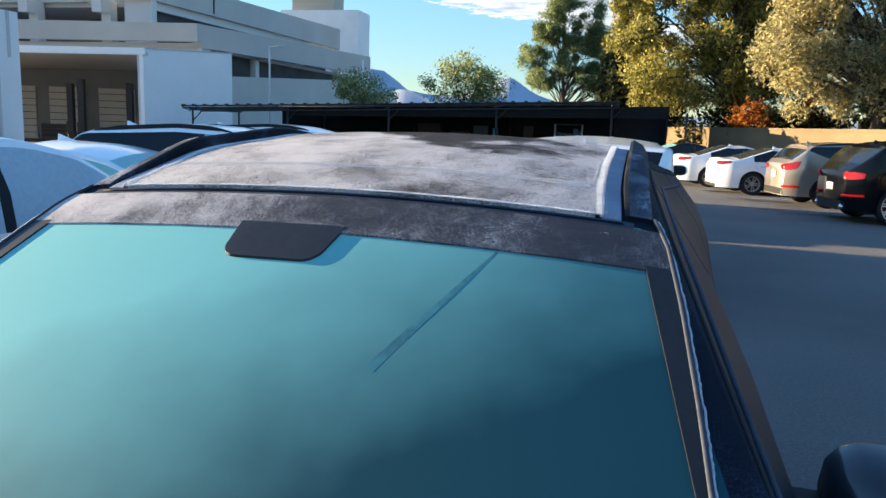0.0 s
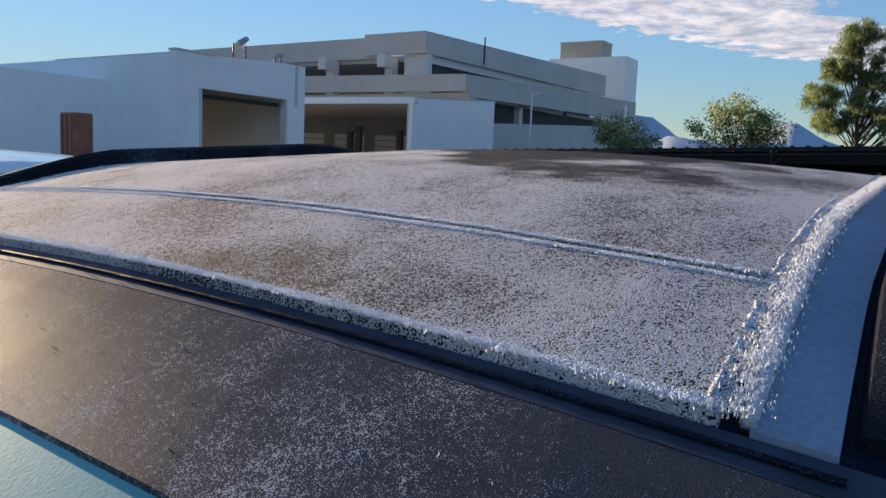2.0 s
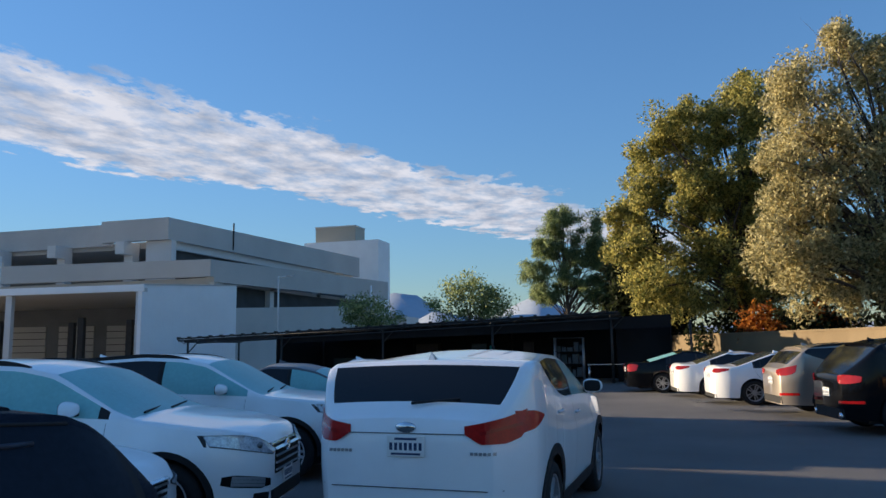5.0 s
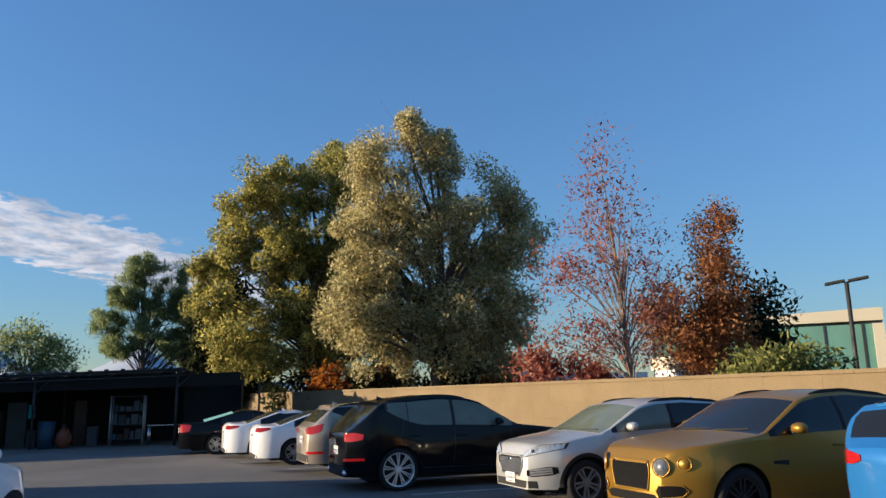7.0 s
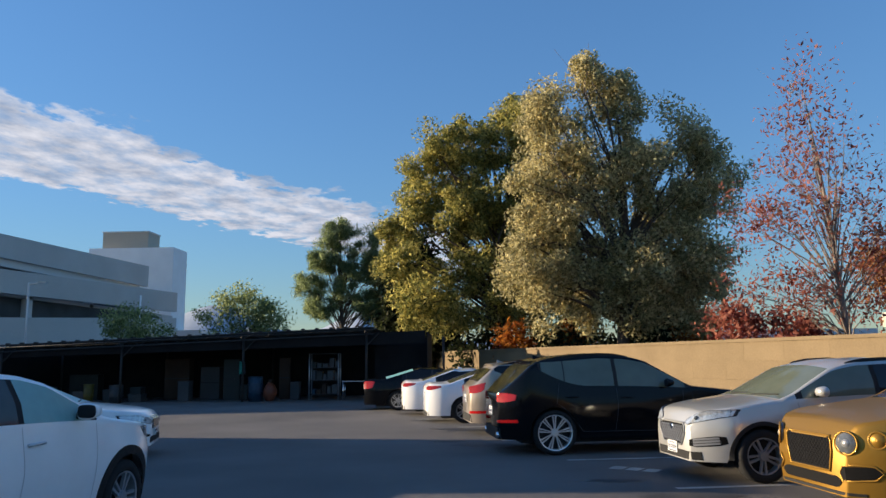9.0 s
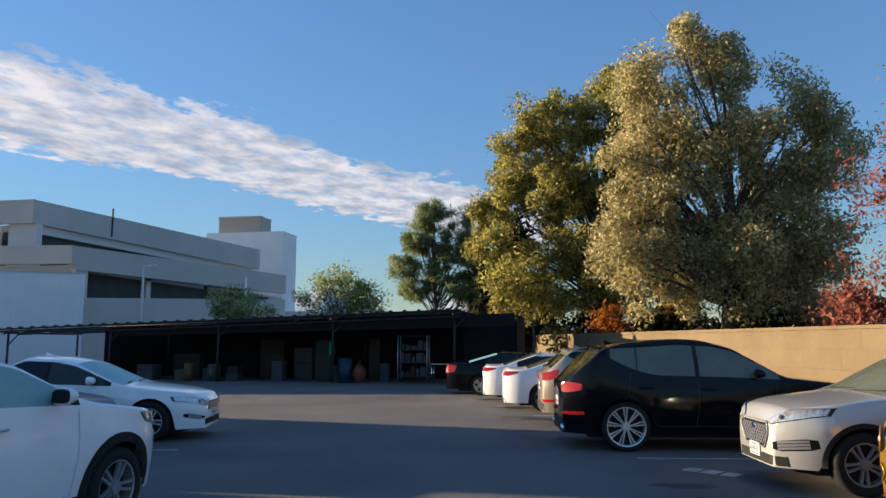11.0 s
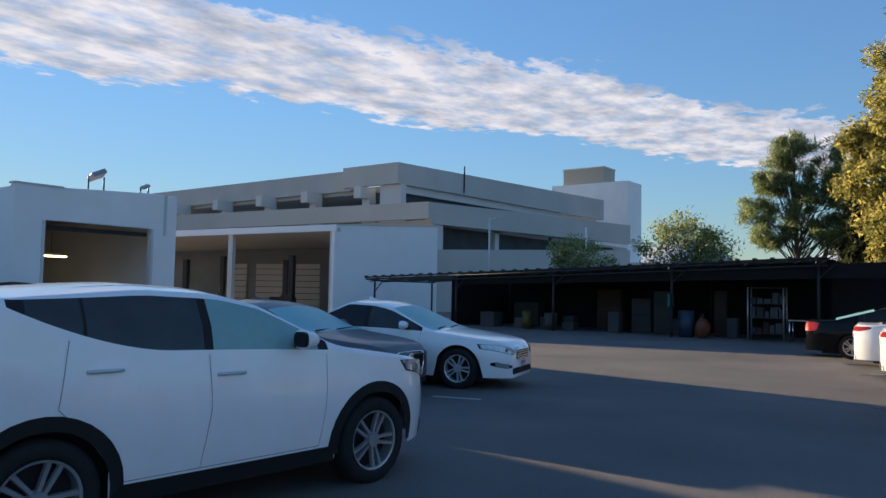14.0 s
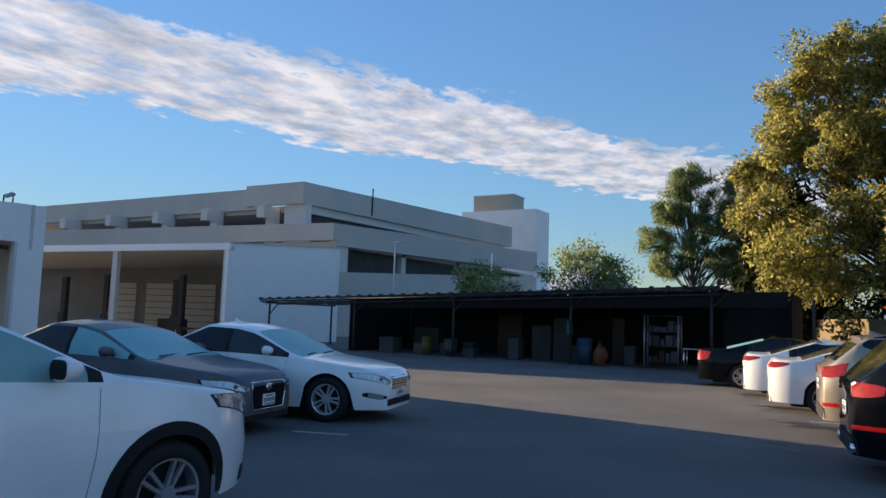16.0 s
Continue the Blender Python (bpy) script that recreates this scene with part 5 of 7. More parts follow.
def row_right():
    H = 8.0
    # black luxury SUV
    c = make_car("black_suv", BENT, BLACK, glass(GLASS_PALE, GLASS_PALE, GLASS_DARK, GLASS_PALE), "glossy black luxury SUV with large bright wheels",
                 *at_axle((5.83, 13.68), H, 2.995, 2.0, False, -1), H, "big", handle_z=0.98, chrome=False, H=1.78, L=4.92, rear_roof=-1.8, rear_base=(-2.32, 1.2), win_end=-1.72, kick=(-0.9, 0.26, 0.8))
    taillights(c, ((0.60, 0.96, 1.05), (0.66, 0.92, 1.08), (0.80, 0.92, 1.08), (0.90, 0.94, 1.07), (0.945, 0.96, 1.05)), TAIL_ON)
    c.end_patch("reflector", -1, (0.55, 0.93), (0.55, 0.57), (0.60, 0.62), TAIL, off=0.008, side=-1, n=8)
    c.end_patch("reflector", -1, (0.55, 0.93), (0.55, 0.57), (0.60, 0.62), TAIL, off=0.008, side=1, n=8)
    lower_trim(c, -1, 0.27, 0.46)
    c.plate(-1, 0.74)
    for side in (1, -1):
        tube("exhaust", (c.xr + 0.12, side * 0.62, 0.34), (c.xr - 0.03, side * 0.62, 0.34), 0.055, CHROME, c.root, seg=12)
    spoiler(c, BLACK)
    # champagne SUV
    c = make_car("champagne_suv", SUV, CHAMPAGNE, glass(GLASS_DARK, GLASS_DARK), "champagne metallic SUV with roof rails", *at_axle((5.42, 17.2), H, 2.70, 1.88, False, -1), H, "plain")
    taillights(c, ((0.47, 0.99, 1.05), (0.60, 0.93, 1.07), (0.80, 0.93, 1.12), (0.90, 0.97, 1.16), (0.925, 1.02, 1.17)), TAIL_ON)
    c.end_patch("reflector", -1, (0.62, 0.88), (0.48, 0.49), (0.54, 0.55), TAIL, off=0.012, side=-1, n=6)
    lower_trim(c, -1, 0.30, 0.46)
    c.plate(-1, 0.80)
    spoiler(c, CHAMPAGNE)
    rear_wiper(c)
    # two white sedans
    for hub, lab in (((4.18, 20.58), "white sedan with red tail lamps, nose to the wall"), ((3.28, 23.4), "white sedan with a sloping boot, nose to the wall")):
        c = make_car("white_sedan", SEDAN, WHITE, glass(GLASS_FROST, GLASS_DARK, GLASS_SMOKE, GLASS_DARK), lab, *at_axle(hub, H, 2.80, 1.86, False, -1), H, "grey", L=4.72, W=1.86, wb=2.80,
                     rear_base=(-1.85, 1.08), rear_roof=-0.75, handle_z=0.84, fo=0.93)
        taillights(c, ((0.50, 0.93, 0.98), (0.62, 0.88, 1.0), (0.78, 0.88, 1.0), (0.88, 0.92, 1.0), (0.915, 0.95, 0.99)), TAIL_ON)
        c.plate(-1, 0.80)
        lower_trim(c, -1, 0.20, 0.30)
    c = make_car("black_sedan", SEDAN, BLACK, glass(GLASS_DARK, GLASS_DARK, GLASS_FROST), "black sedan beside the storage canopy", *at_axle((1.85, 26.05), H, 3.0, 1.9, False, -1), H, "grey", L=5.1, W=1.9, wb=3.0,
                 rear_base=(-1.95, 1.1), rear_roof=-0.9)
    taillights(c, ((0.60, 0.76, 0.98), (0.66, 0.74, 1.0), (0.80, 0.74, 1.0), (0.87, 0.76, 0.99), (0.90, 0.78, 0.97)), TAIL_ON)
    c.plate(-1, 0.80)
    # silver compact SUV, nose out
    c = make_car("silver_suv", TUC, SILVER, glass(GLASS_PALE, GLASS_PALE), "silver compact SUV with dark lattice grille, nose out", 9.46, 11.62, 180 + H, "grey", rails=True)
    headlights(c, 0.40, 0.85, 0.77, 0.87, 0.09)
    mesh_grille(c, 0.42, 0.47, 0.775, "dark grille with a bright lattice and chrome frame", RIM_GREY, 0.075, RIM_GREY, 0.72)
    fogs(c, 0.55, 0.84, 0.46, 0.58)
    lower_trim(c, 1, 0.29, 0.40)
    c.plate(1, 0.42)
    c.emblem(1, 0.70, CHROME, 0.06, 0.038)
    front_wipers(c)
    # gold luxury SUV, nose out
    c = make_car("gold_suv", BENT, GOLD, glass(GLASS_DARK, GLASS_DARK), "gold metallic luxury SUV with round lamps, nose out", 10.45, 8.95, 180 + H, "dark", chrome=False, rails=True, handle_z=1.0)
    mesh_grille(c, 0.40, 0.50, 0.855, "black lattice grille with gold frame", GOLD, 0.055, BLACK_MESH, 0.88)
    for side in (1, -1):
        for y, z, r in ((0.60, 0.80, 0.115), (0.80, 0.84, 0.082)):
            x = c.end_x(1, y, z)
            tilt = Vector((1, side * (0.55 if y < 0.7 else 1.0), 0.1)).normalized()
            bm = bmesh.new()
            m = Matrix.Translation((x - 0.0, side * y, z)) @ tilt.to_track_quat("Z", "Y").to_matrix().to_4x4()
            bmesh.ops.create_cone(bm, cap_ends=True, segments=24, radius1=r, radius2=r * 0.86, depth=0.04, matrix=m @ Matrix.Translation((0, 0, -0.012)))
            h = part("headlight", bm, LENS_DARK if y < 0.7 else GOLD, c.root, "round clear headlight" if y < 0.7 else "round lamp with a gold cover", True)
            bm = bmesh.new()
            add_sweep(bm, [m @ Vector((r * math.cos(i * math.pi / 18), r * math.sin(i * math.pi / 18), 0.004)) for i in range(36)], 0.010, 8, True, tilt)
            part("lamp_ring", bm, GOLD, h, "", True)
            bm = bmesh.new()
            bmesh.ops.create_uvsphere(bm, u_segments=14, v_segments=8, radius=r * 0.5, matrix=m @ Matrix.Translation((0, 0, -0.03)))
            part("lamp_bulb", bm, RIM_GREY if y < 0.7 else GOLD, h, "", True)
        f = c.end_patch("side_intake", 1, (0.52, 0.57, 0.76, 0.81), (0.49, 0.43, 0.46, 0.51), (0.51, 0.57, 0.58, 0.56), GRILLE, off=0.006, side=side, n=20)
        bm = bmesh.new()
        ring = [(0.51, 0.50), (0.56, 0.425), (0.66, 0.435), (0.77, 0.45), (0.82, 0.52), (0.78, 0.585), (0.67, 0.59), (0.56, 0.575)]
        add_sweep(bm, [(c.end_x(1, y, z) + 0.006, side * y, z) for y, z in ring], 0.010, 8, True, (1, 0, 0))
        part("intake_rim", bm, GOLD, f, "", True)
    c.end_patch("air_intake", 1, (-0.52, -0.46, 0.46, 0.52), (0.40, 0.35, 0.35, 0.40), (0.42, 0.46, 0.46, 0.42), GRILLE, off=0.006, n=24)
    c.end_patch("chin", 1, (-0.70, 0.70), (0.285, 0.285), (0.315, 0.315), CLAD, off=0.014, n=14)
    for side in (1, -1):
        c.side_patch("fender_vent", (0.75, 1.0), (0.78, 0.80), (0.84, 0.84), side, CLAD, off=0.004)
    front_wipers(c)
    # blue compact SUV
    c = make_car("blue_suv", TUC, BLUE, glass(GLASS_DARK, GLASS_DARK), "bright blue compact SUV seen from behind", 11.8, 6.12, H, "plain", rails=True)
    taillights(c, ((0.45, 0.96, 1.02), (0.56, 0.92, 1.05), (0.76, 0.92, 1.10), (0.86, 0.95, 1.14), (0.905, 1.0, 1.14)), TAIL_ON)
    c.end_patch("bumper_reflector", -1, (0.68, 0.86), (0.55, 0.55), (0.62, 0.62), TAIL, off=0.01, side=1, n=6)
    c.plate(-1, 0.80)
    c.emblem(-1, 0.99)
    c.end_patch("lower_bumper", -1, (-0.85, 0.85), (0.30, 0.30), (0.50, 0.50), RIM_GREY, off=0.012, n=16)
    spoiler(c, BLUE)
    rear_wiper(c)
    c.end_patch("brake_lamp", -1, (-0.16, 0.16), (1.50, 1.50), (1.54, 1.54), TAIL, off=0.03, n=4)


row_right()


# ---- the frosted car ----
def frost_mat(name, frost, dark, cover, warm=(0.80, 0.80, 0.82), cells=700.0, patch=3.0, sheen=0.6, bump=0.2, bare=False, fade=None, edge=(0.18, 0.95)):
    """Hoar frost over paint or glass: crystal grains a few millimetres wide, thicker and thinner in patches."""
    m = bpy.data.materials.new(name)
    m.use_nodes = True
    n, l = m.node_tree.nodes, m.node_tree.links
    p = n["Principled BSDF"]
    co = n.new("ShaderNodeTexCoord")

    def noise_tex(scale, detail):
        t = n.new("ShaderNodeTexNoise")
        t.inputs["Scale"].default_value, t.inputs["Detail"].default_value = scale, detail
        l.new(co.outputs["Object"], t.inputs["Vector"])
        return t.outputs["Fac"]
    v = n.new("ShaderNodeTexVoronoi")
    v.feature = "F1"
    v.inputs["Scale"].default_value = cells
    v.inputs["Randomness"].default_value = 1.0
    l.new(co.outputs["Object"], v.inputs["Vector"])
    grain = math_node(n, l, "SUBTRACT", 1.0, v.outputs["Distance"])
    big, mid, fine = noise_tex(patch, 5), noise_tex(26, 5), noise_tex(230, 5)
    t = math_node(n, l, "MULTIPLY_ADD", math_node(n, l, "SUBTRACT", big, 0.5), 2.8, cover)
    t = math_node(n, l, "MULTIPLY_ADD", math_node(n, l, "SUBTRACT", mid, 0.5), 0.9, t)
    if bare:
        # an uneven patch towards the rear where the frost has melted off
        sep = n.new("ShaderNodeSeparateXYZ")
        l.new(co.outputs["Object"], sep.inputs[0])
        ax = math_node(n, l, "MULTIPLY_ADD", sep.outputs[0], 1.0, 0.90)
        ay = math_node(n, l, "MULTIPLY_ADD", ax, -0.38, math_node(n, l, "ADD", sep.outputs[1], 0.02))
        d = math_node(n, l, "ADD", math_node(n, l, "POWER", math_node(n, l, "ABSOLUTE", math_node(n, l, "DIVIDE", ax, 0.68)), 2.0), math_node(n, l, "POWER", math_node(n, l, "ABSOLUTE", math_node(n, l, "DIVIDE", ay, 0.27)), 2.0))
        d = math_node(n, l, "MULTIPLY_ADD", math_node(n, l, "SUBTRACT", noise_tex(7, 6), 0.5), 3.0, d)
        k = n.new("ShaderNodeMapRange")
        l.new(d, k.inputs["Value"])
        for key, val in (("From Min", 0.55), ("From Max", 1.35), ("To Min", -1.7), ("To Max", 0.0)):
            k.inputs[key].default_value = val
        t = math_node(n, l, "ADD", t, k.outputs[0])
    if fade:
        # frost that thickens or thins along the panel
        sp = n.new("ShaderNodeSeparateXYZ")
        l.new(co.outputs["Object"], sp.inputs[0])
        g = math_node(n, l, "MULTIPLY_ADD", sp.outputs[0], fade[0], math_node(n, l, "MULTIPLY_ADD", sp.outputs[1], fade[1], fade[2]))
        t = math_node(n, l, "ADD", t, math_node(n, l, "MINIMUM", math_node(n, l, "MAXIMUM", g, -1.4), 0.5))
    t = math_node(n, l, "MULTIPLY_ADD", math_node(n, l, "SUBTRACT", fine, 0.5), 1.6, t)
    t = math_node(n, l, "MULTIPLY_ADD", math_node(n, l, "SUBTRACT", grain, 0.55), 2.1, t)
    r = n.new("ShaderNodeMapRange")
    l.new(t, r.inputs["Value"])
    r.inputs["From Min"].default_value, r.inputs["From Max"].default_value = edge
    mx = n.new("ShaderNodeMix")
    mx.data_type = "RGBA"
    l.new(r.outputs[0], mx.inputs["Factor"])
    mx.inputs["A"].default_value, mx.inputs["B"].default_value = (*dark, 1), (*frost, 1)
    l.new(mx.outputs["Result"], p.inputs["Base Color"])
    ro = n.new("ShaderNodeMapRange")
    l.new(r.outputs[0], ro.inputs["Value"])
    ro.inputs["To Min"].default_value, ro.inputs["To Max"].default_value = 0.55, 0.85
    p.inputs["Specular IOR Level"].default_value = 0.05
    l.new(math_node(n, l, "MULTIPLY", r.outputs[0], sheen), p.inputs["Sheen Weight"])
    p.inputs["Sheen Roughness"].default_value = 0.35
    p.inputs["Sheen Tint"].default_value = (*frost, 1)
    l.new(ro.outputs[0], p.inputs["Roughness"])
    b = n.new("ShaderNodeBump")
    b.inputs["Strength"].default_value, b.inputs["Distance"].default_value = bump, 0.002
    l.new(t, b.inputs["Height"])
    l.new(b.outputs[0], p.inputs["Normal"])
    return m


FROST_ROOF = frost_mat("frosted_roof_glass", (0.92, 0.90, 0.93), (0.045, 0.038, 0.036), 1.20, cells=760.0, patch=4.0, sheen=0.4, bump=1.0, bare=True, edge=(0.58, 0.88))
FROST_RAIL = frost_mat("frosted_rail", (0.20, 0.22, 0.28), (0.010, 0.011, 0.015), -0.12, patch=8, sheen=0.1)
FROST_TOP = frost_mat("frosted_rail_top", (0.42, 0.47, 0.58), (0.03, 0.036, 0.05), 0.12, patch=9, sheen=0.2, fade=(1.5, 0.0, 0.0), edge=(0.3, 0.9))
FROST_THIN = frost_mat("thin_frost_on_dark_glass", (0.60, 0.56, 0.55), (0.055, 0.055, 0.062), 0.60, cells=900.0, patch=6, sheen=0.0, bump=0.05, fade=(0.0, -0.75, -0.05), edge=(0.35, 0.95))
FROST_PAINT = frost_mat("thin_frost_on_dark_paint", (0.045, 0.055, 0.085), (0.008, 0.011, 0.019), 0.10, patch=4, sheen=0.1)
FROST_EDGE = mat("frost_crystals", (0.72, 0.74, 0.78), 0.6, var=0.12, scale=40)
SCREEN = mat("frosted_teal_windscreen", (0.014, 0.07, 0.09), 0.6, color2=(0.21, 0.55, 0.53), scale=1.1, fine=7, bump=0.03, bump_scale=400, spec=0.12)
ROPE = mat("thick_hoar_frost", (0.60, 0.62, 0.68), 0.75, var=0.22, scale=60, fine=420, bump=0.7, bump_scale=420, spec=0.15)
SEAL = mat("dark_seal", (0.022, 0.028, 0.045), 0.6, var=0.3, scale=30)
STRIP = mat("smooth_frosted_paint", (0.18, 0.205, 0.26), 0.6, color2=(0.33, 0.36, 0.43), scale=9, fine=260, bump=0.1, bump_scale=500, spec=0.2)
SIDE_DULL = mat("dull_dark_glass", (0.008, 0.012, 0.020), 0.42, var=0.3, scale=4, spec=0.15)


def dim_towards(m):
    """Paints back-light into the windscreen's colour, darker towards its lower left corner."""
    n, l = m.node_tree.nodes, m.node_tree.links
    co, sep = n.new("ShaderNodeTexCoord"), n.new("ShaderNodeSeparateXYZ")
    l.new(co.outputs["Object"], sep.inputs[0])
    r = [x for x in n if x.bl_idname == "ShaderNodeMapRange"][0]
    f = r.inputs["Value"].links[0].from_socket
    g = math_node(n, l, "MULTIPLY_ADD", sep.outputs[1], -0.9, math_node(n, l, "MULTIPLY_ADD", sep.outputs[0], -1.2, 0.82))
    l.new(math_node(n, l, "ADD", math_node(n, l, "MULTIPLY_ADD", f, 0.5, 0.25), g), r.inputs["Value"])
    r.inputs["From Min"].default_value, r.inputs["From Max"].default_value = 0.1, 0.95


dim_towards(SCREEN)
SCREEN_DARK = mat("windscreen_dark_band", (0.012, 0.012, 0.014), 0.45, var=0.3, scale=5)


def roof_point(c, x, y, lift=0.0):
    """A point on the roof or windscreen over (x, y)."""
    sec = c.section(x)
    top = [(p[0], p[1]) for p in sec[11:]][::-1]
    side = [(p[0], p[1]) for p in sec[7:12]]
    a = abs(y)
    if a <= top[-1][0]:
        z = float(np.interp(a, [p[0] for p in top], [p[1] for p in top]))
    else:
        z = float(np.interp(a, [p[0] for p in side][::-1], [p[1] for p in side][::-1]))
    return Vector((x, y, z + lift))


def sheet(c, name, xs, ys_of, material, lift, parent, label="", thick=0.008, smooth=True):
    """A thin plate lying on the roof: for each x the ys run between two edges."""
    vs, fs, m = [], [], 15
    for x in xs:
        a, b = ys_of(x)
        vs += [tuple(roof_point(c, x, a + (b - a) * k / (m - 1), lift)) for k in range(m)]
    n = len(xs)
    for i in range(n - 1):
        for j in range(m - 1):
            fs.append((i * m + j, (i + 1) * m + j, (i + 1) * m + j + 1, i * m + j + 1))
    return c.solid(name, vs, fs, n, m, (0, 0, -thick), material, parent, label, False)


def crystals(c, name, pts, count, spread, size, parent):
    """Frost needles standing along a line of roof points."""
    rng = np.random.default_rng(5 + count)
    vs, fs = [], []
    for _ in range(count):
        u = rng.random() * (len(pts) - 1)
        i = min(int(u), len(pts) - 2)
        p = pts[i].lerp(pts[i + 1], u - i)
        q = p + Vector((rng.normal(0, spread), rng.normal(0, spread), 0))
        h = size * (0.3 + rng.random())
        w = h * 0.32
        lean = Vector((rng.normal(0, 0.5), rng.normal(0, 0.5), 1)).normalized() * h
        a = rng.random() * 6.28
        base = [q + Vector((w * math.cos(a + k * 2.09), w * math.sin(a + k * 2.09), -0.001)) for k in range(3)]
        o = len(vs)
        vs += [tuple(b) for b in base] + [tuple(q + lean)]
        fs += [(o, o + 1, o + 3), (o + 1, o + 2, o + 3), (o + 2, o, o + 3)]
    ob = part_mesh(name, mesh_from(name, vs, fs), FROST_EDGE, parent)
    ob["kind"] = "stuff"
    return ob


def hero():
    s = dict(SUV, header=0.20, tumble=0.56, rails=False, H=1.685, L=4.36, rear_base=(-1.99, 1.17), tail_z=1.10, drops=(0.121, 0.038), crown=0.03, rear_roof=-1.66, roof_drop=0.10, win_end=-1.7)
    root = thing("dark_suv", "dark SUV with a frost-covered glass roof and teal windscreen", "car", pose(-0.485, -1.64, 0, 0, 0, -91.8), group="parked cars")
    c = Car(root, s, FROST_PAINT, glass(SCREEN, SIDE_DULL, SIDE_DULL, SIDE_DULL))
    c.wheels("grey")
    c.arches(CLAD)
    c.doors()
    c.mirror(DARKBLUE)
    c.handles(DARKBLUE, 0.96)
    c.fin(DARKBLUE)
    hx = s["header"]
    trim_y = lambda x: float(np.interp(x, (0.16, 0.26, 0.40, 0.59, 1.0), (0.636, 0.664, 0.686, 0.708, 0.745)))  # noqa: E731
    # roof panels of dark glass with a joint across, and painted strips beside them
    edge = lambda x: 0.516 + 0.05 * max(0, x)  # noqa: E731
    joint = hx - 0.18
    front_xs = np.linspace(joint + 0.0035, hx - 0.012, 9)
    back_xs = np.linspace(-1.60, joint - 0.0035, 30)
    g1 = sheet(c, "front_roof_panel", front_xs, lambda x: (-edge(x), edge(x)), FROST_ROOF, 0.010, root, "frosted dark glass panel")
    g2 = sheet(c, "rear_roof_panel", back_xs, lambda x: (-edge(x), edge(x)), FROST_ROOF, 0.010, root, "frosted dark glass panel")
    all_xs = np.linspace(-1.62, hx - 0.012, 36)
    for side in (1, -1):
        sheet(c, "roof_strip", all_xs, lambda x: (side * (edge(x) + 0.014), side * (edge(x) + 0.050)), STRIP, 0.006, root, "smooth blue-grey frosted roof strip")
        # rail: a low bar rising from a flat foot, dark on its sides, frosted on top
        n = 44
        rows = []
        for i in range(n):
            x = hx - 0.030 - 1.74 * i / (n - 1)
            lift = 0.007 + 0.030 * min(1.0, i / 9) ** 0.8 * min(1.0, (n - 1 - i) / 6)
            y0 = edge(x) + 0.053
            row = []
            for dy, dz in ((0.0, -0.004), (0.005, lift * 0.86), (0.013, lift), (0.040, lift * 0.96), (0.056, lift * 0.70), (0.066, -0.014)):
                q = roof_point(c, x, y0 + dy, 0)
                row.append((q.x, side * q.y, q.z + dz))
            rows.append(row)

        def strip_of(name, j0, j1, material, parent, label="", ends=False):
            w = j1 - j0 + 1
            fs = [(i * w + j, i * w + j + 1, i * w + w + j + 1, i * w + w + j) for i in range(n - 1) for j in range(w - 1)]
            if ends:
                fs += [tuple(range(w)), tuple((n - 1) * w + j for j in range(w - 1, -1, -1))]
            return part_mesh(name, mesh_from(name, [r[j] for r in rows for j in range(j0, j1 + 1)], fs), material, parent, label, not ends)
        r = strip_of("roof_rail", 0, 5, FROST_RAIL, root, "black roof rail with frost", True)
        rows = [[(x, y, z + 0.0006) for x, y, z in row] for row in rows]
        strip_of("rail_top", 2, 4, FROST_TOP, r, "blue-grey frost on the rail")
        line = [roof_point(c, x, side * (edge(x) + 0.007), 0.010) for x in np.linspace(-1.58, hx - 0.015, 40)]
        crystals(c, "frost_fringe", line, 45000, 0.0050, 0.0013, root)
        # drip channel and bright piping down the pillar
        bm = bmesh.new()
        pts = [roof_point(c, x, side * trim_y(x), 0.003) for x in np.linspace(hx - 0.035, s["cowl"] - 0.05, 26)]
        add_sweep(bm, pts, 0.0048, 8)
        part("pillar_trim", bm, SEAL, root, "dark rubber trim along the pillar", True)
        bm = bmesh.new()
        rng = random.Random(31 + side)
        pts = [roof_point(c, x, side * (trim_y(x) + 0.006), 0.004) + Vector((0, rng.uniform(-0.0012, 0.0012), rng.uniform(-0.001, 0.001))) for x in np.linspace(hx - 0.030, hx + 0.55, 90)]
        add_sweep(bm, pts, 0.0021, 6)
        part("pillar_frost", bm, ROPE, root, "thin frost along the pillar trim", True)
        # door opening and window seal along the flank
        for up, wide, material, x_end in ((0.93, 0.0045, GAP, -1.6), (0.80, 0.0065, SEAL, -1.5)):
            line = []
            for x in np.linspace(s["cowl"] - 0.12, x_end, 60):
                sec = c.section(x)
                z = sec[7][1] + (sec[11][1] - sec[7][1]) * up
                line.append((x, side * (c.side_y(x, z) + 0.001), z))
            bm = bmesh.new()
            add_sweep(bm, line, wide, 6)
            part("door_gap" if material is GAP else "window_seal", bm, material, root, "", True)
    # header joint with frost on its lip
    def lip(pts, r, material=ROPE):
        bm = bmesh.new()
        add_sweep(bm, pts, r, 8, False, (0.3, 0.2, 1))
        for v in bm.verts:
            v.co += Vector((1, 0.7, 0.7)) * 0.0022 * noise.noise(v.co * 190) + Vector((0, 0, 1)) * 0.0008 * noise.noise(v.co * 60)
        part("frost_lip", bm, material, root, "thick white frost along the joint", True)
    lip([roof_point(c, hx - 0.016, y, 0.008) for y in np.linspace(-0.515, 0.515, 160)], 0.0034)
    for side in (1, -1):
        for off, r in ((-0.006, 0.0033), (0.0130, 0.0038)):
            lip([roof_point(c, x, side * (edge(x) + off), 0.007) for x in np.linspace(-1.58, hx - 0.014, 240)], r)
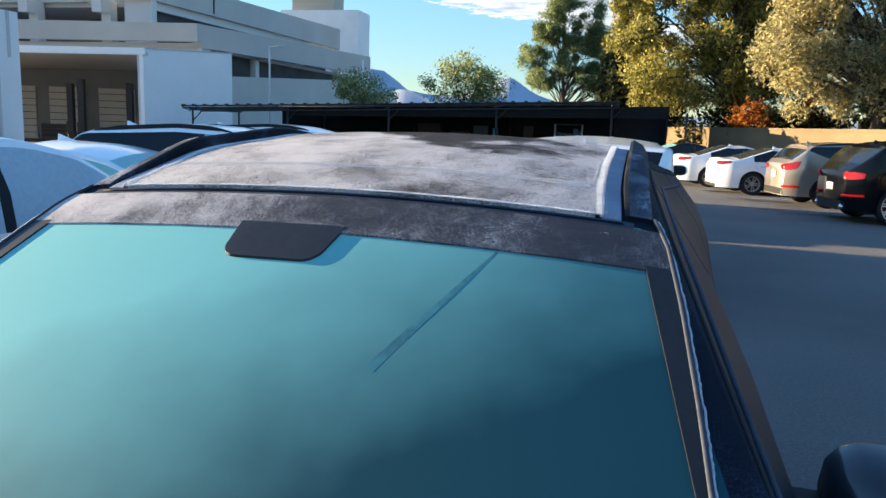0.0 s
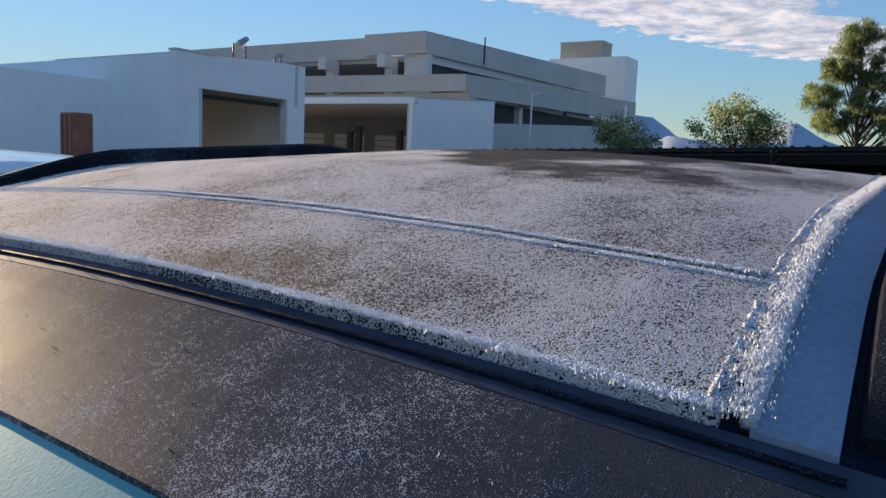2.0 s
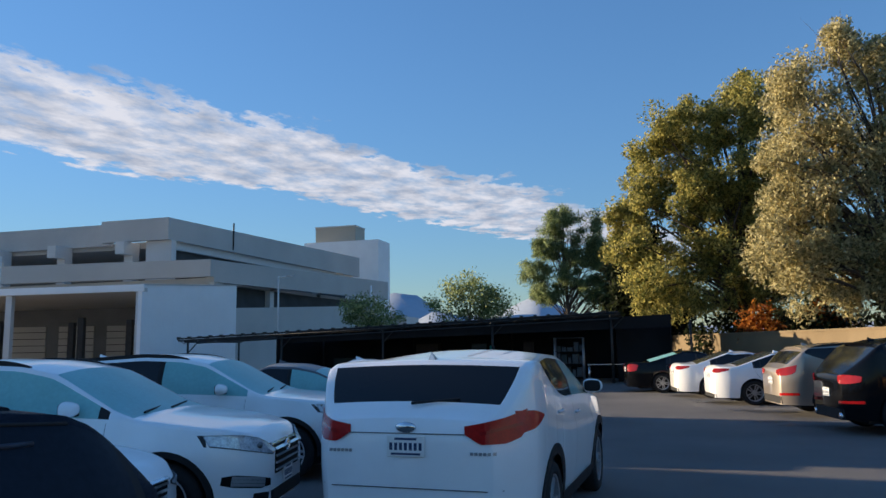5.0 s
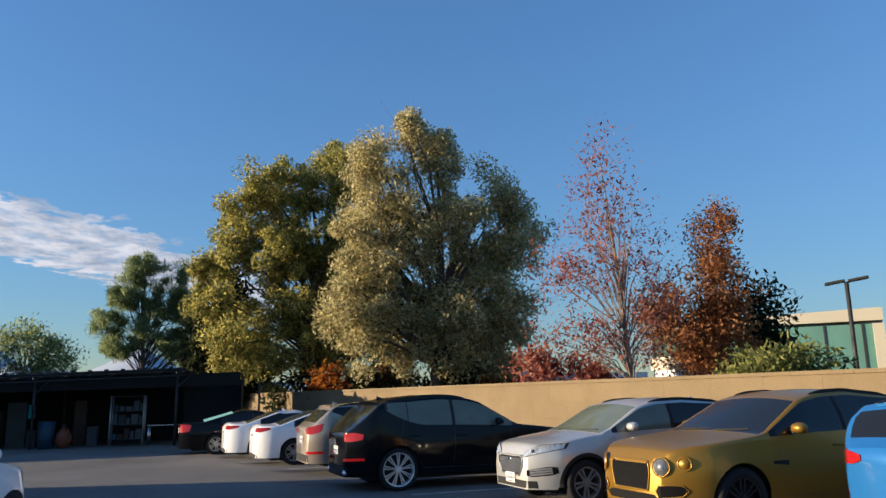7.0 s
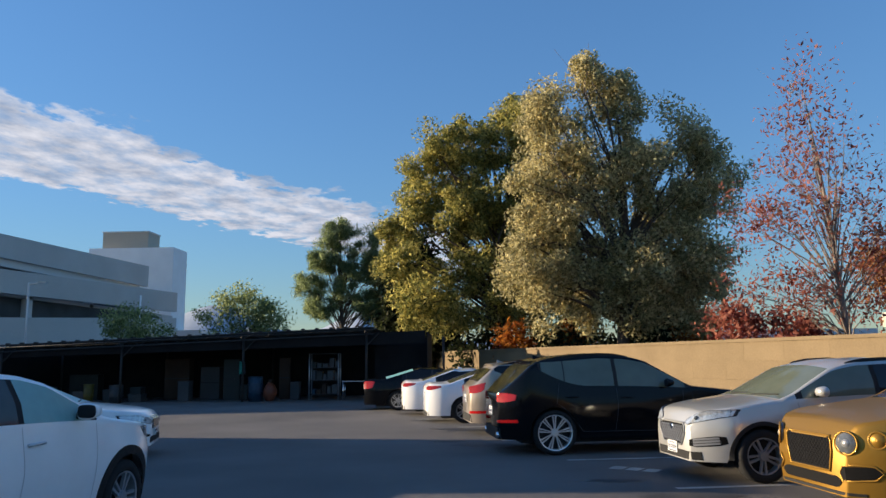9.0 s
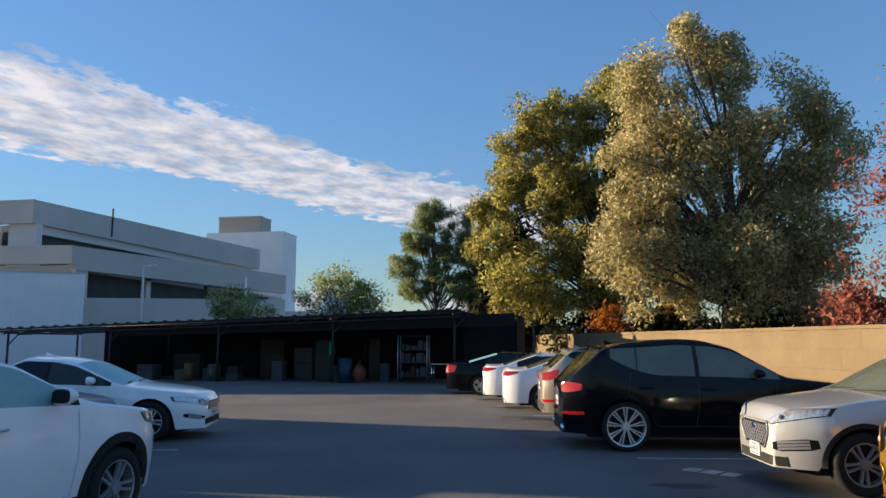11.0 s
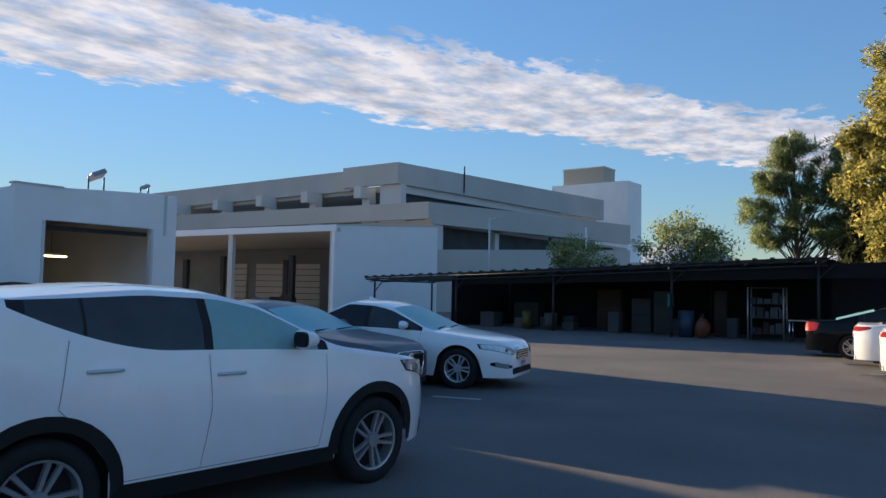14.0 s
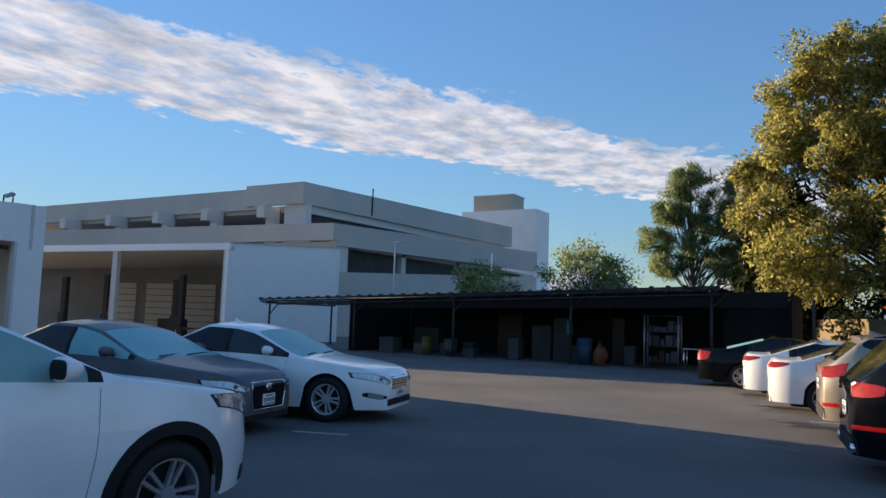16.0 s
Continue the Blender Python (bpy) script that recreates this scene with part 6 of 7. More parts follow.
    for d in (0.001,):
        bm = bmesh.new()
        add_sweep(bm, [roof_point(c, hx + d, y, 0.005) for y in np.linspace(-0.58, 0.58, 40)], 0.002, 6)
        part("seal_rib", bm, FROST_PAINT, root, "dark rubber rib", True)
    hw = 0.60
    sheet(c, "header_seal", np.linspace(hx - 0.010, hx + 0.010, 3), lambda x: (-hw, hw), SEAL, 0.004, root)
    for off, cnt in ((-0.018, 40000),):
        line = [roof_point(c, hx + off, y, 0.010) for y in np.linspace(-0.52, 0.52, 30)]
        crystals(c, "frost_fringe", line, cnt, 0.0045, 0.0014, root)
    for off in (-0.007, 0.007):
        line = [roof_point(c, joint + off, y, 0.010) for y in np.linspace(-0.50, 0.50, 30)]
        crystals(c, "frost_fringe", line, 22000 + int(off * 1000), 0.0030, 0.0012, root)
    sheet(c, "roof_joint", np.linspace(joint - 0.0035, joint + 0.0035, 3), lambda x: (-0.51, 0.51), GAP, 0.004, root)
    # dark band round the windscreen and the sensor cover
    sheet(c, "windscreen_top_band", np.linspace(hx + 0.011, hx + 0.122, 6), lambda x: (-trim_y(x) + 0.004, trim_y(x) - 0.004), FROST_THIN, 0.004, root, "dark band with specks of frost", 0.006)
    rng = random.Random(8)
    line = [roof_point(c, hx + rng.uniform(0.02, 0.11), y, 0.0045) for y in np.linspace(-0.60, 0.62, 160)]
    crystals(c, "frost_flake", line, 380, 0.010, 0.0013, root)
    for side in (1, -1):
        sheet(c, "windscreen_side_band", np.linspace(hx + 0.112, s["cowl"] - 0.04, 16), lambda x: (side * (trim_y(x) - 0.004), side * (0.622 + 0.185 * (x - 0.30))), SCREEN_DARK, 0.004, root, "", 0.006)
    def cover(x):
        u = (x - hx - 0.105) / 0.098
        r = 0.030 * (1 - math.sqrt(max(0.0, 1 - max(0.0, (u - 0.70) / 0.30) ** 2)))
        return -0.168 + 0.006 * u + r, 0.056 - 0.024 * u - r
    sheet(c, "sensor_cover", hx + 0.105 + 0.098 * np.array([0, 0.2, 0.4, 0.6, 0.72, 0.8, 0.87, 0.93, 0.97, 0.99, 1.0]), cover, SCREEN_DARK, 0.005, root, "black sensor cover behind the glass", 0.006)
    sheet(c, "windscreen_bottom_band", np.linspace(s["cowl"] - 0.09, s["cowl"] - 0.03, 3), lambda x: (-trim_y(x) + 0.03, trim_y(x) - 0.03), SCREEN_DARK, 0.004, root, "", 0.006)
    # dark streak that paints a reflection on the windscreen
    a, b = Vector((hx + 0.41, 0.222)), Vector((hx + 0.125, 0.362))
    vs = []
    for k in range(9):
        q = a.lerp(b, k / 8)
        w = 0.007 - 0.005 * k / 8
        vs += [tuple(roof_point(c, q.x - w, q.y - w, 0.0005)), tuple(roof_point(c, q.x + w, q.y + w, 0.0005))]
    part_mesh("clear_streak", mesh_from("clear_streak", vs, [(2 * k, 2 * k + 1, 2 * k + 3, 2 * k + 2) for k in range(8)]), mat("dark_reflection", (0.048, 0.185, 0.205), 0.4, var=0.3, scale=9), root, "dark reflection streak on the windscreen")
    front_wipers(c)
    headlights(c, 0.45, 0.86, 0.80, 0.88, 0.07)
    bar_grille(c, 0.40, 0.60, 0.82, 3)
    c.plate(1, 0.5)


hero()


# ---- trees and distance ----
def leaf_mat(name, c1, c2, island=0.9):
    m = mat(name, c1, 0.6, color2=c2, scale=0.55, fine=3.0, island=island, spec=0.2)
    n, l = m.node_tree.nodes, m.node_tree.links
    p = n["Principled BSDF"]
    t = n.new("ShaderNodeBsdfTranslucent")
    src = p.inputs["Base Color"].links[0].from_socket
    l.new(src, t.inputs["Color"])
    mx = n.new("ShaderNodeMixShader")
    mx.inputs[0].default_value = 0.56
    l.new(p.outputs[0], mx.inputs[1])
    l.new(t.outputs[0], mx.inputs[2])
    l.new(mx.outputs[0], n["Material Output"].inputs["Surface"])
    return m


GREEN_Y = leaf_mat("yellow_green_leaves", (0.16, 0.172, 0.055), (0.54, 0.47, 0.14))
OLIVE = leaf_mat("olive_brown_leaves", (0.26, 0.24, 0.115), (0.68, 0.59, 0.31))
HEDGE = leaf_mat("hedge_leaves", (0.09, 0.11, 0.035), (0.36, 0.36, 0.11))
PINE = leaf_mat("pine_needles", (0.12, 0.165, 0.075), (0.36, 0.42, 0.20))
FRESH = leaf_mat("green_leaves", (0.13, 0.17, 0.065), (0.38, 0.42, 0.18))
RED = leaf_mat("red_leaves", (0.23, 0.06, 0.045), (0.47, 0.19, 0.13))
RUST = leaf_mat("rust_leaves", (0.19, 0.07, 0.03), (0.46, 0.21, 0.08))
ORANGE = leaf_mat("orange_leaves", (0.22, 0.06, 0.012), (0.48, 0.19, 0.03))
# near-black leaf tone; on hedge and conifer it also carries their shade
DARKG = leaf_mat("dark_and_shaded_leaves", (0.012, 0.018, 0.010), (0.04, 0.05, 0.02))


def tree(name, label, x, y, blobs, leaves, size, leaf, trunk_r, bark=BARK, clumps=120, sigma=0.45, seed=1, fork=0.25, droop=0.0, lean=(0, 0), twigs=0, long=1.0, slim=0.5, category="tree"):
    """A tapered trunk with limbs into a crown of leaf clumps. blobs: (dx, dy, z, rx, ry, rz) relative to the foot."""
    rng = np.random.default_rng(seed)
    root = thing(name, label, category, pose(x, y, 0))
    vol = np.array([b[3] * b[4] * b[5] for b in blobs]) ** 0.75
    centres = []
    for _ in range(clumps):
        b = blobs[rng.choice(len(blobs), p=vol / vol.sum())]
        d = rng.normal(size=3)
        d /= np.linalg.norm(d)
        r = rng.random() ** 0.33 * 0.96
        centres.append([b[0] + d[0] * r * b[3], b[1] + d[1] * r * b[4], b[2] + d[2] * r * b[5]])
    centres = np.array(centres)
    top = max(b[2] + b[5] for b in blobs)
    zf = top * fork
    # trunk and limbs
    bm = bmesh.new()
    head = Vector((lean[0], lean[1], top * 0.82))
    spine = [Vector((lean[0] * t, lean[1] * t, head.z * t)) + Vector((0.12 * math.sin(5 * t + seed), 0.12 * math.cos(4 * t + seed), 0)) * (trunk_r / 0.25) for t in np.linspace(0, 1, 9)]
    spine[0] = Vector((0, 0, 0))
    for i in range(8):
        add_tube(bm, spine[i], spine[i + 1], trunk_r * (1 - i / 8.6), trunk_r * (1 - (i + 1) / 8.6), 8, False)
    order = rng.permutation(len(centres))[: max(14, clumps // 3)]
    for k in order:
        c = Vector(centres[k])
        t = min(0.97, max(fork, (c.z / top) * 0.72))
        p = spine[0].lerp(spine[-1], t)
        i = min(int(t * 8), 7)
        p = spine[i].lerp(spine[i + 1], t * 8 - i)
        mid = p.lerp(c, 0.5) + Vector((0, 0, 0.12 * (c - p).length)) + Vector(rng.normal(0, 0.08, 3)) * (c - p).length
        r = trunk_r * (0.11 + 0.17 * (1 - t))
        add_tube(bm, p, mid, r, r * 0.6, 6, False)
        add_tube(bm, mid, c, r * 0.6, r * 0.15, 5, False)
        for _ in range(twigs):
            q = c + Vector(rng.normal(0, 0.5, 3))
            add_tube(bm, mid.lerp(c, rng.random()), q, r * 0.22, r * 0.06, 4, False)
    part("trunk", bm, bark, root, "", True)
    # leaves
    idx = rng.integers(0, len(centres), leaves)
    spread = sigma * (0.6 + 0.8 * rng.random(len(centres)))
    off = rng.normal(size=(leaves, 3))
    off *= (np.minimum(np.linalg.norm(off, axis=1), 2.1) / np.linalg.norm(off, axis=1))[:, None] * spread[idx][:, None]
    off[:, 2] *= 0.8
    off[:, 2] -= droop * np.abs(rng.normal(size=leaves)) * spread[idx]
    p = centres[idx] + off
    p[:, 2] = np.maximum(p[:, 2], 0.15)
    a = rng.normal(size=(leaves, 3))
    a[:, 2] -= 0.4 * long
    a /= np.linalg.norm(a, axis=1)[:, None]
    mid = np.array([[q[0], q[1], q[2]] for q in blobs]).mean(0)
    out = p - mid * np.array([1, 1, 0.9])
    out /= np.linalg.norm(out, axis=1)[:, None] + 1e-6
    loc = off / (np.linalg.norm(off, axis=1)[:, None] + 1e-6)
    facing = 0.35 * out + 0.45 * loc + 0.85 * rng.normal(size=(leaves, 3))
    b = np.cross(a, facing)
    b /= np.linalg.norm(b, axis=1)[:, None]
    s = size * (0.6 + 0.8 * rng.random(leaves))[:, None]
    a, b = a * s * long, b * s * slim
    v = np.stack([p - a, p + b * 0.8 - a * 0.1, p + a, p - b * 0.8 - a * 0.1], 1).reshape(-1, 3)
    me = bpy.data.meshes.new("crown")
    me.vertices.add(len(v))
    me.vertices.foreach_set("co", v.astype(np.float32).ravel())
    me.loops.add(leaves * 4)
    me.loops.foreach_set("vertex_index", np.arange(leaves * 4, dtype=np.int32))
    me.polygons.add(leaves)
    me.polygons.foreach_set("loop_start", np.arange(0, leaves * 4, 4, dtype=np.int32))
    me.polygons.foreach_set("loop_total", np.full(leaves, 4, dtype=np.int32))
    me.update(calc_edges=True)
    part_mesh("crown", me, leaf, root)
    return root


tree("yellowing_tree", "tall broad tree with yellow-green autumn leaves", 6.4, 39.5,
     [(-1.7, 0, 13.2, 1.7, 2.0, 2.2), (-3.5, 0, 12.8, 1.4, 1.8, 2.0), (-5.0, 0, 10.6, 1.3, 1.6, 2.1), (-5.7, 0, 7.8, 1.2, 1.6, 2.3), (0.6, 0, 13.6, 2.1, 2.4, 2.4), (2.3, 0, 10.4, 2.0, 2.4, 3.0), (-2.6, 0, 9.2, 1.9, 2.2, 2.2),
      (-0.2, 0, 9.0, 2.4, 2.4, 2.6), (-4.0, 0, 5.0, 2.2, 2.2, 2.4), (-1.2, 0, 5.4, 2.2, 2.2, 2.6), (1.8, 0, 5.4, 2.6, 2.4, 3.0)],
     120000, 0.105, GREEN_Y, 0.38, clumps=330, sigma=0.36, seed=3, twigs=1, droop=0.25)
tree("tall_olive_tree", "tall tree with dull olive-brown leaves and bare top twigs", 10.7, 31.2,
     [(-0.7, 0, 13.5, 1.2, 1.4, 1.7), (-2.6, 0, 12.0, 1.3, 1.5, 1.9), (0.9, 0, 12.6, 1.4, 1.5, 1.7), (-3.0, 0, 8.6, 1.6, 1.9, 2.3), (-3.4, 0, 5.2, 1.5, 1.8, 2.2), (-0.9, 0, 9.2, 1.5, 1.9, 2.0), (2.9, 0, 10.5, 1.4, 1.6, 1.5),
      (4.0, 0, 8.9, 1.1, 1.4, 1.6), (2.2, 0, 7.4, 1.7, 1.9, 1.8), (-1.2, 0, 5.2, 2.0, 2.0, 2.4), (1.2, 0, 4.8, 2.0, 2.0, 2.2), (3.2, 0, 4.8, 1.7, 1.9, 2.0), (1.0, 0, 10.0, 1.2, 1.6, 1.2)],
     105000, 0.09, OLIVE, 0.34, clumps=330, sigma=0.33, seed=5, twigs=2, lean=(0.2, 0), droop=0.5)
tree("pine_tree", "dark green pine with open tiers of needles", -3.3, 44.5,
     [(0.1, 0, 10.4, 0.45, 0.5, 1.1), (-0.5, 0, 9.3, 0.6, 0.7, 0.9), (0.7, 0, 9.0, 0.6, 0.7, 0.8), (1.9, 0, 8.9, 0.4, 0.5, 1.0), (-1.0, 0, 7.9, 1.1, 1.1, 0.9), (1.2, 0, 7.4, 1.2, 1.2, 1.0), (-1.9, 0, 6.2, 1.0, 1.0, 0.8), (0.2, 0, 6.4, 1.2, 1.2, 0.9),
      (2.4, 0, 6.6, 0.9, 1.0, 1.3), (-1.2, 0, 4.9, 1.2, 1.2, 0.7), (1.6, 0, 5.0, 1.3, 1.2, 0.9), (3.0, 0, 4.2, 1.3, 1.3, 1.8)],
     34000, 0.15, PINE, 0.2, clumps=190, sigma=0.21, seed=7, long=1.5, slim=0.16)
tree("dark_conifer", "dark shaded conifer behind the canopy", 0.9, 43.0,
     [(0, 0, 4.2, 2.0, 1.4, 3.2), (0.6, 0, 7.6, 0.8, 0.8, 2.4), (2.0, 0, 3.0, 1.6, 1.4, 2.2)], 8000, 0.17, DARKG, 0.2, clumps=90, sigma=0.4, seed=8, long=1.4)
tree("young_green_tree", "small leafy green tree behind the canopy", -10.1, 47.3,
     [(0, 0, 5.2, 2.2, 2.0, 1.5), (-1.4, 0, 4.4, 1.6, 1.5, 1.2), (1.5, 0, 4.3, 1.7, 1.5, 1.3)], 7500, 0.10, FRESH, 0.13, clumps=80, sigma=0.36, seed=9, twigs=1)
tree("young_green_tree", "small pale green tree behind the canopy", -18.5, 49.5,
     [(0, 0, 4.2, 1.8, 1.6, 1.4), (1.6, 0, 3.5, 1.5, 1.5, 1.2)], 5500, 0.10, FRESH, 0.12, clumps=60, sigma=0.36, seed=10)
tree("red_leaved_tree", "slender tree with sparse red leaves and pale branches", 16.2, 23.5,
     [(-1.0, 0, 11.4, 0.35, 0.4, 1.0), (-0.9, 0, 10.3, 0.7, 0.6, 0.9), (-0.9, 0, 8.8, 1.2, 1.1, 1.4), (-1.7, 0, 6.4, 2.0, 1.7, 1.6), (0.4, 0, 5.4, 1.5, 1.5, 1.5), (-2.3, 0, 3.9, 1.7, 1.5, 1.0), (0.5, 0, 7.6, 0.9, 0.9, 1.3), (-0.3, 0, 3.4, 2.0, 1.5, 1.0)],
     6000, 0.075, RED, 0.13, BARK_PALE, clumps=190, sigma=0.36, seed=11, twigs=5, droop=0.3, lean=(-1.0, 0), fork=0.16)
tree("rust_tree", "conical tree with rust-brown autumn leaves", 22.4, 27.6,
     [(0.1, 0, 8.2, 0.9, 0.9, 1.5), (0, 0, 6.0, 1.4, 1.4, 1.8), (-0.4, 0, 3.6, 1.8, 1.6, 1.8), (0.1, 0, 9.2, 0.6, 0.6, 0.8), (-2.2, 0, 4.6, 1.5, 1.5, 1.8)], 20000, 0.095, RUST, 0.18, clumps=110, sigma=0.42, seed=13)
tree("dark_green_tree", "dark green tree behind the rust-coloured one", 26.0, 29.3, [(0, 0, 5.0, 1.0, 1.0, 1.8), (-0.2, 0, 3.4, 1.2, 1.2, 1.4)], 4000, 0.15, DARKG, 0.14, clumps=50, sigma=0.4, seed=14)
tree("green_bush", "rounded green shrub behind the boundary wall", 18.6, 18.9, [(0, 0, 2.35, 1.7, 1.3, 0.75), (-1.0, 0, 2.0, 1.2, 1.1, 0.6)], 5200, 0.10, HEDGE, 0.08, clumps=60, sigma=0.26, seed=15, category="shrub")
tree("red_shrub", "low red-leaved shrub behind the boundary wall", 14.2, 27.5, [(0, 0, 2.6, 1.6, 1.0, 1.0), (1.8, -1, 2.3, 1.5, 1.0, 0.7)], 3200, 0.11, RED, 0.07, clumps=50, sigma=0.3, seed=16, category="shrub")
tree("orange_shrub", "glowing orange shrub under the tall trees", 6.6, 35.9, [(0, 0, 2.4, 0.9, 0.6, 0.9), (2.4, 0.5, 2.6, 0.9, 0.6, 0.9)], 2600, 0.12, ORANGE, 0.07, clumps=40, sigma=0.3, seed=17, category="shrub")
tree("orange_shrub", "orange-leaved small tree beyond the wall", 17.0, 42.0, [(0, 0, 2.8, 1.3, 1.0, 1.5)], 2400, 0.15, ORANGE, 0.09, clumps=40, sigma=0.35, seed=18, category="shrub")
tree("dark_green_tree", "dark tree standing far behind the wall", 15.6, 44.0, [(0, 0, 3.8, 1.8, 1.5, 2.6)], 4000, 0.2, DARKG, 0.14, clumps=50, sigma=0.5, seed=19)
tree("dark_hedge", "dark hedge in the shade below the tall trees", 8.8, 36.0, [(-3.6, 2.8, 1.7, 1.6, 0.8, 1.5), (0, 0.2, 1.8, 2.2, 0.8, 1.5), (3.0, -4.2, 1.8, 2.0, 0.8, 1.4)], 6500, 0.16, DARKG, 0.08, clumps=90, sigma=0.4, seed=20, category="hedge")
tree("dark_green_tree", "dark green tree at the far side road", 38.0, 31.0, [(0, 0, 3.6, 1.6, 1.5, 2.4)], 3500, 0.18, DARKG, 0.14, clumps=50, sigma=0.45, seed=21)
tree("mixed_shrub", "green and rust shrub along the wall", 23.5, 17.5, [(0, 0, 2.2, 1.6, 1.0, 0.6), (1.8, -1, 2.1, 1.2, 1.0, 0.6)], 2600, 0.11, OLIVE, 0.07, clumps=50, sigma=0.26, seed=22, category="shrub")
for k, (x, y, h) in enumerate(((-9, 78, 3.2), (-3, 80, 3.6), (-15, 82, 2.8), (3, 76, 3.4), (58, 75, 8), (64, 72, 7.5))):
    tree("far_tree", "small far tree in muted autumn colours", x, y, [(0, 0, h * 0.62, h * 0.5, h * 0.4, h * 0.38), (h * 0.4, 0, h * 0.5, h * 0.4, h * 0.4, h * 0.3)], 1500, 0.3, (RUST, ORANGE, OLIVE)[k % 3] if k < 4 else OLIVE, 0.15,
         clumps=26, sigma=0.5, seed=40 + k)


def far_things():
    # office with a green glass front beyond the wall
    b = thing("low_office_building", "low cream office building with a green glass front", "building")
    cream = mat("cream_render", (0.46, 0.42, 0.33), 0.85, var=0.05, scale=0.3)
    green = mat("green_glass", (0.10, 0.22, 0.19), 0.2, var=0.15, scale=0.5, spec=0.5)
    P, Q = Vector((37.6, 48.6)), Vector((45.0, 42.6))
    d = (Q - P).normalized()
    n = Vector((d.y, -d.x))
    back = -n if n.dot(Vector((3, -1)) - P) > 0 else n
    prism("fascia", [tuple(P - d * 6), tuple(Q + d * 0.4), tuple(Q + d * 0.4 + back * 1.2), tuple(P - d * 6 + back * 1.2)], 6.6, [7.1, 7.5, 7.5, 7.1], cream, b)
    prism("glass_front", [tuple(P - d * 6 + back * 0.3), tuple(Q - d * 0.3 + back * 0.3), tuple(Q - d * 0.3 + back * 0.5), tuple(P - d * 6 + back * 0.5)], 0, [6.4] * 4, green, b)
    prism("end_pier", [tuple(Q - d * 0.3), tuple(Q + d * 0.4), tuple(Q + d * 0.4 + back * 8), tuple(Q - d * 0.3 + back * 8)], 0, [6.4] * 4, cream, b)
    prism("sill_band", [tuple(P - d * 6 + back * 0.2), tuple(Q - d * 0.3 + back * 0.2), tuple(Q - d * 0.3 + back * 0.3), tuple(P - d * 6 + back * 0.3)], 2.5, [2.65] * 4, STUCCO_PANEL, b)
    for k in range(7):
        p = P - d * 6 + (Q - P + d * 5) * (k / 6.0)
        prism("mullion", [tuple(p + back * 0.22), tuple(p + d * 0.12 + back * 0.22), tuple(p + d * 0.12 + back * 0.3), tuple(p + back * 0.3)], 0, [6.4] * 4, STEEL, b)
    prism("roof", [tuple(P - d * 6 + back * 1.2), tuple(Q + d * 0.4 + back * 1.2), tuple(Q + d * 0.4 + back * 14), tuple(P - d * 6 + back * 14)], 6.4, [6.8] * 4, CONCRETE, b)
    # road lamp
    l = thing("street_lamp", "dark double-headed street lamp on a square pole", "street lamp", pose(33.7, 32.6, 0))
    tube("pole", (0, 0, 0), (0, 0, 7.5), 0.11, STEEL, l)
    for sx in (-1, 1):
        bm = bmesh.new()
        add_box(bm, -0.5, 0.5, -0.25, 0.25, -0.07, 0.07, 0.03)
        o = part("lamp_head", bm, STEEL, l)
        o.matrix_basis = pose(sx * 0.42, -sx * 0.38, 7.55 + 0.05 * sx, 0, -8, -40)
    # slim pole lamp before the parking structure
    l = thing("street_lamp", "slim grey lamp pole before the parking structure", "street lamp", pose(-25.3, 49.0, 0))
    tube("pole", (0, 0, 0), (0, 0, 7.2), 0.07, CONCRETE_L, l)
    tube("arm", (0, 0, 7.1), (1.2, -0.4, 7.15), 0.05, CONCRETE_L, l)
    box("lamp_head", 0.9, 1.5, -0.55, -0.3, 7.08, 7.2, RIM_GREY, l)
    p = thing("white_pole", "short white pole beside the green tree", "pole", pose(-19.4, 53.0, 0))
    tube("shaft", (0, 0, 0), (0, 0, 6.6), 0.06, STUCCO_PANEL, p)
    box("foot", -0.12, 0.12, -0.12, 0.12, 0, 0.2, STEEL, p)
    # utility pole and banners
    u = thing("utility_pole", "utility pole with two cross arms far behind the wall", "utility pole", pose(21.5, 51.0, 0))
    tube("pole", (0, 0, 0), (0, 0, 7.4), 0.16, BARK, u)
    for z in (6.6, 7.2):
        box("cross_arm", -0.8, 0.8, -0.06, 0.06, z, z + 0.12, BARK, u)
    cloth = mat("white_banner", (0.66, 0.66, 0.68), 0.7, var=0.06)
    dark = mat("dark_banner", (0.03, 0.035, 0.05), 0.7, var=0.1)
    for x, y, h, m, lab in ((17.6, 40.0, 3.0, cloth, "white feather banner behind the wall"), (9.0, 46.0, 3.2, cloth, "white banner with a dark edge between the trees"), (36.4, 29.0, 4.2, dark, "dark banner with a pale ring at the road")):
        f = thing("feather_banner", lab, "banner", pose(x, y, 0))
        tube("mast", (0, 0, 0), (0, 0, h + 0.3), 0.03, RIM_GREY, f)
        bm = bmesh.new()
        add_box(bm, 0.03, 0.62, -0.012, 0.012, 0.9, h)
        for v in bm.verts:
            if v.co.z > h - 0.1 and v.co.x > 0.3:
                v.co.z += 0.35
        part("cloth", bm, m, f)
        box("stripe", 0.5, 0.62, -0.016, 0.016, 1.0, h, dark if m is cloth else cloth, f)
    # pale low buildings past the wall
    for x, y, w, h, m, lab in ((24, 46, 7, 3.2, STUCCO, "low white building beyond the road"), (31, 44, 3, 4.2, cream, "cream building part beyond the trees"), (-4.5, 90, 5, 4.4, mat("terracotta", (0.36, 0.16, 0.09), 0.85, var=0.15), "far house with a terracotta roof")):
        o = thing("far_building", lab, "building", pose(x, y, 0))
        box("wall", -w / 2, w / 2, -2, 2, 0, h * 0.8, STUCCO, o)
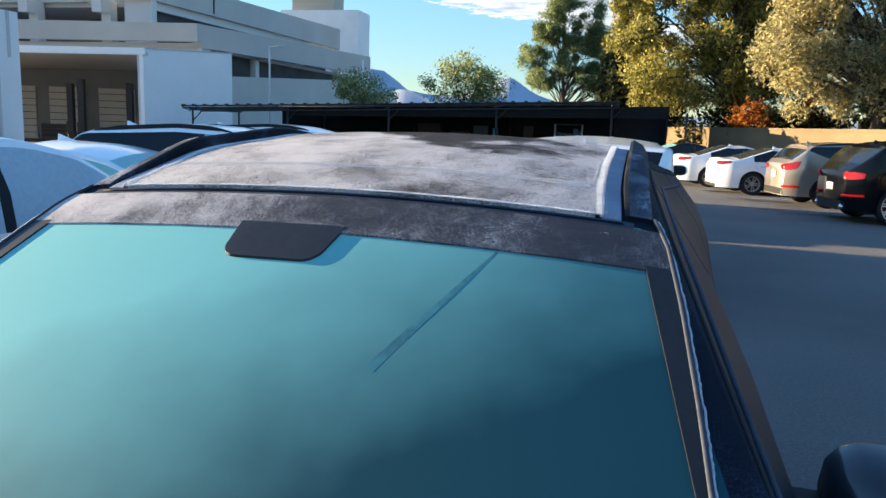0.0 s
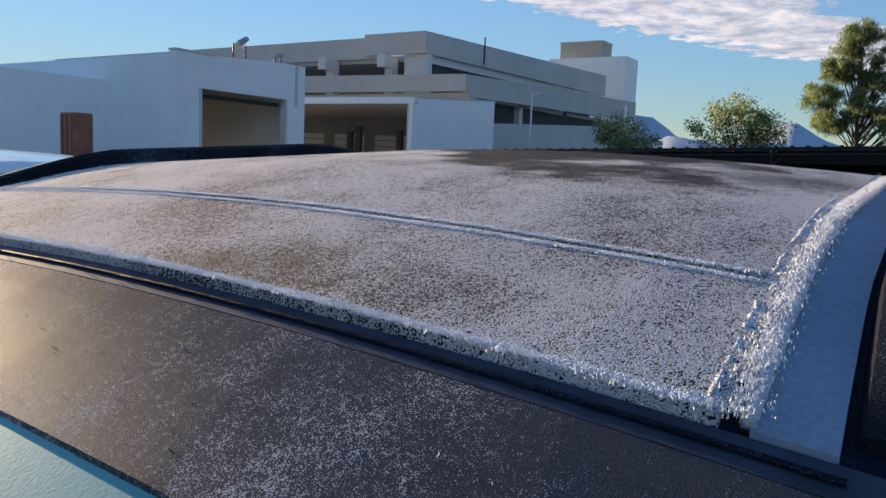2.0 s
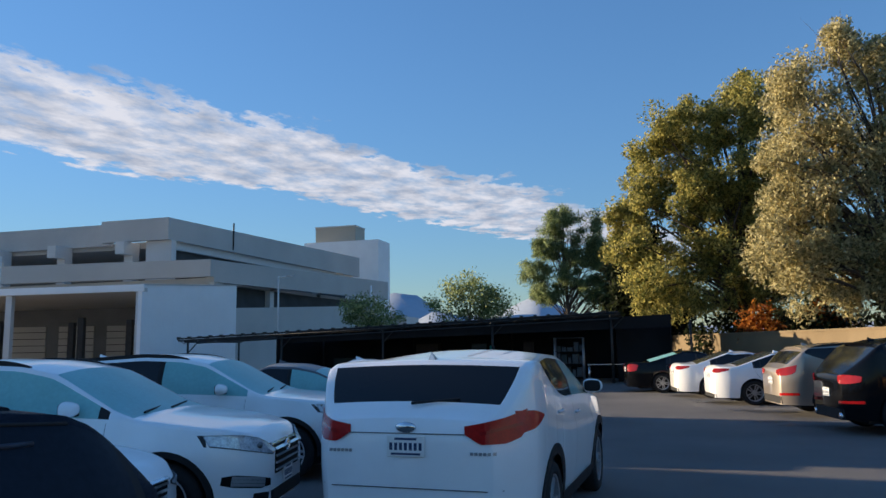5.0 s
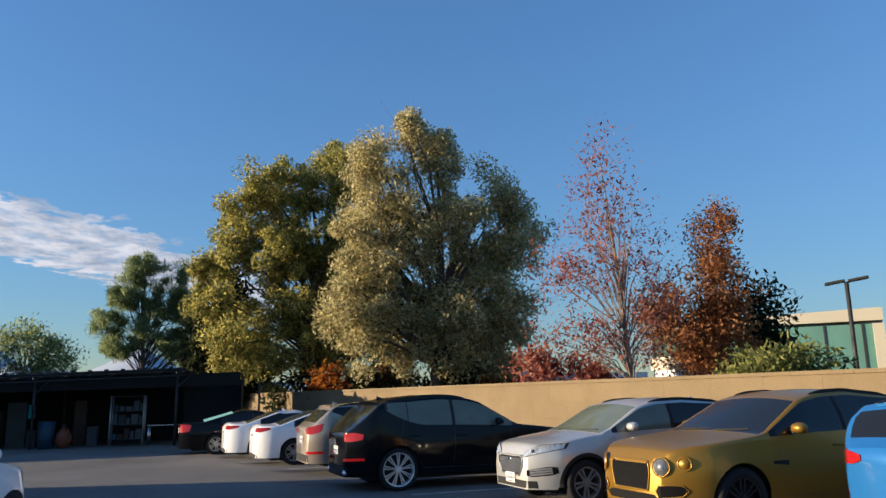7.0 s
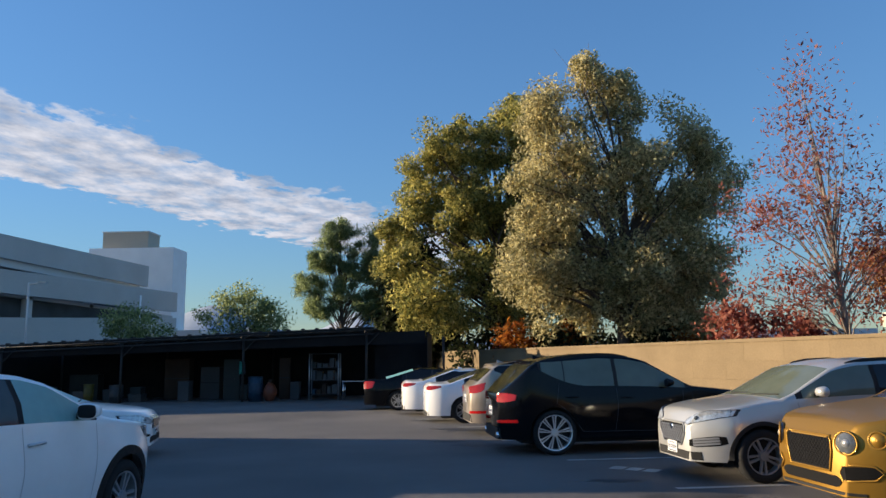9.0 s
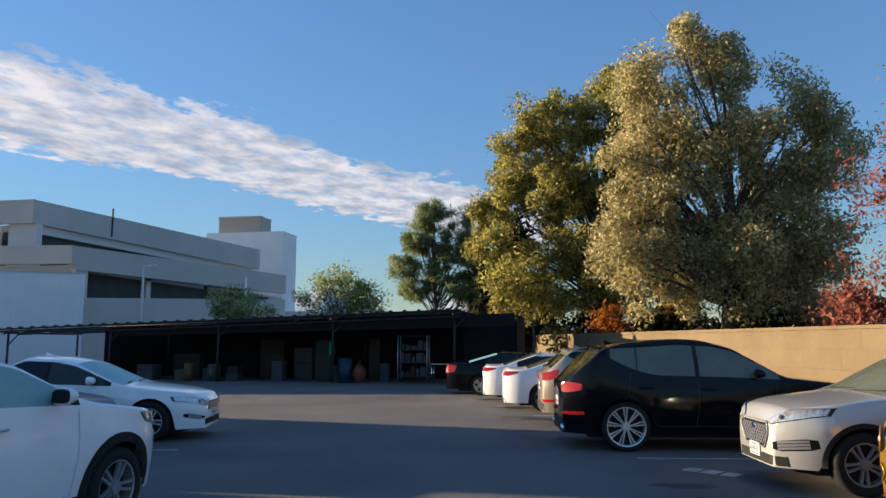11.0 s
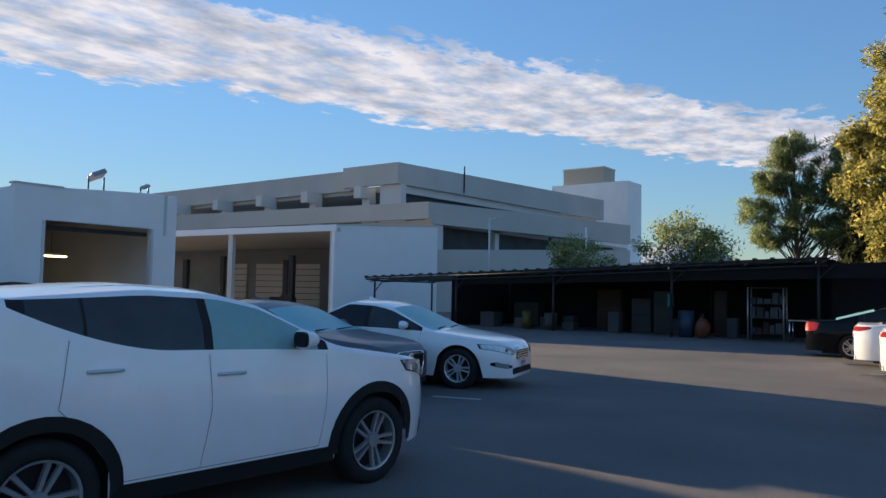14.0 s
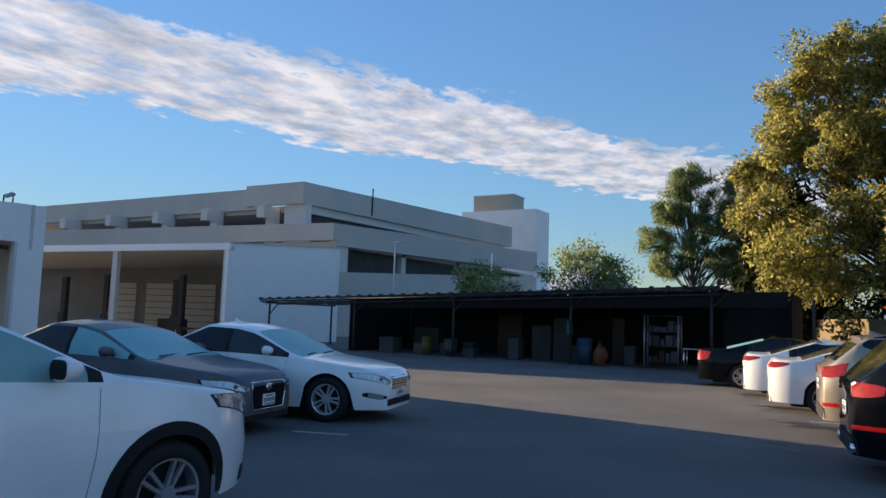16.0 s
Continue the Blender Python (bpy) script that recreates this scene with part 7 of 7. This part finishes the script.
        prism("roof", [(-w / 2 - 0.2, -2.2), (w / 2 + 0.2, -2.2), (w / 2 + 0.2, 2.2), (-w / 2 - 0.2, 2.2)], h * 0.8, [h] * 4, m, o)
        for k in range(2):
            box("window", -w / 4 + k * w / 2 - 0.4, -w / 4 + k * w / 2 + 0.4, -2.02, -2, h * 0.3, h * 0.6, GLASS_DARK, o)
    # a thin post on the boundary wall
    o = thing("wall_post", "short weathered post on the boundary wall", "post", pose(18.45, 7.2, 0))
    bm = bmesh.new()
    add_box(bm, -0.09, 0.09, -0.09, 0.09, 0, 2.5, 0.01)
    part("shaft", bm, BARK_PALE, o)
    box("cap", -0.11, 0.11, -0.11, 0.11, 2.5, 2.54, BARK_PALE, o)


far_things()


def mountains():
    # distance haze is put into the pale blue base colour
    rock = mat("hazy_mountain", (0.38, 0.43, 0.50), 1.0, var=0.08, scale=0.004, fine=0.03, spec=0.0)
    for k, (dist, peaks) in enumerate(((2600, ((-0.55, 60), (-0.40, 120), (-0.33, 195), (-0.30, 185), (-0.27, 120), (-0.22, 80), (-0.17, 150), (-0.14, 178), (-0.10, 120), (-0.05, 70), (0.1, 60), (0.9, 50))),
                                       (1900, ((-0.60, 20), (-0.36, 40), (-0.28, 88), (-0.20, 74), (-0.15, 60), (-0.05, 45), (0.3, 30), (1.0, 26))))):
        a0, a1, n = -1.2, 1.0, 220
        vs, fs = [], []
        for i in range(n):
            a = a0 + (a1 - a0) * i / (n - 1)
            t = math.sin(a)
            h = float(np.interp(t, [p[0] for p in peaks], [p[1] for p in peaks]))
            h += 9 * noise.noise(Vector((t * 24, k * 7, 0))) + 4 * noise.noise(Vector((t * 90, k * 3, 2)))
            for r, z in ((dist - 500, -2), (dist - 160, h * 0.55), (dist, h), (dist + 400, -2)):
                vs.append((math.sin(a) * r, math.cos(a) * r, max(-2, z)))
        for i in range(n - 1):
            for j in range(3):
                fs.append((i * 4 + j, i * 4 + 4 + j, i * 4 + 5 + j, i * 4 + 1 + j))
        ob = part_mesh("backdrop_mountains", mesh_from("backdrop_mountains", vs, fs), rock, None, "", True)
        tagged(ob, "hazy blue mountains on the horizon", "mountain", kind="structure")


mountains()
